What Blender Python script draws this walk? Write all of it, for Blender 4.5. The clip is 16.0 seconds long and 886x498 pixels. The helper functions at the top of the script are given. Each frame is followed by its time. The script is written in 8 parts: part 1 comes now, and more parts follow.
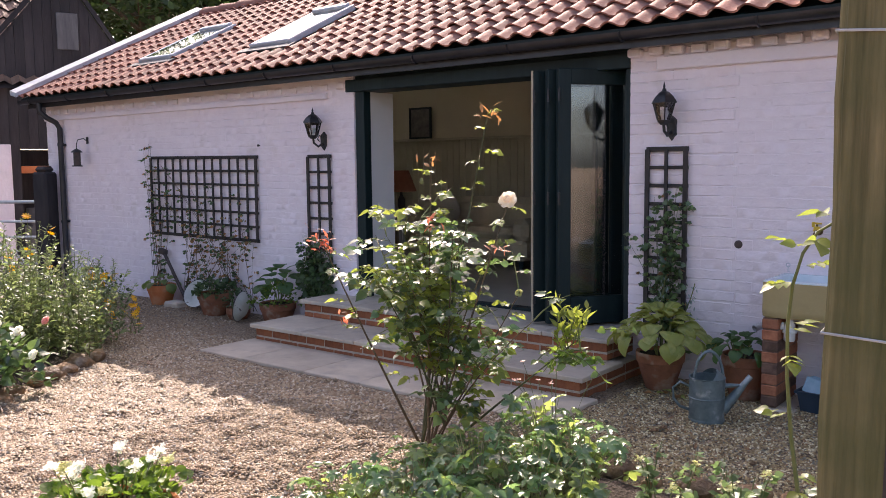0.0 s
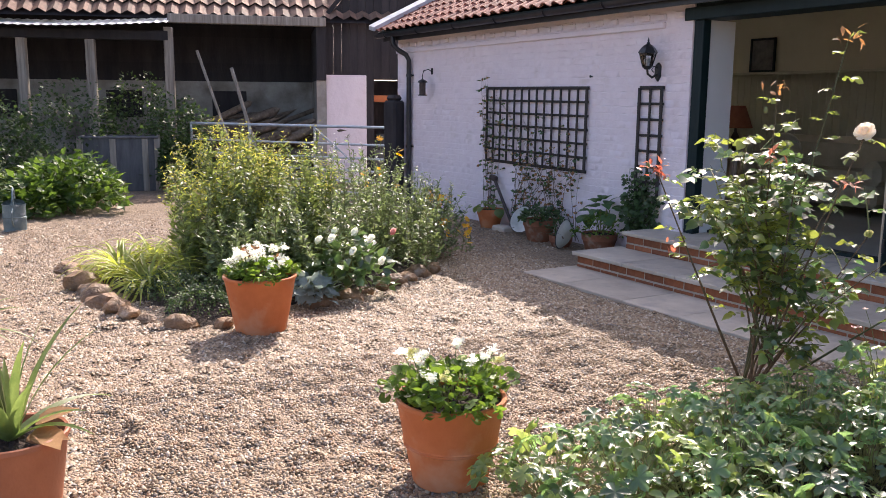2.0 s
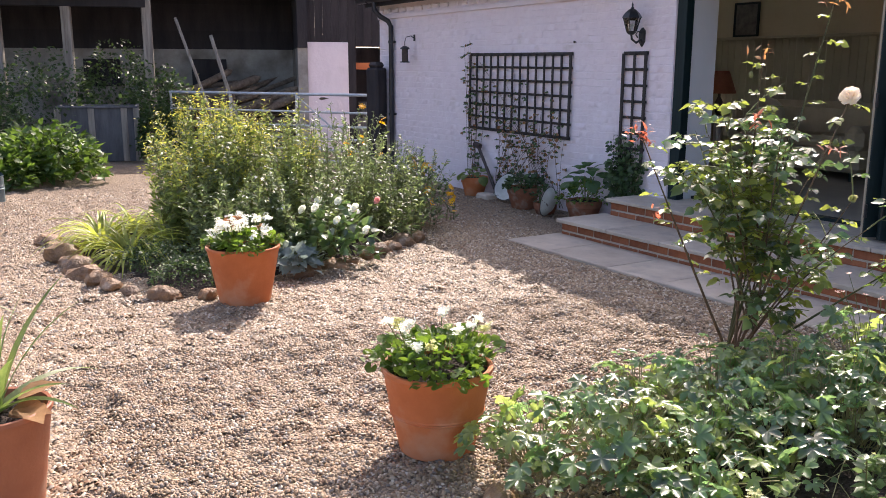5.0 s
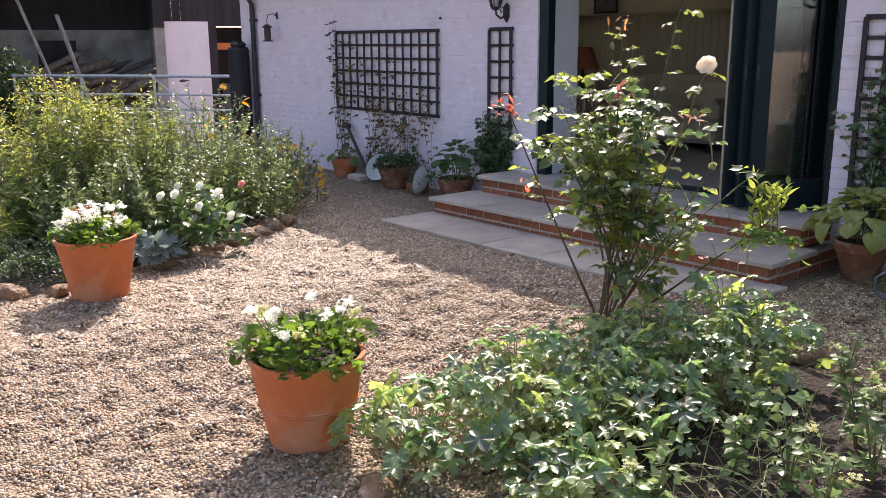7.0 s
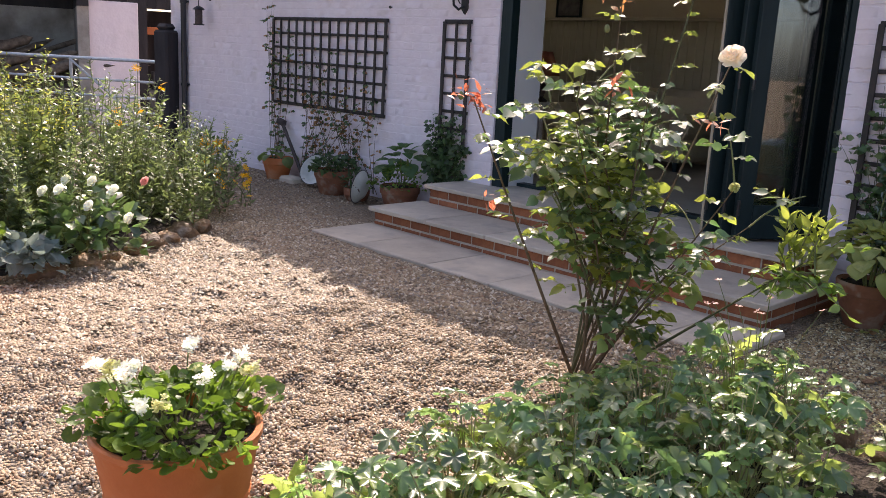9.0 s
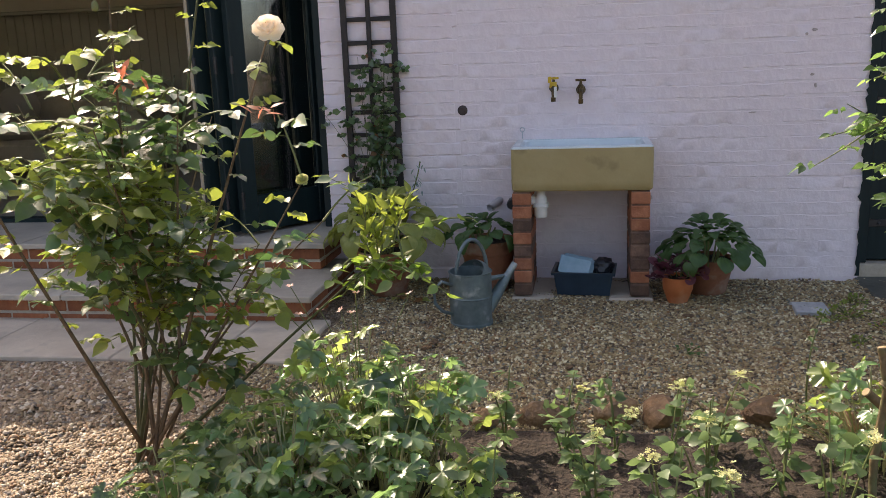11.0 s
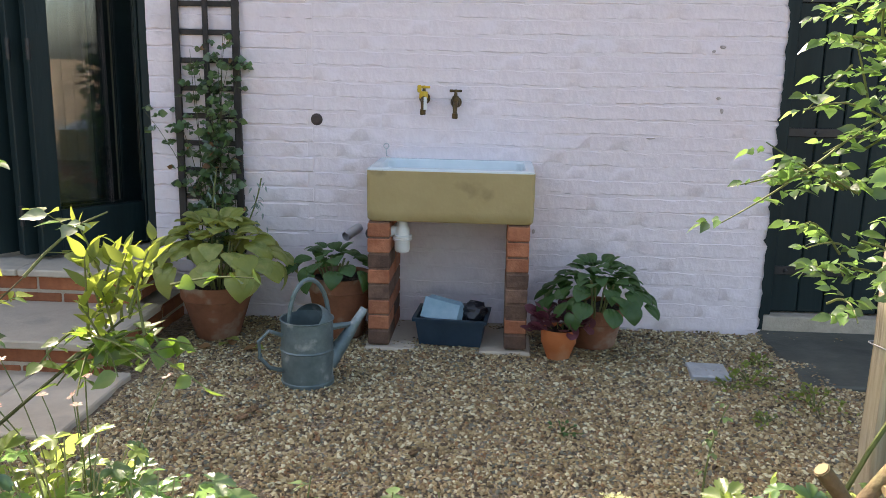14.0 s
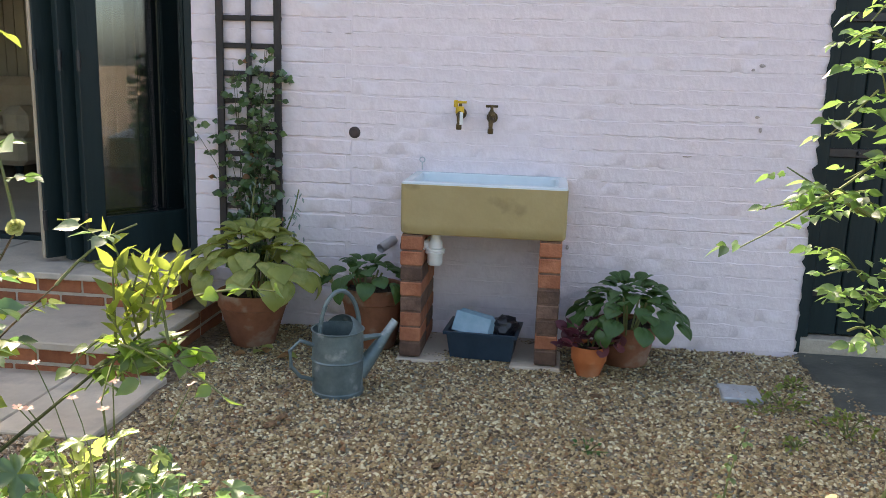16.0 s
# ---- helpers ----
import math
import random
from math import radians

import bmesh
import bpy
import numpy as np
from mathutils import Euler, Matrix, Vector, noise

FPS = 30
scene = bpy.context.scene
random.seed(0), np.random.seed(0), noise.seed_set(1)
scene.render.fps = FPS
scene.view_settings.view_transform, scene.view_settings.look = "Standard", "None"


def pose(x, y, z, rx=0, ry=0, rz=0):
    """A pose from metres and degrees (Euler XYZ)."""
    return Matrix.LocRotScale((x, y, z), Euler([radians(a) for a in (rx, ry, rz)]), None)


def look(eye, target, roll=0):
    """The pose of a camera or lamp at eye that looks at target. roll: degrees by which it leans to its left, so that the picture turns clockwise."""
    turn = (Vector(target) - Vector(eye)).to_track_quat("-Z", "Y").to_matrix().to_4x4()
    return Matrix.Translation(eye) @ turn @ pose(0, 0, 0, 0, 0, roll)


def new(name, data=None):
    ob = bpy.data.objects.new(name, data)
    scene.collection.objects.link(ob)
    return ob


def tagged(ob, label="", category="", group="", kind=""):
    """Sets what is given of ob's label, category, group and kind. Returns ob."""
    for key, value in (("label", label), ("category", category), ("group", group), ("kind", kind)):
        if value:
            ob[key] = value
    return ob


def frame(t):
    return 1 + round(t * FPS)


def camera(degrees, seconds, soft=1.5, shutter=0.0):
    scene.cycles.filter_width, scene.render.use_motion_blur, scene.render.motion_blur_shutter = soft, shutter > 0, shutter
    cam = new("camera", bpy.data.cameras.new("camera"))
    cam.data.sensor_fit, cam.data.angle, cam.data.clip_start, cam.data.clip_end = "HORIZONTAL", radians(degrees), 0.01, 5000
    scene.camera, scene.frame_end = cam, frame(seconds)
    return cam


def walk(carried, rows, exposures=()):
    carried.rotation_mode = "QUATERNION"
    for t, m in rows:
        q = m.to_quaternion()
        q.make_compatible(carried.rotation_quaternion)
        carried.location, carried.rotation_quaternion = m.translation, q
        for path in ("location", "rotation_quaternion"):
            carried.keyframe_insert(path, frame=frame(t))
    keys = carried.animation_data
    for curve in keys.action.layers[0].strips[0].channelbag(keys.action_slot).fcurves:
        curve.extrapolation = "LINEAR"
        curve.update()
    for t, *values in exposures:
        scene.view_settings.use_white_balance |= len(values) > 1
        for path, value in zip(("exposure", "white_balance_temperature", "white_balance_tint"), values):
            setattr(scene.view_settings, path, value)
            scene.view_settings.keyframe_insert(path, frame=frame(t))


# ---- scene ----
cam = camera(54.7, 16.0, soft=0.8)
PATH = [
    (0, (0.535, 0.544, 1.619), (-0.705, 2.101, 1.424), -0.6),
    (0.5, (0.536, 0.525, 1.594), (-0.86, 1.937, 1.356), -0.3),
    (1, (0.551, 0.492, 1.584), (-0.978, 1.755, 1.321), -0.6),
    (1.5, (0.566, 0.454, 1.577), (-1.058, 1.581, 1.271), -0.2),
    (2, (0.568, 0.434, 1.562), (-1.133, 1.429, 1.224), 0.5),
    (2.5, (0.558, 0.415, 1.552), (-1.203, 1.288, 1.181), -0.1),
    (3, (0.539, 0.41, 1.547), (-1.228, 1.262, 1.155), 0.2),
    (5.5, (0.546, 0.459, 1.565), (-1.08, 1.547, 1.149), 0.2),
    (6, (0.54, 0.472, 1.569), (-1.038, 1.629, 1.152), 0.4),
    (6.5, (0.509, 0.486, 1.554), (-1.021, 1.706, 1.138), 0.5),
    (7, (0.46, 0.55, 1.523), (-1.037, 1.797, 1.07), -0.4),
    (7.5, (0.339, 0.71, 1.451), (-1.154, 1.958, 0.986), -0.1),
    (8, (0.199, 0.854, 1.406), (-1.286, 2.118, 0.962), 2.3),
    (10.3, (-0.801, 1.41, 1.369), (-1.604, 3.19, 0.938), -0.2),
    (10.5, (-0.83, 1.359, 1.347), (-1.425, 3.219, 0.918), -0.9),
    (11, (-0.875, 1.495, 1.346), (-1.205, 3.419, 0.91), -2.2),
    (11.5, (-0.841, 1.69, 1.342), (-0.953, 3.637, 0.9), -1.1),
    (12, (-0.799, 1.861, 1.335), (-0.84, 3.811, 0.894), 0.3),
    (12.5, (-0.831, 2.065, 1.314), (-0.826, 4.02, 0.888), 0.7),
    (13, (-0.823, 2.208, 1.32), (-0.805, 4.162, 0.895), 0.3),
    (13.5, (-0.764, 2.292, 1.317), (-0.8, 4.247, 0.895), 1.0),
    (14, (-0.689, 2.332, 1.323), (-0.811, 4.283, 0.898), 1.1),
    (14.5, (-0.638, 2.354, 1.351), (-0.83, 4.296, 0.913), 0.6),
    (15, (-0.63, 2.348, 1.363), (-0.862, 4.285, 0.922), 0.6),
    (15.5, (-0.624, 2.328, 1.352), (-0.852, 4.266, 0.917), 1.5),
    (16, (-0.62, 2.313, 1.349), (-0.852, 4.258, 0.944), 1.7),
]
EXPOSURES = [(0, 1.28, 7000, 22), (2.5, 1.22, 6650, 19), (8, 1.22, 6750, 20), (10.4, 1.15, 7550, 18), (11, 1.18, 7550, 15), (12.3, 1.54, 7550, 8), (16, 1.80, 7500, 8.5)]
walk(cam, [(t, look(eye, target, roll)) for t, eye, target, roll in PATH], EXPOSURES)

# ---- world, sun and exposure ----
world = bpy.data.worlds.new("world")
scene.world = world
world.use_nodes = True
SUN_EL, SUN_AZ = radians(43), radians(135)      # the sun stands behind the house, to the upper left of the plan
wt = world.node_tree
sky = wt.nodes.new("ShaderNodeTexSky")
sky.sky_type, sky.sun_disc = "NISHITA", False
sky.air_density, sky.dust_density, sky.ozone_density = 0.8, 3.0, 0.7        # a hazy, whitish sky
sky.sun_elevation, sky.sun_rotation = SUN_EL, radians(90) - SUN_AZ
wt.links.new(sky.outputs[0], wt.nodes["Background"].inputs[0])
wt.nodes["Background"].inputs[1].default_value = 0.15
sun = new("sun", bpy.data.lights.new("sun", "SUN"))
sun.data.energy, sun.data.angle, sun.data.color = 2.9, radians(0.6), (1.0, 0.935, 0.835)
toward = Vector((math.cos(SUN_EL) * math.cos(SUN_AZ), math.cos(SUN_EL) * math.sin(SUN_AZ), math.sin(SUN_EL)))
sun.matrix_world = look((toward * 30)[:], (0, 0, 0))


# ---- materials ----
def material(name, c1, c2=None, scale=8.0, rough=0.7, bump=0.2, fine=60.0, metal=0.0, spots=None, vary=0.0, island=0.0, stretch=(1, 1, 1), spec=0.5, bump_dist=0.01):
    """Two-scale noise colour, fine relief, stains, and variation from piece to piece."""
    m = bpy.data.materials.new(name)
    m.use_nodes = True
    t = m.node_tree
    n, l = t.nodes, t.links
    b = n["Principled BSDF"]
    b.inputs["Roughness"].default_value, b.inputs["Metallic"].default_value = rough, metal
    b.inputs["Specular IOR Level"].default_value = spec
    co = n.new("ShaderNodeTexCoord")
    mp = n.new("ShaderNodeMapping")
    mp.inputs["Scale"].default_value = stretch
    l.new(co.outputs["Object"], mp.inputs[0])
    a = n.new("ShaderNodeTexNoise")
    a.inputs["Scale"].default_value, a.inputs["Detail"].default_value, a.inputs["Roughness"].default_value = scale, 6, 0.65
    l.new(mp.outputs[0], a.inputs["Vector"])
    r = n.new("ShaderNodeValToRGB")
    r.color_ramp.elements[0].position, r.color_ramp.elements[1].position = 0.32, 0.68
    r.color_ramp.elements[0].color, r.color_ramp.elements[1].color = (*c1, 1), (*(c2 or c1), 1)
    l.new(a.outputs["Fac"], r.inputs[0])
    col = r.outputs[0]
    if spots:
        sc, sscale, low, high = spots
        s = n.new("ShaderNodeTexNoise")
        s.inputs["Scale"].default_value, s.inputs["Detail"].default_value = sscale, 8
        l.new(co.outputs["Object"], s.inputs["Vector"])
        sr = n.new("ShaderNodeMapRange")
        sr.inputs[1].default_value, sr.inputs[2].default_value = low, high
        l.new(s.outputs["Fac"], sr.inputs[0])
        mx = n.new("ShaderNodeMix")
        mx.data_type = "RGBA"
        mx.inputs[7].default_value = (*sc, 1)
        l.new(sr.outputs[0], mx.inputs[0])
        l.new(col, mx.inputs[6])
        col = mx.outputs[2]
    if vary or island:
        src = n.new("ShaderNodeObjectInfo").outputs["Random"] if vary else n.new("ShaderNodeNewGeometry").outputs["Random Per Island"]
        amount = vary or island
        vr = n.new("ShaderNodeMapRange")
        vr.inputs[3].default_value, vr.inputs[4].default_value = 1 - amount, 1 + amount
        l.new(src, vr.inputs[0])
        hs = n.new("ShaderNodeHueSaturation")
        l.new(vr.outputs[0], hs.inputs["Value"])
        l.new(col, hs.inputs["Color"])
        col = hs.outputs[0]
    l.new(col, b.inputs["Base Color"])
    if bump:
        f = n.new("ShaderNodeTexNoise")
        f.inputs["Scale"].default_value, f.inputs["Detail"].default_value = fine, 5
        l.new(mp.outputs[0], f.inputs["Vector"])
        bp = n.new("ShaderNodeBump")
        bp.inputs["Strength"].default_value, bp.inputs["Distance"].default_value = bump, bump_dist
        l.new(f.outputs["Fac"], bp.inputs["Height"])
        l.new(bp.outputs[0], b.inputs["Normal"])
    return m


def leaf_material(name, c1, c2, rough=0.42, through_light=0.35, island=0.3, scale=6.0, spec=0.5, coat=0.0):
    """A leaf: glossy above, letting light through."""
    m = material(name, c1, c2, scale, rough, 0.15, 90.0, island=island, spec=spec)
    t = m.node_tree
    b = t.nodes["Principled BSDF"]
    b.inputs["Coat Weight"].default_value, b.inputs["Coat Roughness"].default_value = coat, 0.28
    out = t.nodes["Material Output"]
    tr = t.nodes.new("ShaderNodeBsdfTranslucent")
    src = b.inputs["Base Color"].links[0].from_socket
    hs = t.nodes.new("ShaderNodeHueSaturation")
    hs.inputs["Hue"].default_value, hs.inputs["Saturation"].default_value, hs.inputs["Value"].default_value = 0.487, 1.1, 2.9
    t.links.new(src, hs.inputs["Color"])
    t.links.new(hs.outputs[0], tr.inputs[0])
    mix = t.nodes.new("ShaderNodeMixShader")
    mix.inputs[0].default_value = through_light
    t.links.new(b.outputs[0], mix.inputs[1])
    t.links.new(tr.outputs[0], mix.inputs[2])
    t.links.new(mix.outputs[0], out.inputs[0])
    return m


def glass_material(name):
    m = bpy.data.materials.new(name)
    m.use_nodes = True
    b = m.node_tree.nodes["Principled BSDF"]
    b.inputs["Base Color"].default_value = (0.72, 0.76, 0.77, 1)
    b.inputs["Roughness"].default_value, b.inputs["Transmission Weight"].default_value, b.inputs["IOR"].default_value = 0.02, 1.0, 1.75
    return m


M_WALL = material("white_painted_brick", (0.80, 0.70, 0.73), (0.86, 0.77, 0.79), 2.2, 0.8, 0.8, 14.0, spots=((0.66, 0.60, 0.58), 1.7, 0.62, 0.82), bump_dist=0.012)
M_BRICKPAINT = material("painted_brick_face", (0.80, 0.695, 0.725), (0.87, 0.775, 0.80), 5.0, 0.75, 0.8, 17.0, spots=((0.66, 0.57, 0.54), 3.0, 0.62, 0.82), vary=0.012, bump_dist=0.014)
M_RED = material("red_brick", (0.30, 0.10, 0.05), (0.48, 0.19, 0.10), 14.0, 0.85, 0.4, 70.0, vary=0.2)
M_BURNT = material("overburnt_brick", (0.10, 0.055, 0.04), (0.22, 0.125, 0.085), 14.0, 0.85, 0.4, 70.0, vary=0.3)
M_STEPBRICK = material("orange_brick", (0.25, 0.078, 0.035), (0.40, 0.14, 0.06), 14.0, 0.85, 0.4, 70.0, vary=0.25)
M_MORTAR = material("mortar", (0.42, 0.35, 0.27), (0.55, 0.47, 0.37), 20.0, 0.95, 0.5, 120.0)
M_SLAB = material("sandstone_paving", (0.45, 0.375, 0.295), (0.62, 0.53, 0.42), 3.0, 0.75, 0.35, 40.0, vary=0.10, spots=((0.33, 0.29, 0.25), 5.0, 0.55, 0.8))
M_BLACK = material("black_painted_wood", (0.0055, 0.0145, 0.0155), (0.0115, 0.027, 0.029), 6.0, 0.48, 0.2, 50.0, stretch=(1, 1, 0.15), spec=0.28)
M_DARKSTONE = material("worn_dark_stone", (0.055, 0.06, 0.05), (0.12, 0.12, 0.10), 4.0, 0.7, 0.4, 40.0, spots=((0.17, 0.16, 0.14), 3.0, 0.6, 0.8))
M_CHIP = material("bare_brick_chip", (0.34, 0.27, 0.24), (0.58, 0.49, 0.46), 40.0, 0.9, 0.6, 90.0)
M_PALEPOST = material("bleached_timber", (0.34, 0.27, 0.18), (0.56, 0.48, 0.36), 45.0, 0.85, 0.7, 90.0, stretch=(1, 1, 0.04))
M_BLACKMETAL = material("black_metal", (0.012, 0.012, 0.014), (0.03, 0.03, 0.032), 20.0, 0.4, 0.1, 90.0)
M_BLACKPLASTIC = material("black_gutter_plastic", (0.012, 0.012, 0.016), (0.028, 0.028, 0.034), 8.0, 0.35, 0.05, 60.0)
M_TRELLIS = material("dark_stained_trellis", (0.018, 0.016, 0.016), (0.045, 0.035, 0.03), 12.0, 0.65, 0.3, 80.0)
M_TILE = material("clay_pantile", (0.22, 0.078, 0.052), (0.37, 0.15, 0.10), 9.0, 0.72, 0.3, 60.0, vary=0.30, spots=((0.16, 0.11, 0.09), 6.0, 0.58, 0.75))
M_TILEFAR = material("weathered_pantiles", (0.16, 0.085, 0.055), (0.30, 0.17, 0.11), 5.0, 0.75, 0.3, 40.0, island=0.3, spots=((0.10, 0.085, 0.06), 2.0, 0.5, 0.75))
M_LEAD = material("grey_lead_flashing", (0.34, 0.36, 0.39), (0.52, 0.54, 0.57), 5.0, 0.5, 0.2, 30.0)
M_TERRA = material("terracotta", (0.50, 0.135, 0.04), (0.64, 0.205, 0.07), 3.0, 0.72, 0.15, 80.0, spots=((0.64, 0.38, 0.24), 5.0, 0.52, 0.80))
M_TERRARED = material("smooth_red_terracotta", (0.34, 0.115, 0.055), (0.45, 0.17, 0.085), 4.0, 0.6, 0.15, 70.0, spots=((0.50, 0.30, 0.20), 6.0, 0.58, 0.85))
M_TERRAOLD = material("aged_terracotta", (0.19, 0.072, 0.036), (0.34, 0.135, 0.07), 6.0, 0.85, 0.3, 70.0, spots=((0.42, 0.36, 0.29), 7.0, 0.56, 0.75))
M_SOIL = material("dark_soil", (0.022, 0.0155, 0.012), (0.066, 0.045, 0.033), 30.0, 0.95, 1.0, 50.0, bump_dist=0.03)
M_TIMBER = material("green_weathered_timber", (0.085, 0.07, 0.025), (0.25, 0.195, 0.088), 55.0, 0.85, 0.8, 110.0, stretch=(1, 1, 0.035), spots=((0.07, 0.08, 0.022), 4.0, 0.42, 0.75))
M_OLDWOOD = material("silvered_oak", (0.17, 0.14, 0.11), (0.40, 0.35, 0.29), 16.0, 0.85, 0.6, 70.0, stretch=(1, 1, 0.06))
M_LIME = material("dirty_limewash", (0.24, 0.22, 0.19), (0.42, 0.40, 0.36), 2.5, 0.9, 0.5, 30.0, spots=((0.12, 0.10, 0.08), 1.5, 0.5, 0.75))
# tarred boards; the same black also serves as shade in the barn's openings
M_TAR = material("black_tar_and_opening_shade", (0.014, 0.012, 0.014), (0.04, 0.033, 0.034), 5.0, 0.8, 0.4, 40.0, vary=0.25, stretch=(1, 1, 0.2))
M_GALV = material("galvanised_steel", (0.12, 0.165, 0.175), (0.22, 0.275, 0.285), 9.0, 0.55, 0.15, 60.0, metal=0.55, spots=((0.46, 0.49, 0.50), 10.0, 0.58, 0.7))
M_STEEL = material("gate_steel", (0.38, 0.40, 0.42), (0.55, 0.57, 0.59), 9.0, 0.45, 0.1, 60.0, metal=0.6)
M_SINK = material("buff_glazed_stoneware", (0.38, 0.29, 0.13), (0.46, 0.365, 0.18), 3.0, 0.55, 0.15, 40.0, spots=((0.16, 0.115, 0.05), 4.3, 0.60, 0.78))
M_GLAZE = material("white_sink_glaze", (0.62, 0.70, 0.72), (0.74, 0.80, 0.82), 6.0, 0.25, 0.05, 40.0)
M_WHITEPLASTIC = material("white_plastic", (0.72, 0.72, 0.70), (0.8, 0.8, 0.78), 8.0, 0.4, 0.05, 40.0)
M_GREYPLASTIC = material("grey_plastic_pipe", (0.42, 0.40, 0.41), (0.55, 0.53, 0.54), 8.0, 0.45, 0.05, 40.0)
M_TUB = material("dark_blue_plastic", (0.014, 0.032, 0.055), (0.03, 0.055, 0.085), 8.0, 0.4, 0.08, 40.0)
M_TRAY = material("pale_blue_plastic_bag", (0.20, 0.34, 0.42), (0.34, 0.47, 0.55), 8.0, 0.35, 0.3, 14.0)
M_BRASS = material("aged_brass", (0.045, 0.032, 0.02), (0.17, 0.115, 0.05), 26.0, 0.45, 0.15, 60.0, metal=0.7)
M_YELLOW = material("yellow_tape", (0.62, 0.38, 0.02), (0.72, 0.48, 0.04), 18.0, 0.5, 0.1, 60.0)
M_ENAMEL = material("chipped_white_enamel", (0.50, 0.50, 0.44), (0.66, 0.66, 0.60), 6.0, 0.3, 0.05, 40.0, spots=((0.10, 0.06, 0.04), 12.0, 0.68, 0.72))
M_RUST = material("rusty_iron", (0.035, 0.028, 0.028), (0.09, 0.06, 0.05), 14.0, 0.7, 0.3, 60.0)
M_ROCK = material("flint_stone", (0.13, 0.075, 0.04), (0.36, 0.21, 0.105), 9.0, 0.6, 1.0, 22.0, vary=0.35, spots=((0.52, 0.43, 0.33), 6.0, 0.56, 0.72), bump_dist=0.03)
M_CREAM = material("cream_plaster", (0.55, 0.50, 0.36), (0.62, 0.57, 0.42), 1.5, 0.85, 0.1, 60.0)
M_REVEAL = material("white_plaster", (0.74, 0.73, 0.72), (0.80, 0.79, 0.78), 1.5, 0.85, 0.08, 60.0)
M_PANEL = material("sage_panelling", (0.40, 0.37, 0.26), (0.46, 0.43, 0.31), 2.0, 0.6, 0.08, 60.0)
M_FLOORIN = material("pale_stone_floor", (0.36, 0.32, 0.26), (0.46, 0.42, 0.35), 2.0, 0.5, 0.1, 60.0)
M_SOFA = material("beige_linen", (0.42, 0.36, 0.24), (0.54, 0.47, 0.34), 5.0, 0.9, 0.4, 140.0)
M_SHADE = material("rust_fabric_shade", (0.24, 0.08, 0.045), (0.33, 0.12, 0.065), 12.0, 0.85, 0.3, 120.0)
M_PICTURE = material("dark_print", (0.05, 0.045, 0.05), (0.20, 0.18, 0.17), 9.0, 0.4, 0.0, 10.0)
M_BARK = material("brown_bark", (0.075, 0.05, 0.03), (0.19, 0.13, 0.075), 25.0, 0.85, 0.5, 70.0)
M_DARKSTEM = material("dark_green_stem", (0.045, 0.055, 0.02), (0.09, 0.09, 0.035), 12.0, 0.6, 0.2, 70.0)
M_STEM = material("green_stem", (0.10, 0.13, 0.035), (0.20, 0.20, 0.07), 12.0, 0.6, 0.2, 70.0)
M_LOG = material("cut_firewood", (0.09, 0.066, 0.048), (0.24, 0.185, 0.135), 12.0, 0.85, 0.5, 50.0, vary=0.3)
M_GLASS = glass_material("window_glass")
M_SKYLIGHT = M_GLASS
# white of the added sheets that imitate reflected sky in the roof windows
M_SKYSHEEN = leaf_material("sky_sheen_white", (0.70, 0.70, 0.68), (0.76, 0.76, 0.74), 0.8, 0.5, 0.0, 3.0, spec=0.2)
M_GREYPAINT = material("faded_grey_paint", (0.06, 0.06, 0.064), (0.15, 0.145, 0.145), 6.0, 0.7, 0.3, 40.0, stretch=(1, 1, 0.2))


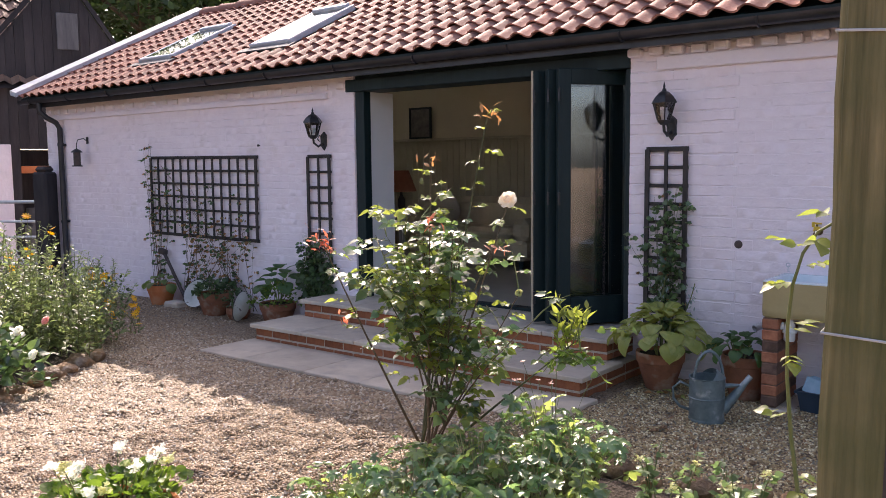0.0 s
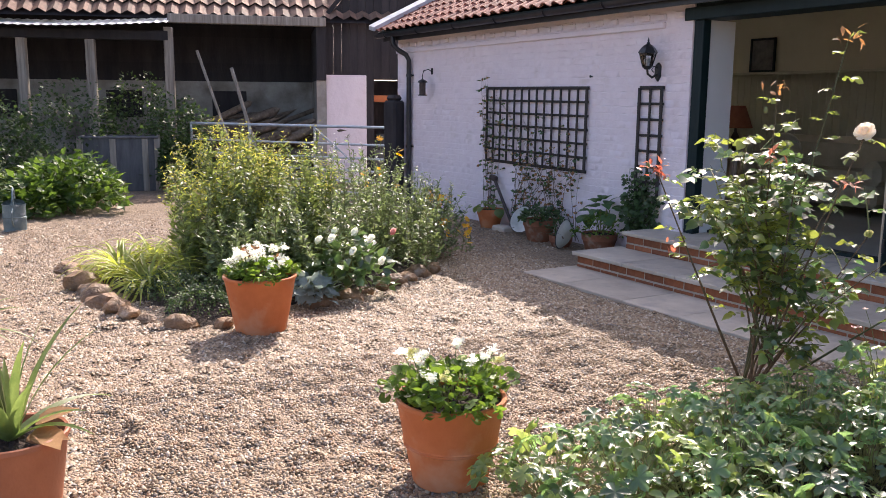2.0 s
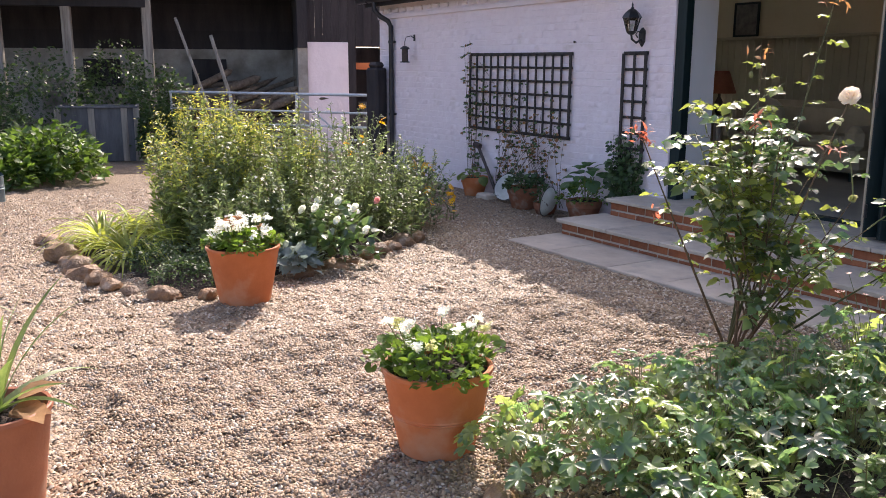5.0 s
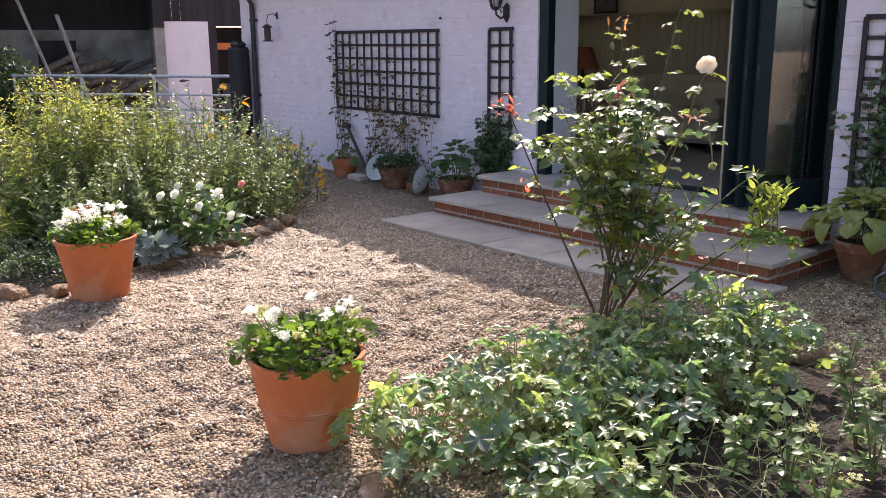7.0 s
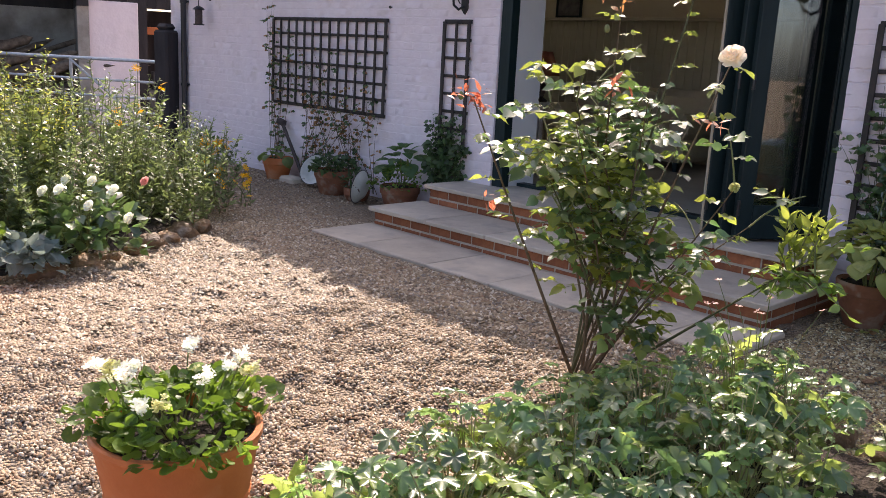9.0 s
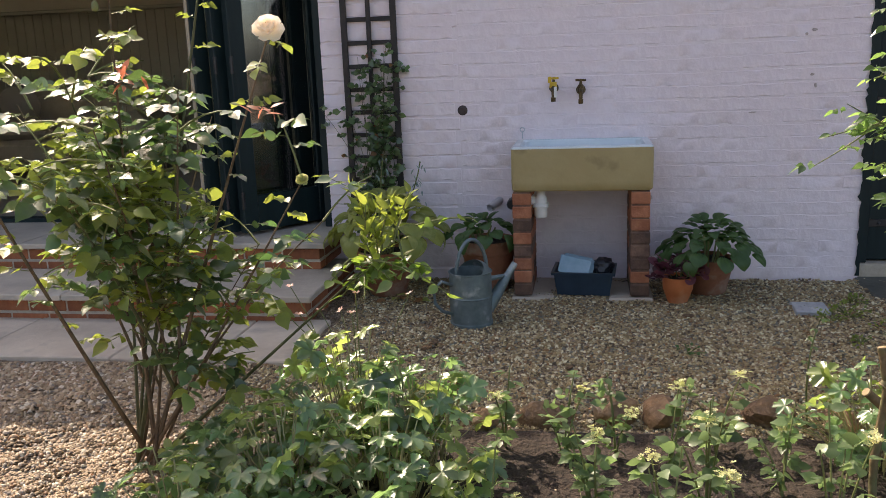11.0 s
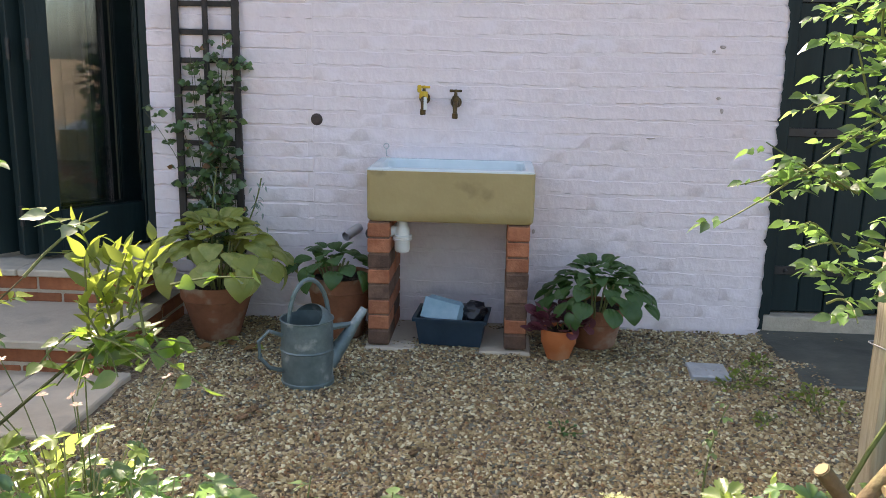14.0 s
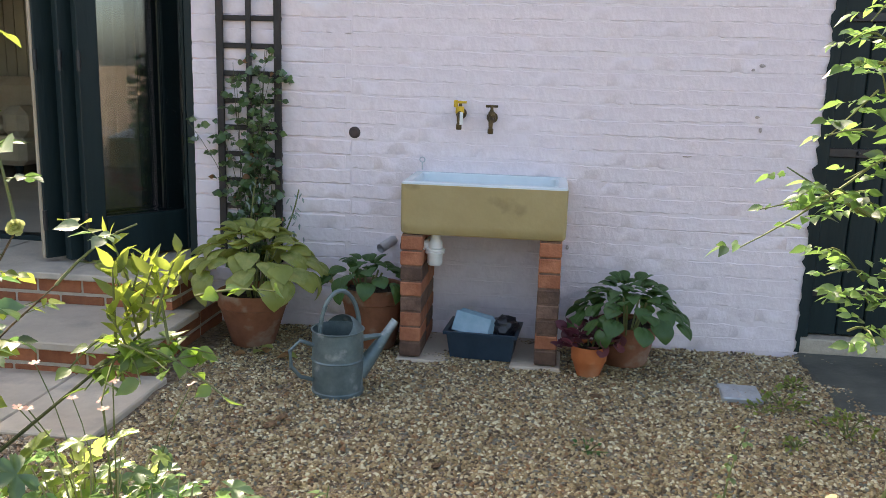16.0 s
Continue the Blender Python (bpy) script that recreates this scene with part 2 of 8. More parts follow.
# ---- builders ----
class Mesh:
    """Collects corners and faces for one mesh."""

    def __init__(self):
        self.v, self.f, self.smooth = [], [], False

    def add(self, verts, faces):
        k = len(self.v)
        self.v += [tuple(p) for p in verts]
        self.f += [tuple(i + k for i in f) for f in faces]
        return self

    def box(self, x0, y0, z0, x1, y1, z1, bevel=0.0, m=None):
        b = min(bevel, 0.45 * min(abs(x1 - x0), abs(y1 - y0), abs(z1 - z0)))
        if b <= 0:
            vs = [(x, y, z) for z in (z0, z1) for y in (y0, y1) for x in (x0, x1)]
            fs = [(0, 2, 3, 1), (4, 5, 7, 6), (0, 1, 5, 4), (2, 6, 7, 3), (0, 4, 6, 2), (1, 3, 7, 5)]
        else:
            bm = bmesh.new()
            bmesh.ops.create_cube(bm, size=1, matrix=Matrix.Translation(((x0 + x1) / 2, (y0 + y1) / 2, (z0 + z1) / 2)) @ Matrix.Diagonal((x1 - x0, y1 - y0, z1 - z0, 1)))
            bmesh.ops.bevel(bm, geom=bm.edges[:], offset=b, segments=1, affect="EDGES", profile=0.5)
            bm.verts.index_update()
            vs, fs = [v.co[:] for v in bm.verts], [[v.index for v in f.verts] for f in bm.faces]
            bm.free()
        if m is not None:
            vs = [(m @ Vector(p))[:] for p in vs]
        return self.add(vs, fs)

    def lathe(self, profile, seg=32, m=None, squash=1.0):
        """A turned shape about z: profile of (radius, height)."""
        vs, fs = [], []
        for r, z in profile:
            vs += [(r * math.cos(2 * math.pi * i / seg), squash * r * math.sin(2 * math.pi * i / seg), z) for i in range(seg)]
        for j in range(len(profile) - 1):
            for i in range(seg):
                a, b = j * seg + i, j * seg + (i + 1) % seg
                fs.append((a, b, b + seg, a + seg))
        if m is not None:
            vs = [(m @ Vector(p))[:] for p in vs]
        self.smooth = True
        return self.add(vs, fs)

    def tube(self, pts, radii, seg=8, cap=True):
        """A round bar along points, its radius a number or one for each point."""
        pts = [Vector(p) for p in pts]
        if not isinstance(radii, (list, tuple)):
            radii = [radii] * len(pts)
        vs, fs = [], []
        ref = Vector((0.31, 0.17, 0.93)).normalized()
        for i, p in enumerate(pts):
            d = (pts[min(i + 1, len(pts) - 1)] - pts[max(i - 1, 0)]).normalized()
            u = d.cross(ref)
            if u.length < 1e-3:
                u = d.cross(Vector((1, 0, 0)))
            u.normalize()
            w = d.cross(u)
            vs += [(p + (u * math.cos(2 * math.pi * k / seg) + w * math.sin(2 * math.pi * k / seg)) * radii[i])[:] for k in range(seg)]
        for j in range(len(pts) - 1):
            for i in range(seg):
                a, b = j * seg + i, j * seg + (i + 1) % seg
                fs.append((a, b, b + seg, a + seg))
        if cap:
            fs += [tuple(range(seg))[::-1], tuple((len(pts) - 1) * seg + i for i in range(seg))]
        self.smooth = True
        return self.add(vs, fs)

    def data(self, name, mat):
        me = bpy.data.meshes.new(name)
        me.from_pydata(self.v, [], self.f)
        me.materials.append(mat)
        if self.smooth:
            me.shade_smooth()
            me.set_sharp_from_angle(angle=radians(38))
        return me


def part(name, mesh, mat, parent=None, label=""):
    """One mesh object, under a thing or a part."""
    me = mesh.data(name, mat) if isinstance(mesh, Mesh) else mesh
    ob = new(name, me)
    if parent is not None:
        ob.parent = parent
    return tagged(ob, label)


def thing(name, m, label, category, group="", kind=""):
    ob = new(name)
    ob.empty_display_size = 0.1
    ob.matrix_world = m if isinstance(m, Matrix) else Matrix.Translation(m)
    return tagged(ob, label, category, group, kind)


def solid(name, mesh, mat, label, category="", kind="structure"):
    return tagged(part(name, mesh, mat), label, category, kind=kind)


rng = np.random.default_rng(7)
rnd = random.Random(11)

# ---- the house ----
WY = 6.6                      # the front wall's face
X_LEFT, X_OL, X_OR, X_DL, X_DR, X_RIGHT = -11.4, -5.38, -2.45, 0.67, 1.55, 5.0
WALL_TOP, SILL = 2.52, 0.33

wall = solid("wall_left", Mesh().box(X_LEFT, WY + 0.004, -0.1, X_OL, WY + 0.28, WALL_TOP), M_WALL, "white-painted brick wall of the converted barn", "wall")
wall_r = solid("wall_middle", Mesh().box(X_OR, WY + 0.004, -0.1, X_DL, WY + 0.28, WALL_TOP), M_WALL, "white-painted uneven brick wall behind the sink", "wall")
wall_e = solid("wall_right", Mesh().box(X_DR, WY + 0.004, -0.1, X_RIGHT, WY + 0.28, WALL_TOP), M_WALL, "white-painted brick wall beside the black door", "wall")
solid("wall_over_door", Mesh().box(X_DL, WY + 0.006, 2.06, X_DR, WY + 0.28, WALL_TOP), M_WALL, "white-painted brick over the black door", "wall")
solid("wall_over_opening", Mesh().box(X_OL, WY + 0.03, 2.45, X_OR, WY + 0.28, WALL_TOP), M_BLACK, "black-painted wall strip above the wide opening", "wall")
solid("wall_gable", Mesh().box(X_LEFT, WY + 0.28, -0.1, X_LEFT + 0.28, 11.9, WALL_TOP), M_WALL, "white-painted end wall of the house", "wall")
solid("wall_gable_right", Mesh().box(X_RIGHT - 0.28, WY + 0.28, -0.1, X_RIGHT, 11.9, WALL_TOP), M_WALL, "white-painted end wall of the house", "wall")
solid("wall_back", Mesh().box(X_LEFT, 11.9, -0.1, X_RIGHT, 12.1, WALL_TOP), M_CREAM, "cream plastered back wall", "wall")

# gable triangles under the roof
PITCH = 26.3
EAVE_Y, EAVE_Z = 6.28, 2.585
RIDGE_Y = 9.35
TANP = math.tan(radians(PITCH))
RIDGE_Z = EAVE_Z + (RIDGE_Y - EAVE_Y) * TANP
for nm, xg in (("gable_top_left", X_LEFT), ("gable_top_right", X_RIGHT - 0.28)):
    g = Mesh()
    a = [(WY, WALL_TOP - 0.002), (RIDGE_Y, RIDGE_Z - 0.12), (12.1, WALL_TOP - 0.002)]
    g.add([(xg, y, z) for y, z in a] + [(xg + 0.28, y, z) for y, z in a], [(0, 1, 2), (5, 4, 3), (0, 3, 4, 1), (1, 4, 5, 2), (0, 2, 5, 3)])
    solid(nm, g, M_WALL, "white-painted triangular gable wall under the roof", "wall")

# brick corbels under the eaves
trim = solid("trim_corbel", Mesh().box(X_LEFT, WY - 0.035, 2.285, X_OL - 0.35, WY + 0.02, 2.345, 0.008), M_WALL, "white-painted projecting brick band under the eaves", "trim")
solid("trim_corbel_middle", Mesh().box(X_OR + 0.22, WY - 0.035, 2.30, X_DR, WY + 0.02, 2.40, 0.008), M_WALL, "white-painted projecting brick band under the eaves", "trim")
dentil = Mesh().box(-0.055, -0.06, -0.03, 0.055, 0.03, 0.035, 0.012).data("dentil_brick", M_BRICKPAINT)
for k in range(int((X_OL - X_LEFT) / 0.23)):
    d = part("brick", dentil, None, trim)
    d.location = (X_LEFT + 0.1 + 0.23 * k, WY + 0.035, 2.395 + 0.004 * math.sin(k * 2.3))
for k in range(int((X_DR - X_OR) / 0.165)):
    d = part("brick", dentil, None, bpy.data.objects["trim_corbel_middle"])
    d.location = (X_OR + 0.05 + 0.165 * k, WY, 2.437 + 0.004 * math.sin(k * 1.7))
    d.rotation_euler = (0, 0.03 * math.sin(k * 3.1), 0)

# roof: sarking deck, pantiles, ridge, verge
deck = Mesh()
th = 0.06
SKY = [(-9.68, -8.92, 7.03, 8.05), (-7.34, -6.64, 6.96, 7.98)]


def slope_z(y):
    return EAVE_Z + (y - EAVE_Y) * TANP - 0.01


strips = [(X_LEFT - 0.1, SKY[0][0], EAVE_Y + 0.03, RIDGE_Y), (SKY[0][1], SKY[1][0], EAVE_Y + 0.03, RIDGE_Y), (SKY[1][1], X_RIGHT + 0.1, EAVE_Y + 0.03, RIDGE_Y)]
for a, b, c, d in SKY:
    strips += [(a, b, EAVE_Y + 0.03, c), (a, b, d, RIDGE_Y)]
boards = [(a, b, c, slope_z(c), d, slope_z(d)) for a, b, c, d in strips] + [(X_LEFT - 0.1, X_RIGHT + 0.1, 12.45, EAVE_Z, RIDGE_Y, RIDGE_Z - 0.02)]
for xa, xb, y0, z0, y1, z1 in boards:
    p = [(y0, z0), (y1, z1), (y1, z1 - th), (y0, z0 - th)]
    deck.add([(xa, y, z) for y, z in p] + [(xb, y, z) for y, z in p], [(0, 1, 2, 3), (7, 6, 5, 4), (0, 4, 5, 1), (1, 5, 6, 2), (2, 6, 7, 3), (3, 7, 4, 0)])
roof = solid("roof", deck, M_BLACK, "red clay pantile roof with two roof windows", "roof")
UP = Vector((0, math.cos(radians(PITCH)), math.sin(radians(PITCH))))
NORM = Vector((0, -math.sin(radians(PITCH)), math.cos(radians(PITCH))))


def pantile(seed):
    """One S-shaped clay tile, lying along the slope, 0.34 long and 0.235 wide."""
    r = random.Random(seed)
    cols, vs, fs = 10, [], []
    for j, (v, lift) in enumerate(((0.0, 0.030), (0.0, 0.016), (0.33, 0.004))):
        for i in range(cols + 1):
            u = i / cols
            h = 0.022 * math.sin(2 * math.pi * (u - 0.02)) + (0.012 if u > 0.9 else 0)
            p = Vector((0.222 * (u - 0.5), 0, 0)) + UP * (v + r.uniform(-0.002, 0.002)) + NORM * (h + lift + 0.018)
            vs.append(p[:])
    for j in range(2):
        for i in range(cols):
            a = j * (cols + 1) + i
            fs.append((a, a + 1, a + cols + 2, a + cols + 1) if j else (a + cols + 1, a + cols + 2, a + 1, a))
    me = Mesh().add(vs, fs)
    me.smooth = True
    return me.data("pantile", M_TILE)


tiles = [pantile(k) for k in range(6)]
far = Mesh()
rows_n, cols_n = 13, int((X_RIGHT - X_LEFT + 0.1) / 0.2)
picked = 0
for j in range(rows_n):
    base = Vector((0, EAVE_Y, EAVE_Z)) + UP * (0.27 * j)
    for i in range(cols_n):
        x = X_LEFT - 0.02 + 0.2 * i
        if any(a - 0.06 < x < b + 0.06 and c - 0.22 < base.y < d - 0.05 for a, b, c, d in SKY) or x > X_RIGHT:
            continue
        jit = Vector((rnd.uniform(-0.006, 0.006), 0, rnd.uniform(-0.004, 0.005)))
        near = -5.6 < x < -0.4 and j < 11
        if near and picked < 300:
            t = part("pantile", tiles[rnd.randrange(6)], None, roof)
            t.location = base + jit + Vector((x, 0, 0))
            t.rotation_euler = (rnd.uniform(-0.012, 0.012), 0, rnd.uniform(-0.015, 0.015))
            picked += 1
        else:
            me = tiles[rnd.randrange(6)]
            far.add([(v.co + base + jit + Vector((x, 0, 0)))[:] for v in me.vertices], [p.vertices[:] for p in me.polygons])
far.smooth = True
M_TILEISLAND = material("clay_pantile_joined", (0.22, 0.078, 0.052), (0.37, 0.15, 0.10), 9.0, 0.72, 0.3, 60.0, island=0.30, spots=((0.16, 0.11, 0.09), 6.0, 0.58, 0.75))
tagged(part("pantiles", far, M_TILEISLAND, roof), kind="stuff")
ridge = Mesh()
for k in range(37):
    x = X_LEFT + 0.45 * k
    ridge.lathe([(0.13, 0), (0.14, 0.05), (0.12, 0.44)], 16, Matrix.Translation((x, RIDGE_Y, RIDGE_Z - 0.02)) @ pose(0, 0, 0, 0, 90, 0))
part("ridge_tiles", ridge, M_TILE, roof)
verge = Mesh()
p = [(EAVE_Y - 0.06, EAVE_Z + 0.02), (RIDGE_Y, RIDGE_Z + 0.05), (RIDGE_Y, RIDGE_Z + 0.11), (EAVE_Y - 0.06, EAVE_Z + 0.08)]
verge.add([(X_LEFT - 0.22, y, z + 0.04) for y, z in p] + [(X_LEFT - 0.05, y, z) for y, z in p], [(0, 1, 2, 3), (7, 6, 5, 4), (0, 4, 5, 1), (1, 5, 6, 2), (2, 6, 7, 3), (3, 7, 4, 0)])
part("verge_flashing", verge, M_LEAD, roof, "pale grey lead flashing along the gable edge")
for a, b, c, d in SKY:
    base = Vector((0, c, EAVE_Z + (c - EAVE_Y) * TANP))
    ln = (d - c) / math.cos(radians(PITCH))
    rot = Matrix.Translation(base + Vector(((a + b) / 2, 0, 0))) @ pose(0, 0, 0, PITCH, 0, 0)
    w2 = (b - a) / 2
    fr = thing("roof_window", rot, "grey-framed roof window set flush in the pantiles", "window", "roof windows", "structure")
    f = Mesh().box(-w2, 0, 0.02, -w2 + 0.07, ln, 0.088, 0.01).box(w2 - 0.07, 0, 0.02, w2, ln, 0.088, 0.01).box(-w2 + 0.07, 0, 0.02, w2 - 0.07, 0.07, 0.088, 0.01).box(-w2 + 0.07, ln - 0.1, 0.02, w2 - 0.07, ln, 0.12, 0.01)
    part("frame", f, M_LEAD, fr)
    part("pane", Mesh().box(-w2 + 0.07, 0.07, 0.07, w2 - 0.07, ln - 0.1, 0.085), M_SKYLIGHT, fr).visible_shadow = False
    # added sheet: imitates sky reflected in the pane and cuts daylight to the room
    part("sky_sheen_sheet", Mesh().box(-w2 + 0.072, 0.072, 0.045, w2 - 0.072, ln - 0.102, 0.052), M_SKYSHEEN, fr, "added white sheet imitating sky reflected in the pane")
    part("apron", Mesh().box(-w2 - 0.09, -0.13, 0.035, w2 + 0.09, 0.0, 0.05, 0.004), M_GREYPAINT, fr, "dark lead apron flashing")

# fascia and half-round gutter with the downpipe
solid("trim_fascia", Mesh().box(X_LEFT - 0.05, EAVE_Y + 0.10, 2.455, X_RIGHT, EAVE_Y + 0.125, 2.575), M_BLACKPLASTIC, "black eaves fascia board", "trim")
solid("trim_soffit", Mesh().box(X_LEFT - 0.05, EAVE_Y + 0.125, 2.53, X_RIGHT, WY + 0.03, 2.545), M_BLACK, "black boarded soffit under the eaves", "trim")
gut = thing("gutter", (0, 0, 0), "black plastic half-round gutter with a downpipe", "gutter", kind="structure")
gm, seg = Mesh(), 10
for xx, s in ((X_LEFT - 0.12, 1), (X_RIGHT, 1)):
    for rr in (0.058, 0.053):
        gm.v += [(xx, EAVE_Y + 0.04 + rr * math.cos(math.pi * (1 + i / seg)), 2.562 + rr * math.sin(math.pi * (1 + i / seg))) for i in range(seg + 1)]
n1 = seg + 1
for i in range(seg):
    gm.f += [(i, i + 1, 2 * n1 + i + 1, 2 * n1 + i), (n1 + i + 1, n1 + i, 3 * n1 + i, 3 * n1 + i + 1), (i + 1, i, n1 + i, n1 + i + 1)]
gm.f += [(0, 2 * n1, 3 * n1, n1), (seg, n1 + seg, 3 * n1 + seg, 2 * n1 + seg)]
gm.smooth = True
part("gutter_channel", gm, M_BLACKPLASTIC, gut)
for k in range(17):
    x = X_LEFT + 0.2 + 0.98 * k
    part("bracket", Mesh().tube([(x, EAVE_Y + 0.04 + 0.062 * math.cos(math.pi * (1 + i / 8)), 2.562 + 0.062 * math.sin(math.pi * (1 + i / 8))) for i in range(9)], 0.009, 6), M_BLACKPLASTIC, gut)
dp = Mesh().tube([(-11.02, EAVE_Y + 0.04, 2.52), (-11.02, EAVE_Y + 0.04, 2.40), (-10.98, EAVE_Y + 0.12, 2.31), (-10.94, WY - 0.10, 2.25), (-10.93, WY - 0.055, 2.17), (-10.93, WY - 0.055, 0.02)], 0.036, 14)
part("downpipe", dp, M_BLACKPLASTIC, gut, "black round downpipe")
for z in (1.95, 0.9, 0.25):
    part("clip", Mesh().lathe([(0.038, -0.02), (0.046, -0.02), (0.046, 0.02), (0.038, 0.02)], 14, Matrix.Translation((-10.93, WY - 0.055, z))).box(-10.98, WY - 0.03, z - 0.012, -10.88, WY + 0.003, z + 0.012), M_BLACKPLASTIC, gut)

# opening: lintel, posts, threshold, folded doors
solid("trim_lintel", Mesh().box(X_OL - 0.09, WY - 0.025, 2.335, X_OR, WY + 0.30, 2.45, 0.006), M_BLACK, "black-stained timber lintel over the wide opening", "trim")
solid("trim_post_left", Mesh().box(X_OL, WY + 0.02, SILL, X_OL + 0.115, WY + 0.12, 2.335, 0.005), M_BLACK, "black-painted timber door post", "trim")
solid("trim_post_right", Mesh().box(X_OR - 0.05, WY + 0.02, SILL, X_OR, WY + 0.30, 2.335, 0.005), M_BLACK, "black-painted timber door post", "trim")
solid("trim_reveal", Mesh().box(X_OL, WY + 0.125, SILL, X_OL + 0.10, WY + 0.46, 2.335), M_REVEAL, "white-plastered reveal beside the opening", "trim")
solid("trim_threshold", Mesh().box(X_OL + 0.115, WY + 0.22, SILL, X_OR - 0.05, WY + 0.32, SILL + 0.03, 0.005), M_BLACK, "black door track on the threshold", "trim")


def door_leaf(p0, p1, bare_edge=False):
    """A glazed leaf whose foot runs from p0 to p1 in the plan."""
    p0, p1 = Vector((*p0, 0)), Vector((*p1, 0))
    ln, ang = (p1 - p0).length, math.degrees(math.atan2(p1.y - p0.y, p1.x - p0.x))
    d = thing("folding_door", pose(p0.x, p0.y, SILL + 0.02, 0, 0, ang), "open black-framed glazed folding door leaf", "door", "folding doors", "structure")
    h, t, s = 2.0, 0.056, 0.105
    stile = part("stile", Mesh().box(0, -t / 2, 0, s, t / 2, h, 0.005), M_BLACK, d)
    part("stile", Mesh().box(ln - s, -t / 2, 0, ln, t / 2, h, 0.005), M_BLACK, d)
    part("rail", Mesh().box(s, -t / 2 + 0.003, 0, ln - s, t / 2 - 0.003, 0.22, 0.005), M_BLACK, d)
    part("rail", Mesh().box(s, -t / 2 + 0.003, h - 0.12, ln - s, t / 2 - 0.003, h, 0.005), M_BLACK, d)
    g = part("pane", Mesh().box(s, -0.012, 0.22, ln - s, 0.012, h - 0.12), M_GLASS, d, "clear double-glazed pane")
    g.visible_shadow = False
    for z in (0.2, 1.0, 1.8):
        part("hinge", Mesh().lathe([(0.0, -0.05), (0.011, -0.05), (0.011, 0.05), (0.0, 0.05)], 10, Matrix.Translation((0.0, -t / 2 - 0.006, z))), M_BLACKMETAL, stile)
    if bare_edge:
        part("edge_strip", Mesh().box(-0.004, -0.016, 0.0, 0.001, 0.016, h), M_PALEPOST, stile, "bare pale wood edge")
    return d


door_leaf((-2.93, 6.33), (-2.535, 6.87))
door_leaf((-3.035, 6.34), (-2.66, 6.88))
door_leaf((-3.17, 6.35), (-2.80, 6.89), True)

# plank door at the end of the wall
pd = thing("door_plank", (X_DL, WY, 0), "closed black-painted ledged plank door with strap hinges", "door", kind="structure")
part("frame", Mesh().box(0.0, 0.06, 0.09, 0.06, 0.2, 2.06, 0.006), M_BLACK, pd)
part("frame", Mesh().box(0.82, 0.06, 0.09, 0.88, 0.2, 2.06, 0.006), M_BLACK, pd)
part("frame", Mesh().box(0.06, 0.06, 1.99, 0.82, 0.2, 2.06, 0.006), M_BLACK, pd)
for k, (a, b) in enumerate(((0.063, 0.20), (0.204, 0.33), (0.334, 0.47), (0.474, 0.60), (0.604, 0.72), (0.724, 0.817))):
    part("plank", Mesh().box(a, 0.10 + 0.002 * (k % 2), 0.10, b, 0.135, 1.985, 0.006), M_BLACK, pd)
for z in (0.32, 1.02, 1.66):
    part("strap_hinge", Mesh().box(0.03, 0.088, z - 0.022, 0.50, 0.10, z + 0.022, 0.003).lathe([(0, -0.04), (0.014, -0.04), (0.014, 0.04), (0, 0.04)], 10, Matrix.Translation((0.05, 0.083, z))), M_BLACKMETAL, pd)
for x, z in ((0.12, 1.66), (0.30, 1.66), (0.44, 1.66), (0.12, 0.32), (0.44, 0.32), (0.2, 1.02)):
    part("bolt", Mesh().lathe([(0.011, 0), (0.008, 0.008), (0, 0.01)], 8, pose(x, 0.088, z, 90, 0, 0)), M_BLACKMETAL, pd)
solid("doorstep", Mesh().box(X_DL - 0.02, WY - 0.75, -0.06, 1.75, WY + 0.03, 0.018, 0.01), M_DARKSTONE, "worn dark stone doorstep before the plank door", "step")
solid("sill_plank_door", Mesh().box(X_DL, WY + 0.03, -0.06, X_DR, WY + 0.25, 0.09, 0.006), M_MORTAR, "concrete door sill", "sill")

# ---- the room behind the opening ----
solid("floor", Mesh().box(X_LEFT + 0.28, WY + 0.27, SILL - 0.12, X_RIGHT - 0.28, 11.9, SILL - 0.004), M_FLOORIN, "pale stone floor of the sitting room", "floor")
for nm, xa in (("wall_room_left", -10.3), ("wall_room_right", -1.4)):
    side = [(WY + 0.28, SILL), (10.4, SILL), (10.4, slope_z(RIDGE_Y) - 0.55), (RIDGE_Y, slope_z(RIDGE_Y) - 0.09), (WY + 0.28, slope_z(WY + 0.28) - 0.09)]
    sm = Mesh().add([(xa, y, z) for y, z in side] + [(xa + 0.1, y, z) for y, z in side], [(0, 1, 2, 3, 4), (9, 8, 7, 6, 5)] + [(i, i + 5, (i + 1) % 5 + 5, (i + 1) % 5) for i in range(5)])
    solid(nm, sm, M_CREAM, "cream plastered room wall", "wall")
solid("wall_room_back", Mesh().box(-10.3, 10.4, SILL, -1.3, 10.5, slope_z(RIDGE_Y) - 0.56), M_CREAM, "cream plastered room wall above panelling", "wall")
ceil = Mesh()
for a, b, c, d in [(-10.2, SKY[0][0], 6.8, RIDGE_Y), (SKY[0][1], SKY[1][0], 6.8, RIDGE_Y), (SKY[1][1], -1.4, 6.8, RIDGE_Y), (SKY[0][0], SKY[0][1], 6.8, SKY[0][2]), (SKY[0][0], SKY[0][1], SKY[0][3], RIDGE_Y), (SKY[1][0], SKY[1][1], 6.8, SKY[1][2]), (SKY[1][0], SKY[1][1], SKY[1][3], RIDGE_Y)]:
    ceil.add([(a, c, slope_z(c) - 0.1), (b, c, slope_z(c) - 0.1), (b, d, slope_z(d) - 0.1), (a, d, slope_z(d) - 0.1)], [(0, 1, 2, 3)])
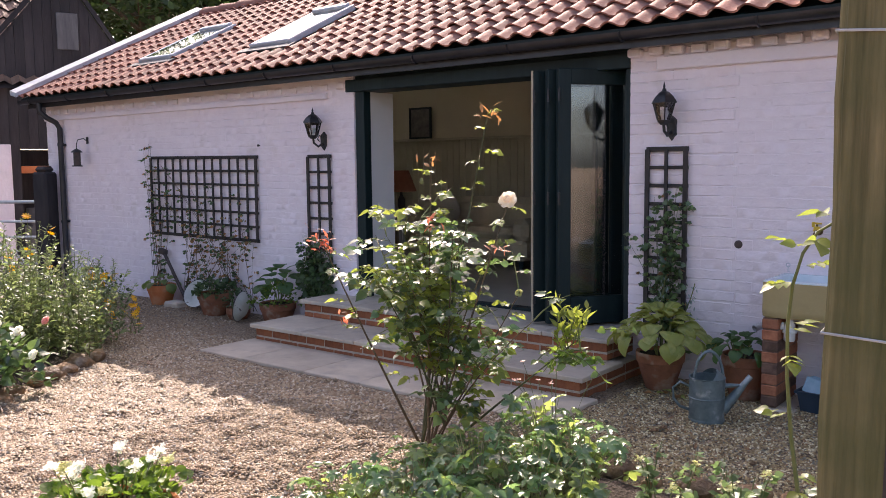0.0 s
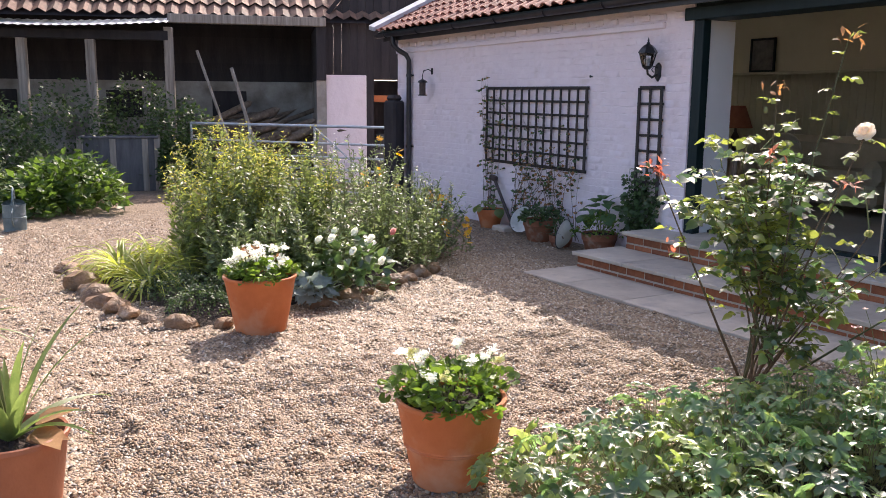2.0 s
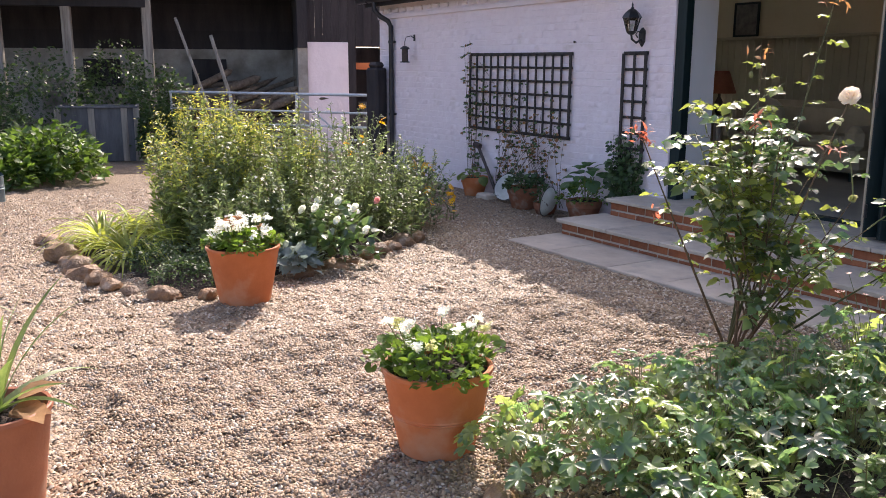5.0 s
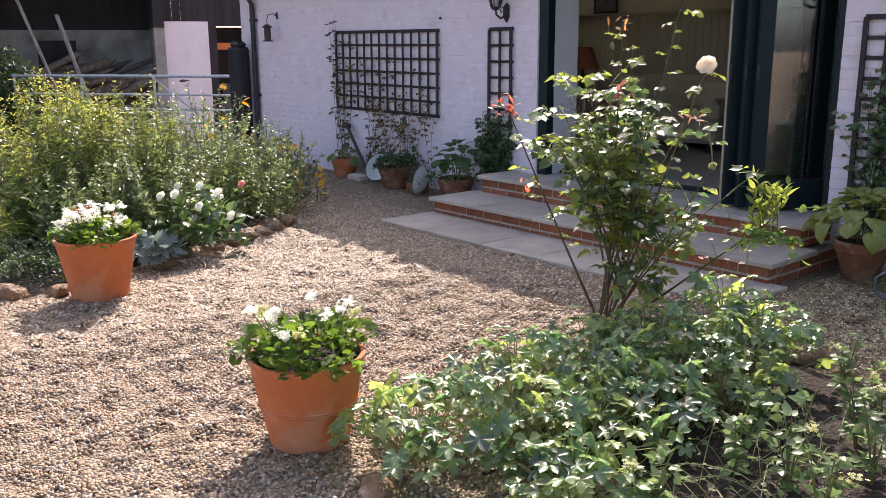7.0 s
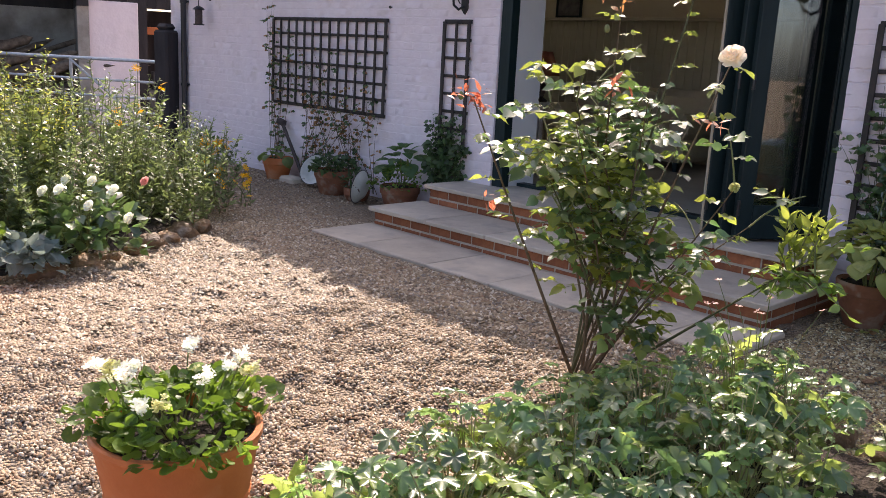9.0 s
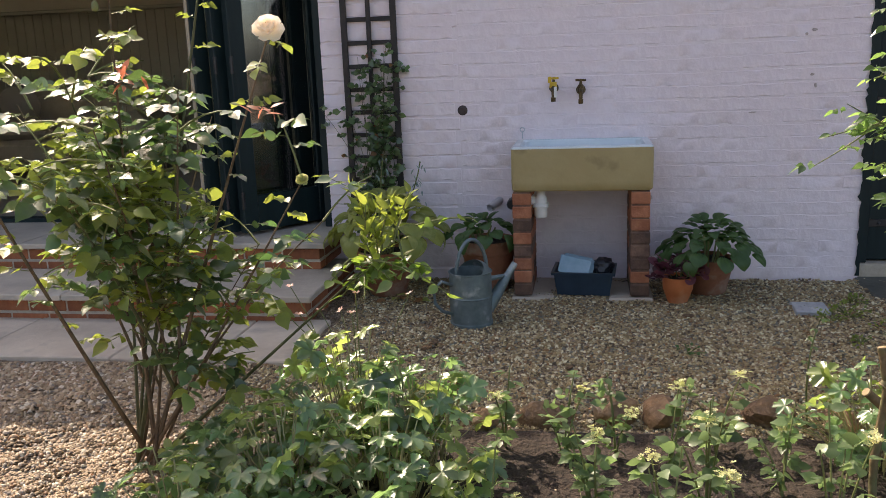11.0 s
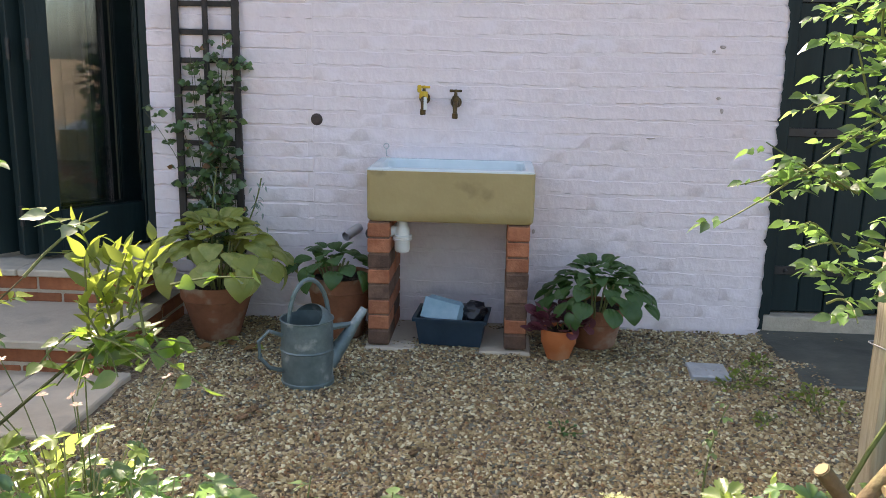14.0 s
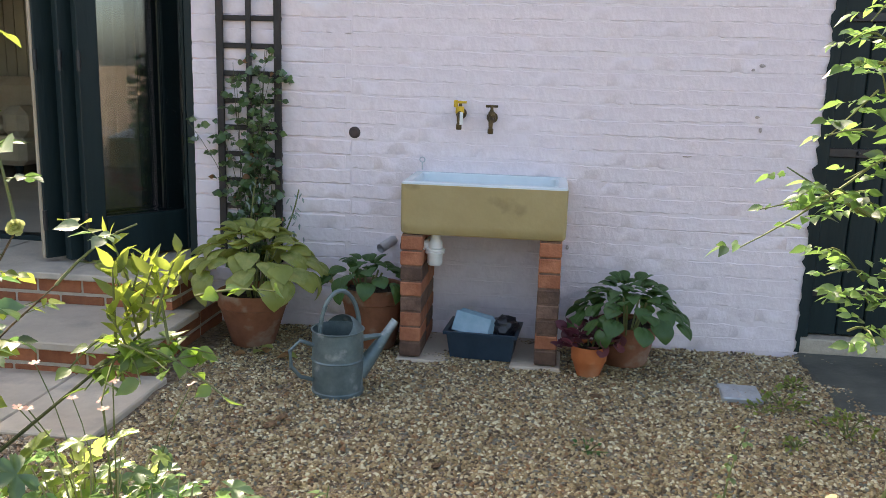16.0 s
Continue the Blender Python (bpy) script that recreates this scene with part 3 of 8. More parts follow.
ceil.add([(-10.2, RIDGE_Y, slope_z(RIDGE_Y) - 0.1), (-1.4, RIDGE_Y, slope_z(RIDGE_Y) - 0.1), (-1.4, 10.4, slope_z(RIDGE_Y) - 0.6), (-10.2, 10.4, slope_z(RIDGE_Y) - 0.6)], [(0, 1, 2, 3)])
solid("ceiling", ceil, M_CREAM, "cream sloping ceiling", "ceiling")
pan = thing("wall_panelling", (-10.2, 10.4, SILL), "sage tongue-and-groove wall panelling with a shelf on top", "panelling", kind="structure")
for k in range(79):
    part("board", Mesh().box(0.111 * k + 0.002, -0.022, 0.0, 0.111 * k + 0.107, -0.002, 1.64, 0.004), M_PANEL, pan)
part("shelf", Mesh().box(0, -0.16, 1.64, 8.8, -0.002, 1.675, 0.006), M_PANEL, pan)


def picture(x, w, h):
    p = thing("picture", (x, 10.33, SILL + 1.675), "framed dark picture leaning on the shelf", "picture")
    for a in ((-w / 2, 0, -w / 2 + 0.03, h), (w / 2 - 0.03, 0, w / 2, h), (-w / 2 + 0.03, 0, w / 2 - 0.03, 0.03), (-w / 2 + 0.03, h - 0.03, w / 2 - 0.03, h)):
        part("frame_bar", Mesh().box(a[0], -0.03, a[1], a[2], 0.0, a[3], 0.004), M_BLACK, p)
    part("print", Mesh().box(-w / 2 + 0.03, -0.012, 0.03, w / 2 - 0.03, -0.004, h - 0.03), M_PICTURE, p)


picture(-7.65, 0.42, 0.46)
tb = thing("side_table", (-7.37, 9.55, SILL), "small dark wooden side table beside the sofa", "table")
part("tabletop", Mesh().box(-0.25, -0.25, 0.56, 0.25, 0.25, 0.60, 0.008), M_REVEAL, tb)
for x in (-0.21, 0.21):
    for y in (-0.21, 0.21):
        part("leg", Mesh().box(x - 0.02, y - 0.02, 0, x + 0.02, y + 0.02, 0.56, 0.004), M_REVEAL, tb)
lp = thing("table_lamp", (-7.37, 9.55, SILL + 0.60), "table lamp with a rust-coloured tapered shade", "lamp")
part("base", Mesh().lathe([(0, 0), (0.08, 0), (0.085, 0.02), (0.03, 0.06), (0.055, 0.14), (0.05, 0.22), (0.018, 0.28), (0.015, 0.36), (0, 0.36)], 20), M_RUST, lp)
part("shade", Mesh().lathe([(0.215, 0.33), (0.11, 0.62), (0.105, 0.62), (0.21, 0.33)], 28), M_SHADE, lp)


def sofa(m):
    s = thing("sofa", m, "beige linen sofa with rounded arms and cushions", "sofa")
    part("base", Mesh().box(-0.95, -0.42, 0.10, 0.95, 0.42, 0.36, 0.05), M_SOFA, s)
    part("backrest", Mesh().box(-0.95, 0.22, 0.36, 0.95, 0.45, 0.86, 0.08), M_SOFA, s)
    for x in (-0.86, 0.86):
        part("arm", Mesh().box(x - 0.12, -0.44, 0.34, x + 0.12, 0.40, 0.62, 0.07), M_SOFA, s)
    for x in (-0.37, 0.37):
        part("seat_cushion", Mesh().box(x - 0.36, -0.42, 0.37, x + 0.36, 0.2, 0.50, 0.05), M_SOFA, s)
    for x in (-0.86, 0.86):
        for y in (-0.36, 0.36):
            part("foot", Mesh().lathe([(0, 0), (0.025, 0), (0.035, 0.10), (0, 0.10)], 10, Matrix.Translation((x, y, 0))), M_BLACK, s)
    return s


sofa(pose(-6.1, 9.7, SILL, 0, 0, 0))
cushion = thing("cushion", pose(-6.7, 9.72, SILL + 0.70, -70, 0, 12), "round patterned cushion on the sofa", "cushion")
part("cover", Mesh().lathe([(0, -0.06), (0.12, -0.055), (0.2, -0.02), (0.21, 0), (0.2, 0.02), (0.12, 0.055), (0, 0.06)], 24), M_FLOORIN, cushion)

# ---- steps ----
def tread(name, x0, x1, y0, y1, z, cuts, label):
    t = thing(name, (0, 0, 0), label, "step", kind="structure")
    n, seams = len(cuts), [x0, *cuts, x1]
    for a, b in zip(seams, seams[1:]):
        part("slab", Mesh().box(a + 0.003, y0, z - 0.035, b - 0.003, y1, z + rnd.uniform(-0.002, 0.002), 0.006), M_SLAB, t)
    return t


def riser(parent, x0, x1, y0, y1, z0, z1):
    """Brick faces on three sides of a step: one full course, the rest cut."""
    part("mortar_core", Mesh().box(x0 + 0.006, y0 + 0.006, z0, x1 - 0.006, y1, z1 - 0.036), M_MORTAR, parent)
    hgt = z1 - 0.036 - z0
    full = Mesh().box(-0.104, -0.05, 0, 0.104, 0.05, 0.064, 0.004).data("brick", M_STEPBRICK)
    cut = Mesh().box(-0.104, -0.05, 0, 0.104, 0.05, max(hgt - 0.085, 0.02), 0.004).data("brick", M_STEPBRICK)
    n = int((x1 - x0) / 0.219)
    w = (x1 - x0) / n
    for i in range(n):
        b = part("brick", full, None, parent)
        b.location, b.scale = (x0 + w * (i + 0.5), y0 + 0.05, z1 - 0.036 - 0.068), (w / 0.219, 1, 1)
    for i in range(n + 1):
        ww = w if 0 < i < n else w / 2
        cx = x0 + w * i if 0 < i < n else (x0 + w / 4 if i == 0 else x1 - w / 4)
        b = part("brick", cut, None, parent)
        b.location, b.scale = (cx, y0 + 0.05, z0), (ww / 0.219, 1, 1)
    m = max(int((y1 - y0 - 0.1) / 0.219), 1)
    w = (y1 - y0 - 0.1) / m
    for xe in (x0 + 0.05, x1 - 0.05):
        for i in range(m):
            for me, z in ((full, z1 - 0.036 - 0.068), (cut, z0)):
                b = part("brick", me, None, parent)
                b.location, b.rotation_euler, b.scale = (xe, y0 + 0.1 + w * (i + 0.5), z), (0, 0, math.pi / 2), (w / 0.219, 1, 1)


tread("paving_strip", -5.80, -2.20, 5.02, 5.66, 0.02, (-5.2, -4.45, -3.85, -3.1, -2.6), "grey sandstone slabs laid flush before the steps")
s1 = tread("step_lower", -5.80, -2.28, 5.585, 6.20, 0.165, (-5.1, -4.45, -3.7, -3.1), "lower step with sandstone treads on orange brick")
riser(s1, -5.76, -2.32, 5.625, 6.6, -0.02, 0.165)
s2 = tread("step_upper", -5.72, -2.36, 6.13, 6.90, SILL, (-5.0, -4.3, -3.55, -2.95), "upper step with sandstone treads on orange brick")
riser(s2, -5.68, -2.40, 6.165, 6.6, 0.165, SILL)

# ---- ground ----
def gravel_material():
    m = bpy.data.materials.new("gravel")
    m.use_nodes = True
    n, l = m.node_tree.nodes, m.node_tree.links
    b = n["Principled BSDF"]
    b.inputs["Roughness"].default_value = 0.8
    co = n.new("ShaderNodeTexCoord")
    vo = n.new("ShaderNodeTexVoronoi")
    vo.inputs["Scale"].default_value = 75
    l.new(co.outputs["Object"], vo.inputs["Vector"])
    r = n.new("ShaderNodeValToRGB")
    e = r.color_ramp.elements
    e[0].color, e[1].color = (0.17, 0.115, 0.072, 1), (0.56, 0.43, 0.30, 1)
    for pos, c in ((0.3, (0.32, 0.225, 0.14, 1)), (0.6, (0.43, 0.31, 0.20, 1)), (0.8, (0.28, 0.22, 0.17, 1))):
        e.new(pos).color = c
    sp = n.new("ShaderNodeSeparateColor")
    l.new(vo.outputs["Color"], sp.inputs[0])
    l.new(sp.outputs[0], r.inputs[0])
    big = n.new("ShaderNodeTexNoise")
    big.inputs["Scale"].default_value = 1.3
    l.new(co.outputs["Object"], big.inputs["Vector"])
    mr = n.new("ShaderNodeMapRange")
    mr.inputs[3].default_value, mr.inputs[4].default_value = 0.70, 1.04
    l.new(big.outputs["Fac"], mr.inputs[0])
    hs = n.new("ShaderNodeHueSaturation")
    l.new(r.outputs[0], hs.inputs["Color"])
    l.new(mr.outputs[0], hs.inputs["Value"])
    l.new(hs.outputs[0], b.inputs["Base Color"])
    bp = n.new("ShaderNodeBump")
    bp.inputs["Strength"].default_value, bp.inputs["Distance"].default_value = 1.0, 0.02
    bp.invert = True
    l.new(vo.outputs["Distance"], bp.inputs["Height"])
    l.new(bp.outputs[0], b.inputs["Normal"])
    return m


M_GRAVEL = gravel_material()


def pebble_material(name="pebble", spread=1.0, mean=(0.34, 0.245, 0.15), tone=(1, 1, 1)):
    """Each stone takes its own colour: buff, brown, grey, rust or chalk."""
    m = material(name, (0.3, 0.2, 0.1), None, 22.0, 0.6, 0.15, 120.0)
    n, l = m.node_tree.nodes, m.node_tree.links
    r = n.new("ShaderNodeValToRGB")
    r.color_ramp.interpolation = "CONSTANT"
    e = r.color_ramp.elements
    e[0].color, e[1].color, e[1].position = (0.300, 0.217, 0.131, 1), (0.495, 0.426, 0.324, 1), 0.90
    for pos, c in ((0.18, (0.368, 0.277, 0.173, 1)), (0.36, (0.226, 0.162, 0.102, 1)), (0.48, (0.336, 0.241, 0.147, 1)), (0.62, (0.416, 0.330, 0.224, 1)), (0.76, (0.263, 0.214, 0.160, 1)), (0.85, (0.300, 0.193, 0.113, 1))):
        e.new(pos).color = c
    for k in e:
        k.color = (*[max(0.02, f * (g + spread * (c - g))) for c, g, f in zip(k.color, mean, tone)], 1)
    l.new(n.new("ShaderNodeNewGeometry").outputs["Random Per Island"], r.inputs[0])
    l.new(r.outputs[0], n["Principled BSDF"].inputs["Base Color"])
    return m


M_PEBBLE = pebble_material(spread=1.5, tone=(0.99, 0.93, 0.90))
M_SHINGLE = pebble_material("shingle", 2.1, tone=(1.06, 1.02, 0.83))


def dune(x, y):
    """Low ridges trodden into the gravel."""
    tread_depth = 0.35 + 0.65 * min(1.0, max(0.0, (4.9 - y) / 0.8))
    warp = 0.3 * noise.noise((x * 1.1, y * 1.1, 5.0))
    ridge = 1 - 2 * abs(noise.noise(((x + warp) * 2.6, (y - warp) * 3.4, 3.0)))
    return 0.010 * noise.noise((x * 2.3, y * 2.3, 0.0)) + (0.030 * (ridge - 0.55) + 0.033 * noise.noise((x * 6.4, y * 7.3, 7.0)) + 0.015 * noise.noise((x * 14.0, y * 13.0, 9.0))) * tread_depth


gx = [-300, -120, -60, -35, -24] + [-18 + 0.5 * i for i in range(12)] + [-12 + 0.075 * i for i in range(200)] + [3 + 0.5 * i for i in range(8)] + [8, 14, 30, 80, 300]
gy = [-300, -120, -50, -20, -10, -5, -3, -2] + [-1 + 0.075 * i for i in range(103)] + [7 + 0.5 * i for i in range(12)] + [14, 20, 40, 100, 300]
gv = [(x, y, dune(x, y) if -12 < x < 3 and -1 < y < 6.5 else -0.005) for y in gy for x in gx]
nx = len(gx)
gf = [(j * nx + i, j * nx + i + 1, (j + 1) * nx + i + 1, (j + 1) * nx + i) for j in range(len(gy) - 1) for i in range(nx - 1)]
gm = Mesh().add(gv, gf)
gm.smooth = True
ground = solid("ground", gm, M_GRAVEL, "buff pea-gravel yard", "gravel")


def pebbles(name, spots, size, label, mat=M_PEBBLE, fine=True):
    """Loose stones: rounded five-sided lumps of mixed size, flat-topped where near, peaked where far."""
    a5 = np.arange(5) * 2 * np.pi / 5
    base = np.stack([np.cos(a5), np.sin(a5), np.full(5, -0.15)], -1)
    if fine:
        top = np.stack([0.66 * np.cos(a5), 0.66 * np.sin(a5), np.full(5, 0.66)], -1)
        shape = np.concatenate([base, top])
        faces = [(i, (i + 1) % 5, 5 + (i + 1) % 5, 5 + i) for i in range(5)] + [(5, 6, 7, 8, 9)]
    else:
        shape = np.concatenate([base, np.array([(0.05, 0.0, 0.8)])])
        faces = [(i, (i + 1) % 5, 5) for i in range(5)]
    n = len(spots)
    sz = size * rng.uniform(0.62, 1.3, (n, 1, 1)) * np.stack([rng.uniform(0.95, 1.45, n), rng.uniform(0.68, 0.98, n), rng.uniform(0.65, 1.0, n)], -1)[:, None, :]
    a = rng.uniform(0, 2 * np.pi, n)
    tilt = rng.normal(0, 0.28, (n, 2))
    v = (shape[None] + rng.normal(0, 0.10, (n, *shape.shape))) * sz
    c, s = np.cos(a)[:, None], np.sin(a)[:, None]
    x, y, z = v[..., 0] * c - v[..., 1] * s, v[..., 0] * s + v[..., 1] * c, v[..., 2]
    z = z + tilt[:, :1] * x + tilt[:, 1:] * y
    v = np.stack([x, y, z], -1) + spots[:, None, :]
    sizes = np.array([len(f) for f in faces])
    flat = np.concatenate([np.array(f) for f in faces])
    idx = (flat[None] + (np.arange(n) * len(shape))[:, None]).reshape(-1)
    tot = np.tile(sizes, n)
    me = bpy.data.meshes.new(name)
    me.vertices.add(n * len(shape))
    me.vertices.foreach_set("co", np.ascontiguousarray(v, dtype=np.float32).reshape(-1))
    me.loops.add(len(idx))
    me.loops.foreach_set("vertex_index", idx.astype(np.int32))
    me.polygons.add(len(tot))
    me.polygons.foreach_set("loop_start", np.concatenate([[0], np.cumsum(tot)[:-1]]).astype(np.int32))
    me.polygons.foreach_set("loop_total", tot.astype(np.int32))
    me.update()
    me.materials.append(mat)
    me.shade_smooth()
    return tagged(part(name, me, None), label, "gravel", kind="stuff")


def scatter(x0, x1, y0, y1, gap):
    """Spots on a shaken grid, so that stones lie side by side."""
    xs, ys = np.meshgrid(np.arange(x0, x1, gap), np.arange(y0, y1, gap))
    xs, ys = xs.ravel(), ys.ravel()
    xs, ys = xs + rng.uniform(-0.55, 0.55, len(xs)) * gap, ys + rng.uniform(-0.55, 0.55, len(ys)) * gap
    keep = ~((xs > -5.82) & (xs < -2.18) & (ys > 5.0)) & ~((xs > -1.95) & (ys > 2.75) & (ys < 4.40)) & ~((xs < -6.1) & (xs > -9.0) & (ys > 1.9) & (ys < 4.3))
    up = rng.uniform(-0.002, 0.0045, len(xs))
    return np.array([(x, y, dune(x, y) + u) for x, y, u in zip(xs[keep], ys[keep], up[keep])])


pebbles("gravel_near_sink", scatter(-2.35, 1.4, 4.42, 6.58, 0.0119), 0.0077, "rounded brown and grey pea shingle before the sink", M_SHINGLE)
pebbles("gravel_yard", scatter(-4.1, -1.5, 0.9, 4.42, 0.0130), 0.0086, "rounded buff pea shingle in the sunny yard")
pebbles("gravel_far_yard", np.concatenate([scatter(-6.6, -4.1, 0.3, 4.42, 0.0148), scatter(-4.6, -1.5, 0.0, 0.9, 0.0145), scatter(-6.8, -2.35, 4.42, 5.6, 0.015), scatter(-11.0, -6.6, 0.0, 6.5, 0.031), scatter(-1.5, 0.6, 0.4, 2.0, 0.020)]), 0.0112, "rounded buff pea shingle spread over the yard", fine=False)


def soil_patch(name, outline, height, label):
    """A low mound of soil within an outline of (x, y)."""
    pts = np.array(outline)
    c = pts.mean(0)
    m, rings = Mesh(), 14
    n = len(outline)
    fine = []
    for i in range(n):
        for k in range(6):
            fine.append(pts[i] + (pts[(i + 1) % n] - pts[i]) * k / 6)
    fine = np.array(fine)
    for j in range(rings + 1):
        s = 1 - j / (rings + 0.6)
        for p in fine:
            q = c + (p - c) * s
            e = min(1.0, (1 - s) * 5)
            m.v.append((q[0], q[1], -0.03 + (height + 0.03) * e + e * 0.03 * noise.noise((q[0] * 6, q[1] * 6, 1)) + e * 0.018 * noise.noise((q[0] * 19, q[1] * 19, 4))))
    k = len(fine)
    for j in range(rings):
        for i in range(k):
            m.f.append((j * k + i, j * k + (i + 1) % k, (j + 1) * k + (i + 1) % k, (j + 1) * k + i))
    m.f.append(tuple(rings * k + i for i in range(k)))
    m.smooth = True
    return solid(name, m, M_SOIL, label, "soil")


soil_patch("soil_bed", [(-1.75, 2.45), (-2.05, 3.2), (-2.45, 4.0), (-2.2, 4.45), (-1.4, 4.48), (-0.6, 4.5), (0.4, 4.5), (1.4, 4.4), (1.6, 3.4), (0.9, 2.9), (0.0, 2.85), (-0.9, 2.75)], 0.035, "dark crumbly soil of the flower bed")
soil_patch("soil_island", [(-5.15, 2.05), (-5.3, 1.75), (-6.0, 1.55), (-7.3, 1.45), (-8.6, 2.0), (-9.4, 3.2), (-9.2, 4.6), (-8.0, 5.1), (-6.6, 4.5), (-5.8, 3.5)], 0.06, "dark soil of the island flower bed")


def stone(seed, r):
    g = random.Random(seed)
    bm = bmesh.new()
    bmesh.ops.create_icosphere(bm, subdivisions=2, radius=1)
    o = g.uniform(0, 50)
    sx, sy, sz = g.uniform(0.8, 1.3), g.uniform(0.65, 1.0), g.uniform(0.55, 0.85)
    for v in bm.verts:
        d = 1 + 0.35 * noise.noise(v.co * 1.1 + Vector((o, 0, 0))) + 0.14 * noise.noise(v.co * 3.1 + Vector((0, o, 0)))
        v.co = Vector((v.co.x * sx, v.co.y * sy, v.co.z * sz)) * d * r
    m = Mesh()
    bm.verts.index_update()
    m.add([v.co[:] for v in bm.verts], [[v.index for v in f.verts] for f in bm.faces])
    bm.free()
    m.smooth = True
    return m.data("stone", M_ROCK)


stones = [stone(k, 0.1) for k in range(8)]


def edging(line, step, size, label):
    pts = [Vector((*p, 0)) for p in line]
    for a, b in zip(pts, pts[1:]):
        n = max(int((b - a).length / step), 1)
        for k in range(n):
            p = a + (b - a) * ((k + 0.5) / n)
            s = new("edging_stone", stones[rnd.randrange(8)])
            q = size * rnd.uniform(0.75, 1.3) / 0.1
            s.location = (p.x + rnd.uniform(-0.03, 0.03), p.y + rnd.uniform(-0.03, 0.03), 0.035 * q)
            s.rotation_euler, s.scale = (rnd.uniform(-0.2, 0.2), rnd.uniform(-0.2, 0.2), rnd.uniform(0, 6)), (q, q, q)
            tagged(s, label, "stone", "bed edging stones")


edging([(-7.9, 1.35), (-7.3, 1.38), (-6.6, 1.42), (-5.9, 1.50), (-5.45, 1.66), (-5.22, 1.92), (-5.15, 2.2)], 0.2, 0.105, "rounded brown and white flint edging the island bed")
edging([(-5.35, 2.72), (-5.50, 3.05), (-5.75, 3.45), (-6.05, 4.0), (-6.3, 4.4)], 0.2, 0.085, "rounded brown flint edging the island bed")
edging([(-1.55, 4.44), (-0.9, 4.53), (-0.3, 4.54), (0.5, 4.52), (1.2, 4.48)], 0.19, 0.075, "brown flint edging the rose bed")
edging([(-1.85, 2.15), (-1.75, 2.05), (-1.5, 2.05)], 0.16, 0.07, "brown flint edging the rose bed")

# ---- the old barn beyond the gate ----
BC = Vector((-15.1, 6.95, 0))
BE = Vector((0.326, 0.946, 0)).normalized()          # along its front, to the house side
BB = Vector((-BE.y, BE.x, 0))                        # away from the yard
BM = Matrix.Translation(BC) @ Matrix(((BE.x, BB.x, 0, 0), (BE.y, BB.y, 0, 0), (0, 0, 1, 0), (0, 0, 0, 1)))
barn = thing("barn", BM, "old black-boarded barn with an open timber-post shed and tiled roof", "barn")
# tiled shed roof, rising away from the yard
tl = Mesh()
for j in range(11):
    for i in range(44):
        x, y0 = -8.6 + 0.25 * i, -0.25 + 0.32 * j
        z0 = 3.06 + (y0 + 0.25) * 0.72
        for u in range(4):
            a, b = x + 0.0625 * u, x + 0.0625 * (u + 1)
            ha, hb = 0.035 * math.sin(2 * math.pi * u / 4), 0.035 * math.sin(2 * math.pi * (u + 1) / 4)
            k = len(tl.v)
            tl.v += [(a, y0, z0 + ha + 0.05), (b, y0, z0 + hb + 0.05), (b, y0 + 0.36, z0 + 0.26 + hb), (a, y0 + 0.36, z0 + 0.26 + ha)]
            tl.f.append((k, k + 1, k + 2, k + 3))
part("roof_tiles", tl, M_TILEFAR, barn, "brown weathered pantiles")
part("roof_deck", Mesh().add([(-8.6, -0.25, 3.02), (2.4, -0.25, 3.02), (2.4, 3.4, 5.65), (-8.6, 3.4, 5.65)], [(0, 1, 2, 3)]), M_TAR, barn)
part("eaves_beam", Mesh().box(-2.85, -0.32, 2.94, 0.0, -0.16, 3.10, 0.01), M_OLDWOOD, barn, "silvered timber eaves board")
cor = Mesh()
for i in range(60):
    a, b = -7.4 + 0.0765 * i, -7.4 + 0.0765 * (i + 1)
    za, zb = (2.90 + 0.018 * (i % 2) - 0.10 * math.sin(math.pi * i / 60) * (i < 60)), (2.90 + 0.018 * ((i + 1) % 2) - 0.10 * math.sin(math.pi * (i + 1) / 60))
    k = len(cor.v)
    cor.v += [(a, -0.75, za), (b, -0.75, zb), (b, 0.2, zb + 0.17), (a, 0.2, za + 0.17)]
    cor.f.append((k, k + 1, k + 2, k + 3))
part("corrugated_sheet", cor, M_STEEL, barn, "corrugated iron sheet over the shed front")
part("wall_plate", Mesh().box(-7.4, -0.35, 2.62, -2.85, -0.2, 2.79, 0.01), M_TAR, barn)
for k, x in enumerate((-2.85, -4.2, -5.35, -7.3)):
    part("post", Mesh().box(x - 0.08, -0.34, 0, x + 0.08, -0.18, 2.86 if k == 0 else 2.63, 0.015), M_OLDWOOD, barn, "weathered grey oak post")
for k in range(8):
    part("weatherboard", Mesh().box(-8.6, 1.95 - 0.004 * (k % 2), 1.95 + 0.18 * k, 0.0, 2.0, 2.14 + 0.18 * k), M_TAR, barn)
part("plinth", Mesh().box(-8.6, 1.9, -0.1, 0.0, 2.2, 1.95), M_LIME, barn, "limewashed brick plinth wall")
# black panels on the plinth stand for the shade within unglazed openings
for x in (-1.9, -4.0, -6.4):
    part("shutter", Mesh().box(x - 0.35, 1.86, 1.2, x + 0.35, 1.9, 1.75, 0.01), M_TAR, barn, "dark panel painted as the shade in an unglazed window opening")
part("side_cladding", Mesh().box(-0.18, -0.2, 1.95, 0.0, 2.0, 2.95), M_TAR, barn)
part("side_plinth", Mesh().box(-0.18, -0.1, -0.1, 0.0, 2.0, 1.95), M_LIME, barn)
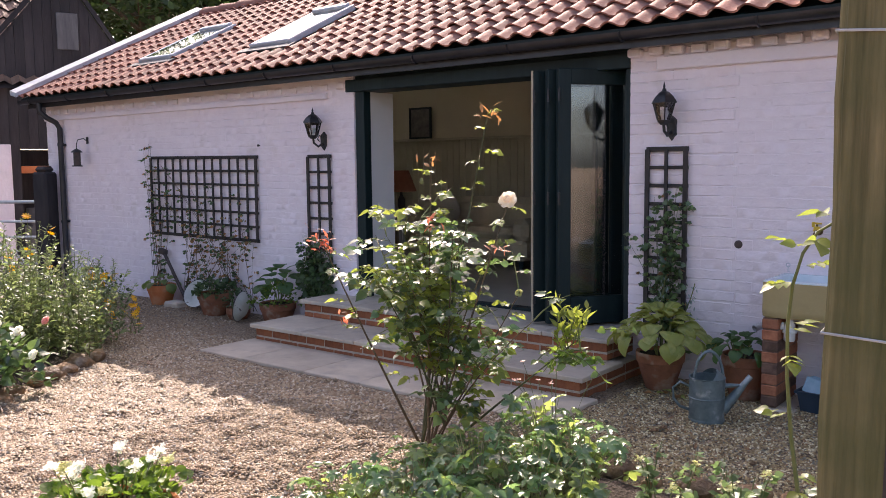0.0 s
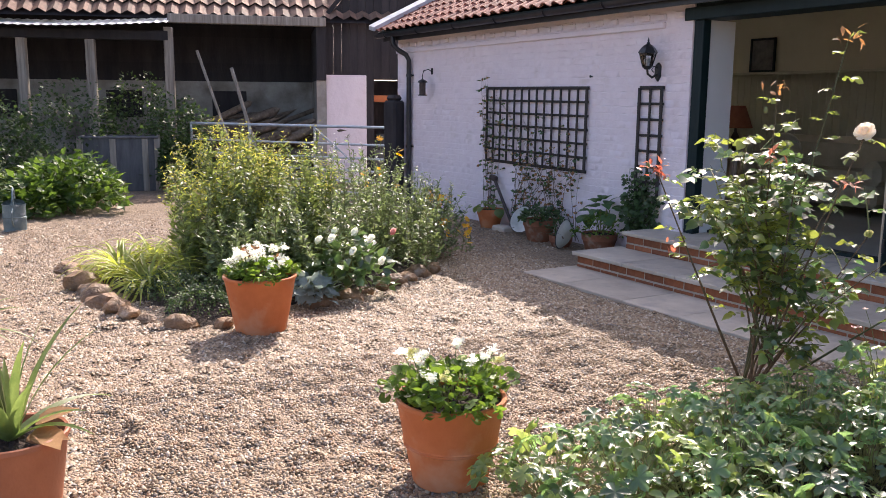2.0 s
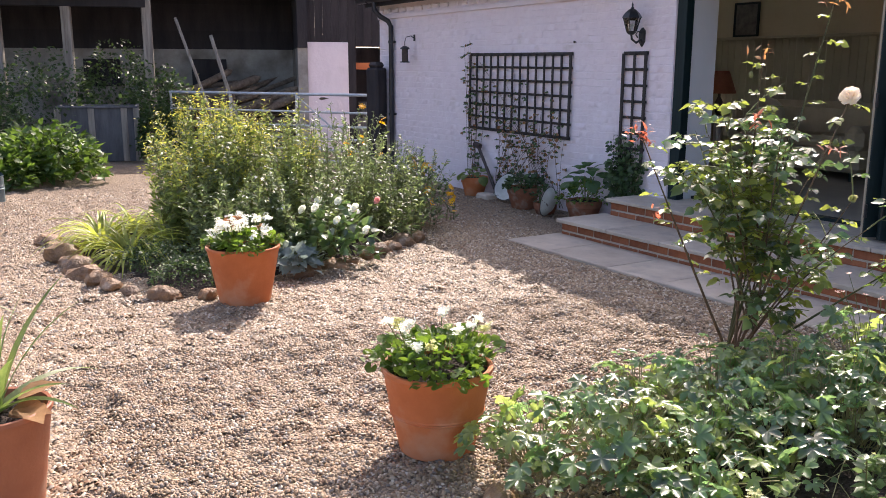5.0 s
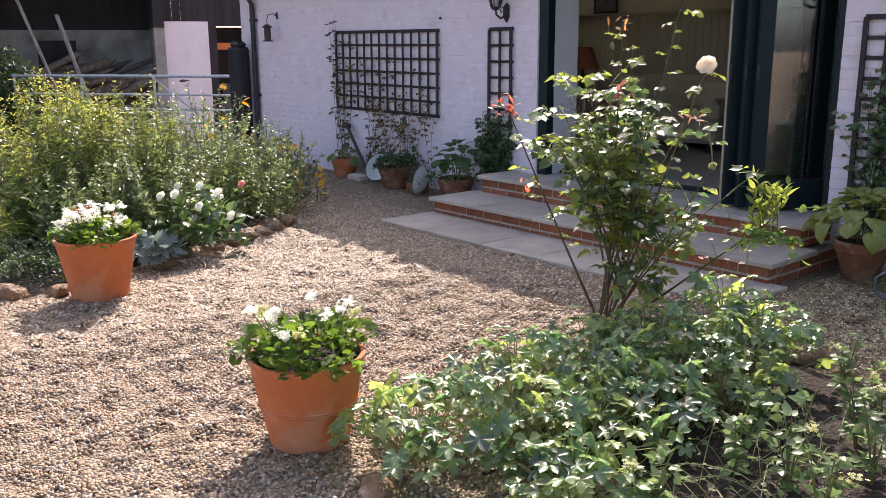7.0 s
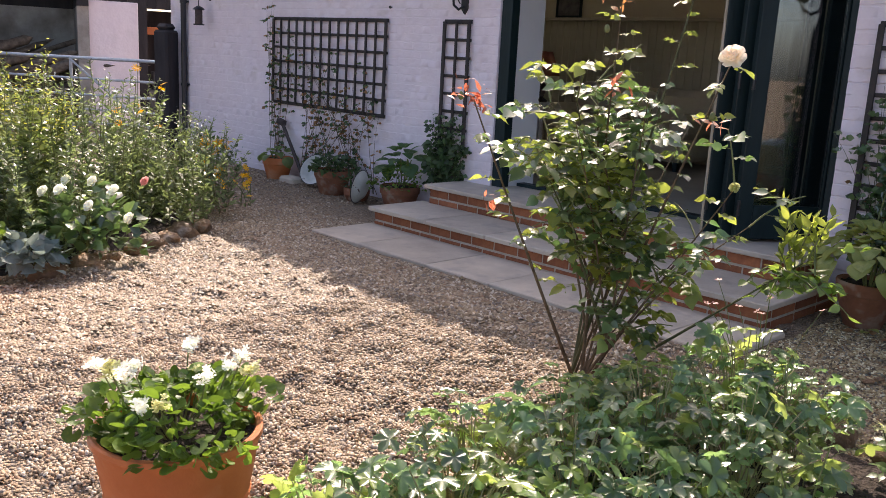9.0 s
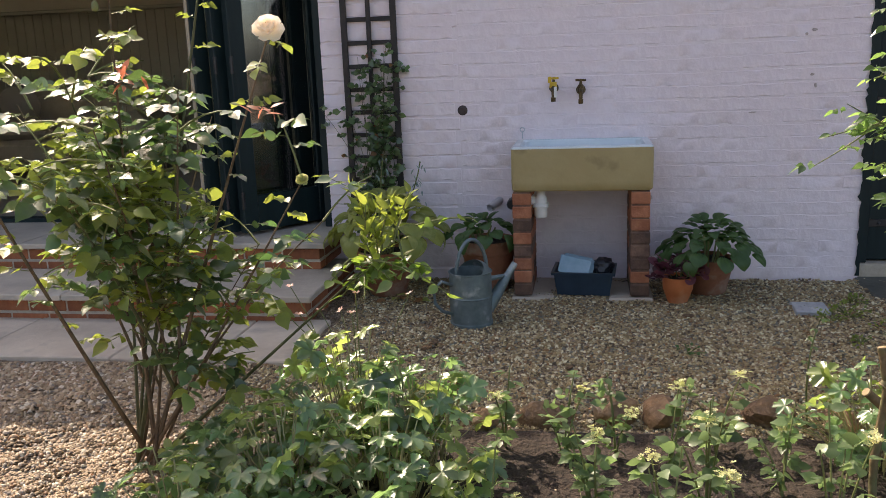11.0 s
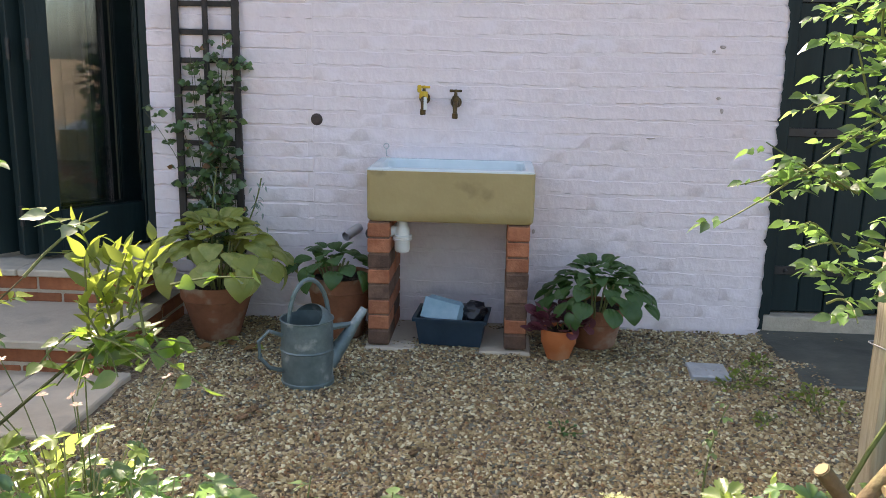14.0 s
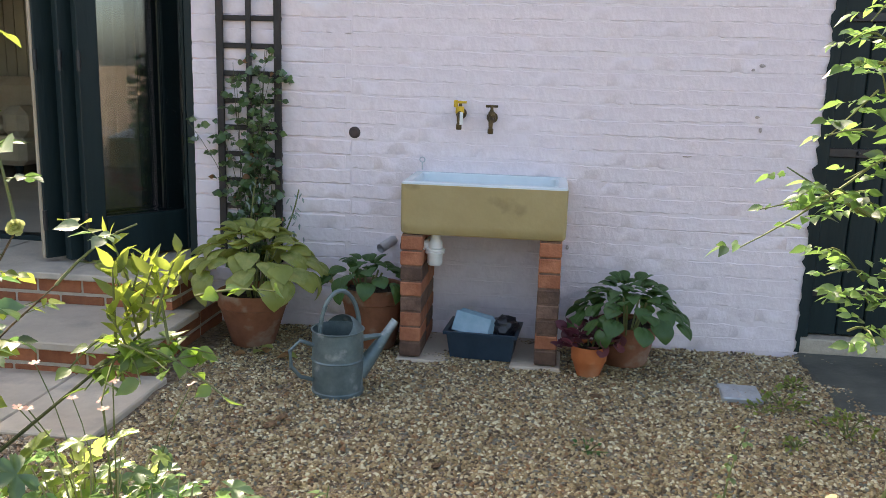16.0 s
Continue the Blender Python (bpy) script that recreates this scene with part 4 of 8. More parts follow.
# the dark gable standing beside it
gable = thing("gable", BM, "tall black-tarred timber gable of the barn", "barn wall")
AP = (1.72, 5.15)
for k in range(19):
    a, b = 0.002 + 0.155 * k, 0.152 + 0.155 * k

    def top(x):
        return 3.06 + (AP[1] - 3.06) * x / AP[0] if x < AP[0] else AP[1] - (x - AP[0]) * 1.5

    m = (a + b) / 2
    pts = [(a, 2.05 if m < 0.85 else 0.0), (b, 2.05 if m < 0.85 else 0.0), (b, top(b)), (a, top(a))]
    if 0.86 < m < 1.45:
        pts[0], pts[1] = (a, 1.98), (b, 1.98)
    y = -0.02 + 0.006 * (k % 2)
    part("board", Mesh().add([(x, y, z) for x, z in pts] + [(x, 0.04, z) for x, z in pts], [(0, 1, 2, 3), (7, 6, 5, 4), (0, 4, 5, 1), (1, 5, 6, 2), (2, 6, 7, 3), (3, 7, 4, 0)]), M_TAR, gable)
for x0, z0, x1, z1 in ((-0.08, 2.98, AP[0], AP[1] + 0.03), (AP[0], AP[1] + 0.03, 3.0, 3.25)):
    part("bargeboard", Mesh().add([(x0, -0.07, z0), (x1, -0.07, z1), (x1, -0.07, z1 + 0.13), (x0, -0.07, z0 + 0.13), (x0, 0.0, z0), (x1, 0.0, z1), (x1, 0.0, z1 + 0.13), (x0, 0.0, z0 + 0.13)], [(0, 1, 2, 3), (7, 6, 5, 4), (0, 4, 5, 1), (1, 5, 6, 2), (2, 6, 7, 3), (3, 7, 4, 0)]), M_TAR, gable)
part("painted_plinth", Mesh().box(0.0, -0.04, -0.1, 0.78, 0.1, 2.06, 0.01), M_WALL, gable, "pink-white painted brick base wall")
part("window", Mesh().box(1.62, -0.05, 3.75, 1.98, -0.02, 4.4, 0.01), M_GREYPAINT, gable, "small pale boarded window")
# dark sheet standing in for the shade inside the doorway
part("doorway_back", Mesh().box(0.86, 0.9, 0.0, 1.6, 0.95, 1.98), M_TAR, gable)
part("shelf", Mesh().box(0.86, 0.1, 1.55, 1.45, 0.4, 1.68, 0.01), M_TERRA, gable, "orange crate in the dark doorway")
part("bucket", Mesh().lathe([(0, 0), (0.12, 0), (0.15, 0.32), (0.14, 0.32), (0.11, 0.02)], 16, Matrix.Translation((1.15, 0.3, 0.6))).box(0.9, 0.12, 0.0, 1.5, 0.5, 0.6), M_GREYPAINT, gable)

for k in range(46):
    r = rnd.uniform(0.05, 0.11)
    row = k // 9
    lg = new("log", Mesh().lathe([(0, -0.02), (r * 0.9, -0.02), (r, 0.0), (r * 0.95, rnd.uniform(0.9, 1.5)), (0, rnd.uniform(0.9, 1.5) + 0.3)], 9).data("log", M_LOG))
    x = -2.6 + 0.26 * (k % 9) + rnd.uniform(-0.08, 0.08) + 0.1 * (row % 2)
    lg.matrix_world = BM @ pose(x, 0.5 + rnd.uniform(-0.1, 0.3), 0.1 + 0.21 * row, rnd.uniform(-8, 8), 78 + rnd.uniform(-14, 14), rnd.uniform(-25, 40))
    tagged(lg, "rough cut log on the firewood pile in the shed", "log", "firewood logs")
for a, b, w in (((-1.55, -0.9, 0.0), (-2.35, -0.35, 2.45), 0.055), ((-1.15, -0.9, 0.0), (-1.75, -0.3, 2.15), 0.07)):
    st = solid("timber_pole", Mesh().tube([(BM @ Vector(a))[:], (BM @ Vector(b))[:]], w / 2, 6), M_OLDWOOD, "grey weathered pole leaning against the shed", "pole", "")

# ---- gate and its post ----
G0, G1 = Vector((-11.5, 6.52, 0)), Vector((-14.9, 4.3, 0))
gd = (G1 - G0)
gl = gd.length
gate = thing("field_gate", pose(G0.x, G0.y, 0.06, 0, 0, math.degrees(math.atan2(gd.y, gd.x))), "galvanised steel field gate with horizontal bars", "gate")
for k, z in enumerate((0.04, 0.22, 0.40, 0.60, 0.82, 1.10)):
    part("bar", Mesh().tube([(0.0, 0, z), (gl, 0, z)], 0.024 if k in (0, 5) else 0.018, 8), M_STEEL, gate)
for x in (0.0, gl * 0.35, gl * 0.68, gl):
    part("upright", Mesh().tube([(x, 0.005, 0.0), (x, 0.005, 1.12)], 0.022, 8), M_STEEL, gate)
part("brace", Mesh().tube([(0.02, 0.02, 0.05), (gl * 0.35, 0.02, 1.08)], 0.015, 8), M_STEEL, gate)
gp = Mesh().box(-0.12, -0.12, -0.05, 0.12, 0.12, 1.58, 0.03).box(-0.10, -0.10, 1.57, 0.10, 0.10, 1.66, 0.05)
gpo = solid("gate_post", gp, M_TAR, "black tarred gate post beside the house corner", "post", "")
gpo.matrix_world = pose(-11.13, 6.40, 0, 0, 0, 20)

# ---- galvanised tank ----
tank = thing("water_tank", pose(-15.25, 3.15, 0, 0, 0, 76), "old grey metal water tank with ribs and rust", "tank")
tm = Mesh().box(-0.62, -0.35, 0.0, 0.62, -0.32, 0.92, 0.004).box(-0.62, 0.32, 0.0, 0.62, 0.35, 0.92, 0.004).box(-0.62, -0.32, 0.0, -0.59, 0.32, 0.92, 0.004).box(0.59, -0.32, 0.0, 0.62, 0.32, 0.92, 0.004).box(-0.59, -0.32, 0.0, 0.59, 0.32, 0.03)
part("body", tm, M_GREYPAINT, tank)
for x in (-0.62, -0.1, 0.42, 0.62):
    part("rib", Mesh().box(x - 0.05, -0.375, 0.0, x + 0.05, -0.352, 0.92, 0.006), M_OLDWOOD, tank)
part("rim", Mesh().box(-0.65, -0.39, 0.90, 0.65, -0.34, 0.94, 0.008).box(-0.65, 0.34, 0.90, 0.65, 0.39, 0.94, 0.008).box(-0.65, -0.34, 0.90, -0.60, 0.34, 0.94, 0.008).box(0.60, -0.34, 0.90, 0.65, 0.34, 0.94, 0.008), M_GREYPAINT, tank)

# ---- sink on brick piers ----
SX, SY0, SY1 = -0.90, 6.145, 6.60
sink = thing("sink", (SX, 0, 0), "buff stoneware butler sink, white glazed inside", "sink")
zb, zt, hw = 0.612, 0.855, 0.38


def rounded_ring(w, d, r, z):
    """A rectangle with round corners, half-sizes w and d, at height z."""
    pts = []
    for cx, cy, a0 in ((w - r, d - r, 0), (-w + r, d - r, 90), (-w + r, -d + r, 180), (w - r, -d + r, 270)):
        pts += [(cx + r * math.cos(radians(a0 + 22.5 * k)), cy + r * math.sin(radians(a0 + 22.5 * k)), z) for k in range(5)]
    return pts


def loft(rings, close=True):
    m = Mesh()
    n = len(rings[0])
    for q in rings:
        m.v += q
    for j in range(len(rings) - 1):
        m.f += [(j * n + i, j * n + (i + 1) % n, (j + 1) * n + (i + 1) % n, (j + 1) * n + i) for i in range(n)]
    if close:
        m.f += [tuple(range(n))[::-1], tuple((len(rings) - 1) * n + i for i in range(n))]
    m.smooth = True
    return m


sink.location.y = (SY0 + SY1) / 2
hd = (SY1 - SY0) / 2
basin = part("basin", loft([rounded_ring(0.02, 0.02, 0.01, zb), rounded_ring(hw - 0.012, hd - 0.012, 0.02, zb), rounded_ring(hw - 0.002, hd - 0.002, 0.02, zb + 0.012), rounded_ring(hw, hd, 0.02, zb + 0.05), rounded_ring(hw, hd, 0.02, zt - 0.012), rounded_ring(hw - 0.004, hd - 0.004, 0.02, zt - 0.008)], False), M_SINK, sink)
part("glazed_rim", loft([rounded_ring(hw - 0.001, hd - 0.001, 0.02, zt - 0.012), rounded_ring(hw - 0.002, hd - 0.002, 0.02, zt - 0.004), rounded_ring(hw - 0.01, hd - 0.01, 0.02, zt), rounded_ring(hw - 0.042, hd - 0.042, 0.03, zt), rounded_ring(hw - 0.050, hd - 0.050, 0.035, zt - 0.01), rounded_ring(hw - 0.056, hd - 0.056, 0.04, zb + 0.07), rounded_ring(hw - 0.09, hd - 0.09, 0.04, zb + 0.045), rounded_ring(0.02, 0.02, 0.01, zb + 0.04)], False), M_GLAZE, basin, "worn white glazed rim and bowl")
trap = thing("sink_trap", (SX - 0.225, 6.235, 0), "white plastic bottle trap under the sink", "waste trap")
part("bottle", Mesh().lathe([(0, 0.455), (0.03, 0.455), (0.036, 0.465), (0.036, 0.51), (0.046, 0.512), (0.047, 0.519), (0.043, 0.522), (0.047, 0.525), (0.046, 0.535), (0.036, 0.537), (0.034, 0.565), (0.025, 0.578), (0.022, 0.612)], 20), M_WHITEPLASTIC, trap)
part("outlet", Mesh().tube([(0, 0, 0.55), (-0.05, 0, 0.55), (-0.06, 0.12, 0.55), (-0.06, 0.37, 0.54)], 0.018, 12).lathe([(0.02, 0), (0.027, 0), (0.027, 0.025), (0.02, 0.025)], 16, pose(-0.03, 0, 0.55, 0, -90, 0)), M_WHITEPLASTIC, trap)
for cx, xo in ((-1.225, 0), (-0.585, 0)):
    pier = thing("brick_pier", (cx, 0, 0), "one-brick-wide pier of red and dark bricks under the sink", "pier", "sink piers")
    part("mortar", Mesh().box(-0.047, 6.16, 0.02, 0.047, 6.592, 0.608), M_BURNT, pier)
    for c in range(8):
        z = 0.022 + 0.0733 * c
        for k, (a, b) in enumerate(((6.155, 6.37), (6.378, 6.594))):
            part("brick", Mesh().box(-0.051 + rnd.uniform(-0.002, 0.002), a + rnd.uniform(-0.002, 0.002), z, 0.051 + rnd.uniform(-0.002, 0.002), b, z + 0.066, 0.005), M_BURNT if rnd.random() < 0.45 else M_RED, pier)
for x in (-1.17, -0.63):
    solid("paving_slab", Mesh().box(x - 0.12, 6.13, -0.03, x + 0.12, 6.59, 0.014, 0.008), M_SLAB, "grey paving slab under the sink pier", "slab", "")
tub = thing("plastic_tub", pose(-0.885, 6.30, 0.012, 0, 0, -4), "dark blue plastic tub with a pale plastic bag under the sink", "tub")
tm = Mesh()
for (w0, d0, z0), (w1, d1, z1) in (((0.145, 0.10, 0.0), (0.165, 0.12, 0.135)), ((0.165, 0.12, 0.135), (0.178, 0.133, 0.135)), ((0.178, 0.133, 0.135), (0.176, 0.131, 0.12)), ((0.160, 0.115, 0.135), (0.140, 0.095, 0.008)), ((0.165, 0.12, 0.1351), (0.160, 0.115, 0.135))):
    k = len(tm.v)
    tm.v += [(-w0, -d0, z0), (w0, -d0, z0), (w0, d0, z0), (-w0, d0, z0), (-w1, -d1, z1), (w1, -d1, z1), (w1, d1, z1), (-w1, d1, z1)]
    tm.f += [(k, k + 1, k + 5, k + 4), (k + 1, k + 2, k + 6, k + 5), (k + 2, k + 3, k + 7, k + 6), (k + 3, k, k + 4, k + 7)]
tm.f += [(0, 3, 2, 1), (28, 29, 30, 31)]
part("bowl", tm, M_TUB, tub)


def crumpled(w, d, h, seed):
    bm = bmesh.new()
    bmesh.ops.create_icosphere(bm, subdivisions=3, radius=1)
    for v in bm.verts:
        q = 1 + 0.35 * noise.noise(v.co * 1.9 + Vector((seed, 0, 0))) + 0.12 * noise.noise(v.co * 6 + Vector((0, seed, 0)))
        v.co = Vector((v.co.x * w, v.co.y * d, v.co.z * h)) * q
    m = Mesh()
    bm.verts.index_update()
    m.add([v.co[:] for v in bm.verts], [[v.index for v in f.verts] for f in bm.faces])
    bm.free()
    return m


bag = part("bag", Mesh().box(-0.10, -0.05, 0, 0.09, 0.03, 0.12, 0.02).box(-0.105, -0.06, 0.0, 0.07, -0.052, 0.10, 0.003), M_TRAY)
tagged(bag, "folded pale blue plastic packet lying in the tub", "plastic bag")
bag.matrix_world = pose(-0.935, 6.27, 0.10, -25, 12, -4)
rag = part("black_cloth", crumpled(0.075, 0.06, 0.05, 3), M_BLACKPLASTIC)
tagged(rag, "crumpled black plastic sack in the tub", "sack")
rag.location = (-0.79, 6.30, 0.155)


def wall_tap(x, z, taped):
    t = thing("garden_tap", (x, WY, z), "brass bib tap wrapped in yellow tape" if taped else "tarnished brass bib tap on the wall", "tap", "wall taps")
    part("body", Mesh().tube([(0, 0.0, 0.0), (0, -0.075, 0.0)], 0.013, 12).lathe([(0.016, -0.02), (0.02, -0.005), (0.016, 0.028), (0.009, 0.034), (0.007, 0.052)], 14, Matrix.Translation((0, -0.05, 0))), M_BRASS, t)
    part("spout", Mesh().tube([(0, -0.07, 0.0), (0, -0.095, -0.012), (0, -0.10, -0.05)], [0.012, 0.012, 0.010], 12).lathe([(0.012, -0.075), (0.014, -0.07), (0.014, -0.05), (0.010, -0.048)], 12, Matrix.Translation((0, -0.10, 0))), M_BRASS, t)
    part("handle", Mesh().tube([(-0.03, -0.05, 0.056), (0.03, -0.05, 0.056)], [0.007, 0.006], 8).lathe([(0, 0.05), (0.009, 0.05), (0.009, 0.062), (0, 0.064)], 10, Matrix.Translation((0, -0.05, 0))), M_BRASS if not taped else M_YELLOW, t)
    part("backplate", Mesh().lathe([(0.028, 0), (0.026, 0.006), (0, 0.008)], 18, pose(0, 0, 0, 90, 0, 0)), M_BRASS, t)
    if taped:
        part("tape", Mesh().lathe([(0.0175, 0.0), (0.022, 0.004), (0.020, 0.034), (0.012, 0.036)], 10, Matrix.Translation((-0.002, -0.05, 0))).box(-0.032, -0.062, 0.03, -0.012, -0.045, 0.066, 0.004), M_YELLOW, t, "yellow insulating tape")
        part("tag", Mesh().box(0.004, -0.112, -0.05, 0.02, -0.108, 0.01, 0.001), M_WHITEPLASTIC, t, "white paper tag")


wall_tap(-1.06, 1.15, True)
wall_tap(-0.905, 1.135, False)
hole = part("pipe_stub", Mesh().lathe([(0.0, 0.012), (0.018, 0.012), (0.024, 0.006), (0.03, 0.0)], 16, pose(0, 0, 0, 90, 0, 0)), M_RUST)
tagged(hole, "rusty capped pipe stub in the white wall", "pipe")
hole.location = (-1.60, WY, 1.035)
wp = thing("waste_pipe", (-1.42, WY, 0.46), "grey plastic waste pipe end poking from the wall", "pipe")
part("pipe", Mesh().tube([(0.03, 0.01, 0.03), (-0.02, -0.09, 0.0)], 0.024, 16, False).tube([(0.03, 0.01, 0.03), (-0.02, -0.09, 0.0)], 0.020, 16, False), M_GREYPLASTIC, wp)
for k, (x, z, sx, sz) in enumerate(((0.36, 1.42, 0.014, 0.008), (0.32, 1.40, 0.008, 0.006), (0.38, 1.12, 0.007, 0.012), (0.36, 1.18, 0.010, 0.007), (-0.50, 0.50, 0.008, 0.012), (0.05, 0.98, 0.02, 0.004))):
    ch = crumpled(sx, 0.004, sz, 5 + k)
    cp = part("paint_chip", ch, M_CHIP)
    cp.location = (x, WY - 0.0035, z)
    tagged(cp, "small patch of bare brick where paint flaked off", "flaked patch", "flaked patches")
oc = thing("overflow_pipe", (-1.31, WY, 0.48), "black rubber pipe cap beside the sink pier", "pipe")
part("cap", Mesh().lathe([(0, 0.10), (0.026, 0.10), (0.032, 0.09), (0.032, 0.0)], 16, pose(0, 0, 0, 90, 0, 0)), M_BLACKPLASTIC, oc)
eye = thing("wall_eye", (-1.245, WY, 0.915), "small steel ring screwed into the wall", "hook")
part("ring", Mesh().tube([(0.013 * math.cos(a), -0.03, 0.013 * math.sin(a)) for a in [k * math.pi / 6 for k in range(13)]], 0.003, 6), M_STEEL, eye)
part("shank", Mesh().tube([(0, 0.0, -0.05), (0, -0.03, -0.05), (0, -0.03, -0.012)], 0.003, 6), M_STEEL, eye)
nail = part("wall_hook", Mesh().lathe([(0, 0.03), (0.012, 0.03), (0.014, 0.02), (0.006, 0.012), (0.006, 0)], 10, pose(0, 0, 0, 90, 0, 0)), M_BLACKMETAL)
tagged(nail, "small black hook in the white wall", "hook")
nail.location = (-6.80, WY, 1.85)
dr = thing("drain_cover", pose(0.264, 5.985, 0.022, 0, 0, -2), "square grey metal drain cover in the gravel", "drain cover")
plate = part("plate", Mesh().box(-0.085, -0.09, -0.03, 0.085, 0.09, 0.0, 0.005), M_STEEL, dr)
for a in range(3):
    for b in range(3):
        part("boss", Mesh().lathe([(0.012, 0), (0.009, 0.004), (0, 0.005)], 8, Matrix.Translation((0.05 * (a - 1), 0.05 * (b - 1), 0))), M_STEEL, plate)
for x, y, r in ((-1.62, 5.28, 0.030), (-1.60, 5.36, 0.028), (-0.36, 5.83, 0.028), (-0.95, 5.05, 0.02)):
    s = new("pale_stone", stones[3])
    s.location, s.scale, s.rotation_euler = (x, y, 0.012), (r / 0.1, r / 0.12, r / 0.2), (0, 0, x * 9)
    tagged(s, "single pale stone lying on the gravel", "stone", "loose pale stones")

# ---- watering cans ----
def watering_can(m, s, label):
    c = thing("watering_can", m @ Matrix.Diagonal((s, s, s, 1)), label, "watering can")
    H, R = 0.285, 0.113
    can_body = part("body", Mesh().lathe([(0, 0.004), (R - 0.004, 0.004), (R, 0.0), (R, 0.016), (R - 0.004, 0.02), (R - 0.002, H * 0.52), (R + 0.003, H * 0.54), (R - 0.002, H * 0.56), (R - 0.003, H - 0.008), (R + 0.002, H - 0.004), (R + 0.002, H), (R - 0.006, H), (R - 0.008, 0.02), (0, 0.02)], 40), M_GALV, c)
    hood = Mesh()
    n, rows = 14, 6
    for j in range(rows + 1):
        for i in range(n + 1):
            a = -math.pi / 2 + math.pi * i / n
            rr = (R - 0.003)
            x = rr * math.cos(a) * (1 - 0.55 * (j / rows) * 1.0)
            hood.v.append((x if j else rr * math.cos(a), rr * math.sin(a) * (1 - 0.0 * j), H + 0.045 * math.sin(j / rows * math.pi / 2) * math.cos(a) * 1.1))
    for j in range(rows):
        for i in range(n):
            q = j * (n + 1) + i
            hood.f.append((q, q + 1, q + n + 2, q + n + 1))
    hood.smooth = True
    part("hood", hood, M_GALV, can_body, "half cover over the mouth")
    arc = [(0.01 + 0.092 * math.cos(a), 0, H - 0.02 + 0.185 * math.sin(a)) for a in [math.pi * k / 14 for k in range(15)]]
    part("carrying_handle", Mesh().tube(arc, 0.010, 8), M_GALV, c)
    arc = [(-R + 0.0, 0, H - 0.06), (-R - 0.06, 0, H - 0.03), (-R - 0.105, 0, H - 0.07), (-R - 0.10, 0, H - 0.14), (-R - 0.06, 0, H - 0.19), (-R, 0, H - 0.215)]
    part("back_handle", Mesh().tube(arc, 0.009, 8), M_GALV, c)
    part("spout", Mesh().tube([(R - 0.02, 0, 0.07), (R + 0.05, 0, 0.14), (R + 0.125, 0, 0.235), (R + 0.165, 0, 0.285)], [0.045, 0.032, 0.020, 0.018], 16), M_GALV, c)
    part("brace", Mesh().tube([(R - 0.01, 0, H - 0.06), (R + 0.11, 0, 0.225)], [0.016, 0.010], 8), M_GALV, c)
    return c


watering_can(pose(-1.46, 5.70, 0.0, 0, 0, 38), 0.98, "dull galvanised watering can with peeled paint")
watering_can(pose(-10.7, 1.13, 0.0, 0, 0, 170), 1.15, "pale grey metal watering can on the gravel")

# ---- wall lanterns ----
def lantern(x):
    c = thing("wall_lantern", Matrix.Translation((x, WY, 1.80)) @ Matrix.Scale(0.84, 4), "black metal carriage lantern with clear glass panes", "wall lamp", "wall lanterns")
    part("backplate", Mesh().add([(-0.045, 0, 0.03), (0, 0, -0.03), (0.045, 0, 0.03), (0.045, 0, 0.16), (0, 0, 0.20), (-0.045, 0, 0.16), (-0.035, -0.03, 0.035), (0, -0.03, -0.01), (0.035, -0.03, 0.035), (0.035, -0.03, 0.15), (0, -0.03, 0.18), (-0.035, -0.03, 0.15)], [(6, 7, 8, 9, 10, 11)] + [(i, (i + 1) % 6, 6 + (i + 1) % 6, 6 + i) for i in range(6)]), M_BLACKMETAL, c)
    part("arm", Mesh().tube([(0, -0.02, 0.06), (0, -0.10, 0.02), (0, -0.17, 0.06), (0, -0.18, 0.12)], 0.013, 10).tube([(0, -0.02, 0.13), (0, -0.08, 0.15), (0, -0.11, 0.11), (0, -0.08, 0.08)], 0.007, 8), M_BLACKMETAL, c)
    L = Matrix.Translation((0, -0.18, 0.12))
    roof_part = part("roof", Mesh().lathe([(0.118, 0.175), (0.112, 0.19), (0.085, 0.23), (0.045, 0.268), (0.022, 0.278), (0.018, 0.295), (0.008, 0.305), (0.012, 0.32), (0.004, 0.345), (0, 0.36)], 6, L), M_BLACKMETAL, c)
    part("base", Mesh().lathe([(0, -0.01), (0.03, -0.01), (0.058, 0.015), (0.062, 0.03), (0, 0.03)], 6, L), M_BLACKMETAL, c)
    for k in range(6):
        a = math.pi * k / 3
        p0, p1 = L @ Vector((0.058 * math.cos(a), 0.058 * math.sin(a), 0.03)), L @ Vector((0.10 * math.cos(a), 0.10 * math.sin(a), 0.178))
        part("glazing_bar", Mesh().tube([p0, p1], 0.006, 6), M_BLACKMETAL, c)
        b = a + math.pi / 3
        q0, q1 = L @ Vector((0.056 * math.cos(b), 0.056 * math.sin(b), 0.03)), L @ Vector((0.098 * math.cos(b), 0.098 * math.sin(b), 0.178))
        g = part("pane", Mesh().add([p0, q0, q1, p1], [(0, 1, 2, 3)]), M_GLASS, c)
        g.visible_shadow = False
    part("bulb", Mesh().lathe([(0, 0.03), (0.012, 0.03), (0.014, 0.06), (0.024, 0.09), (0.02, 0.115), (0, 0.125)], 14, L), M_WHITEPLASTIC, c)
    part("finial", Mesh().lathe([(0, 0.30), (0.011, 0.31), (0, 0.325)], 10, L), M_BLACKMETAL, roof_part)


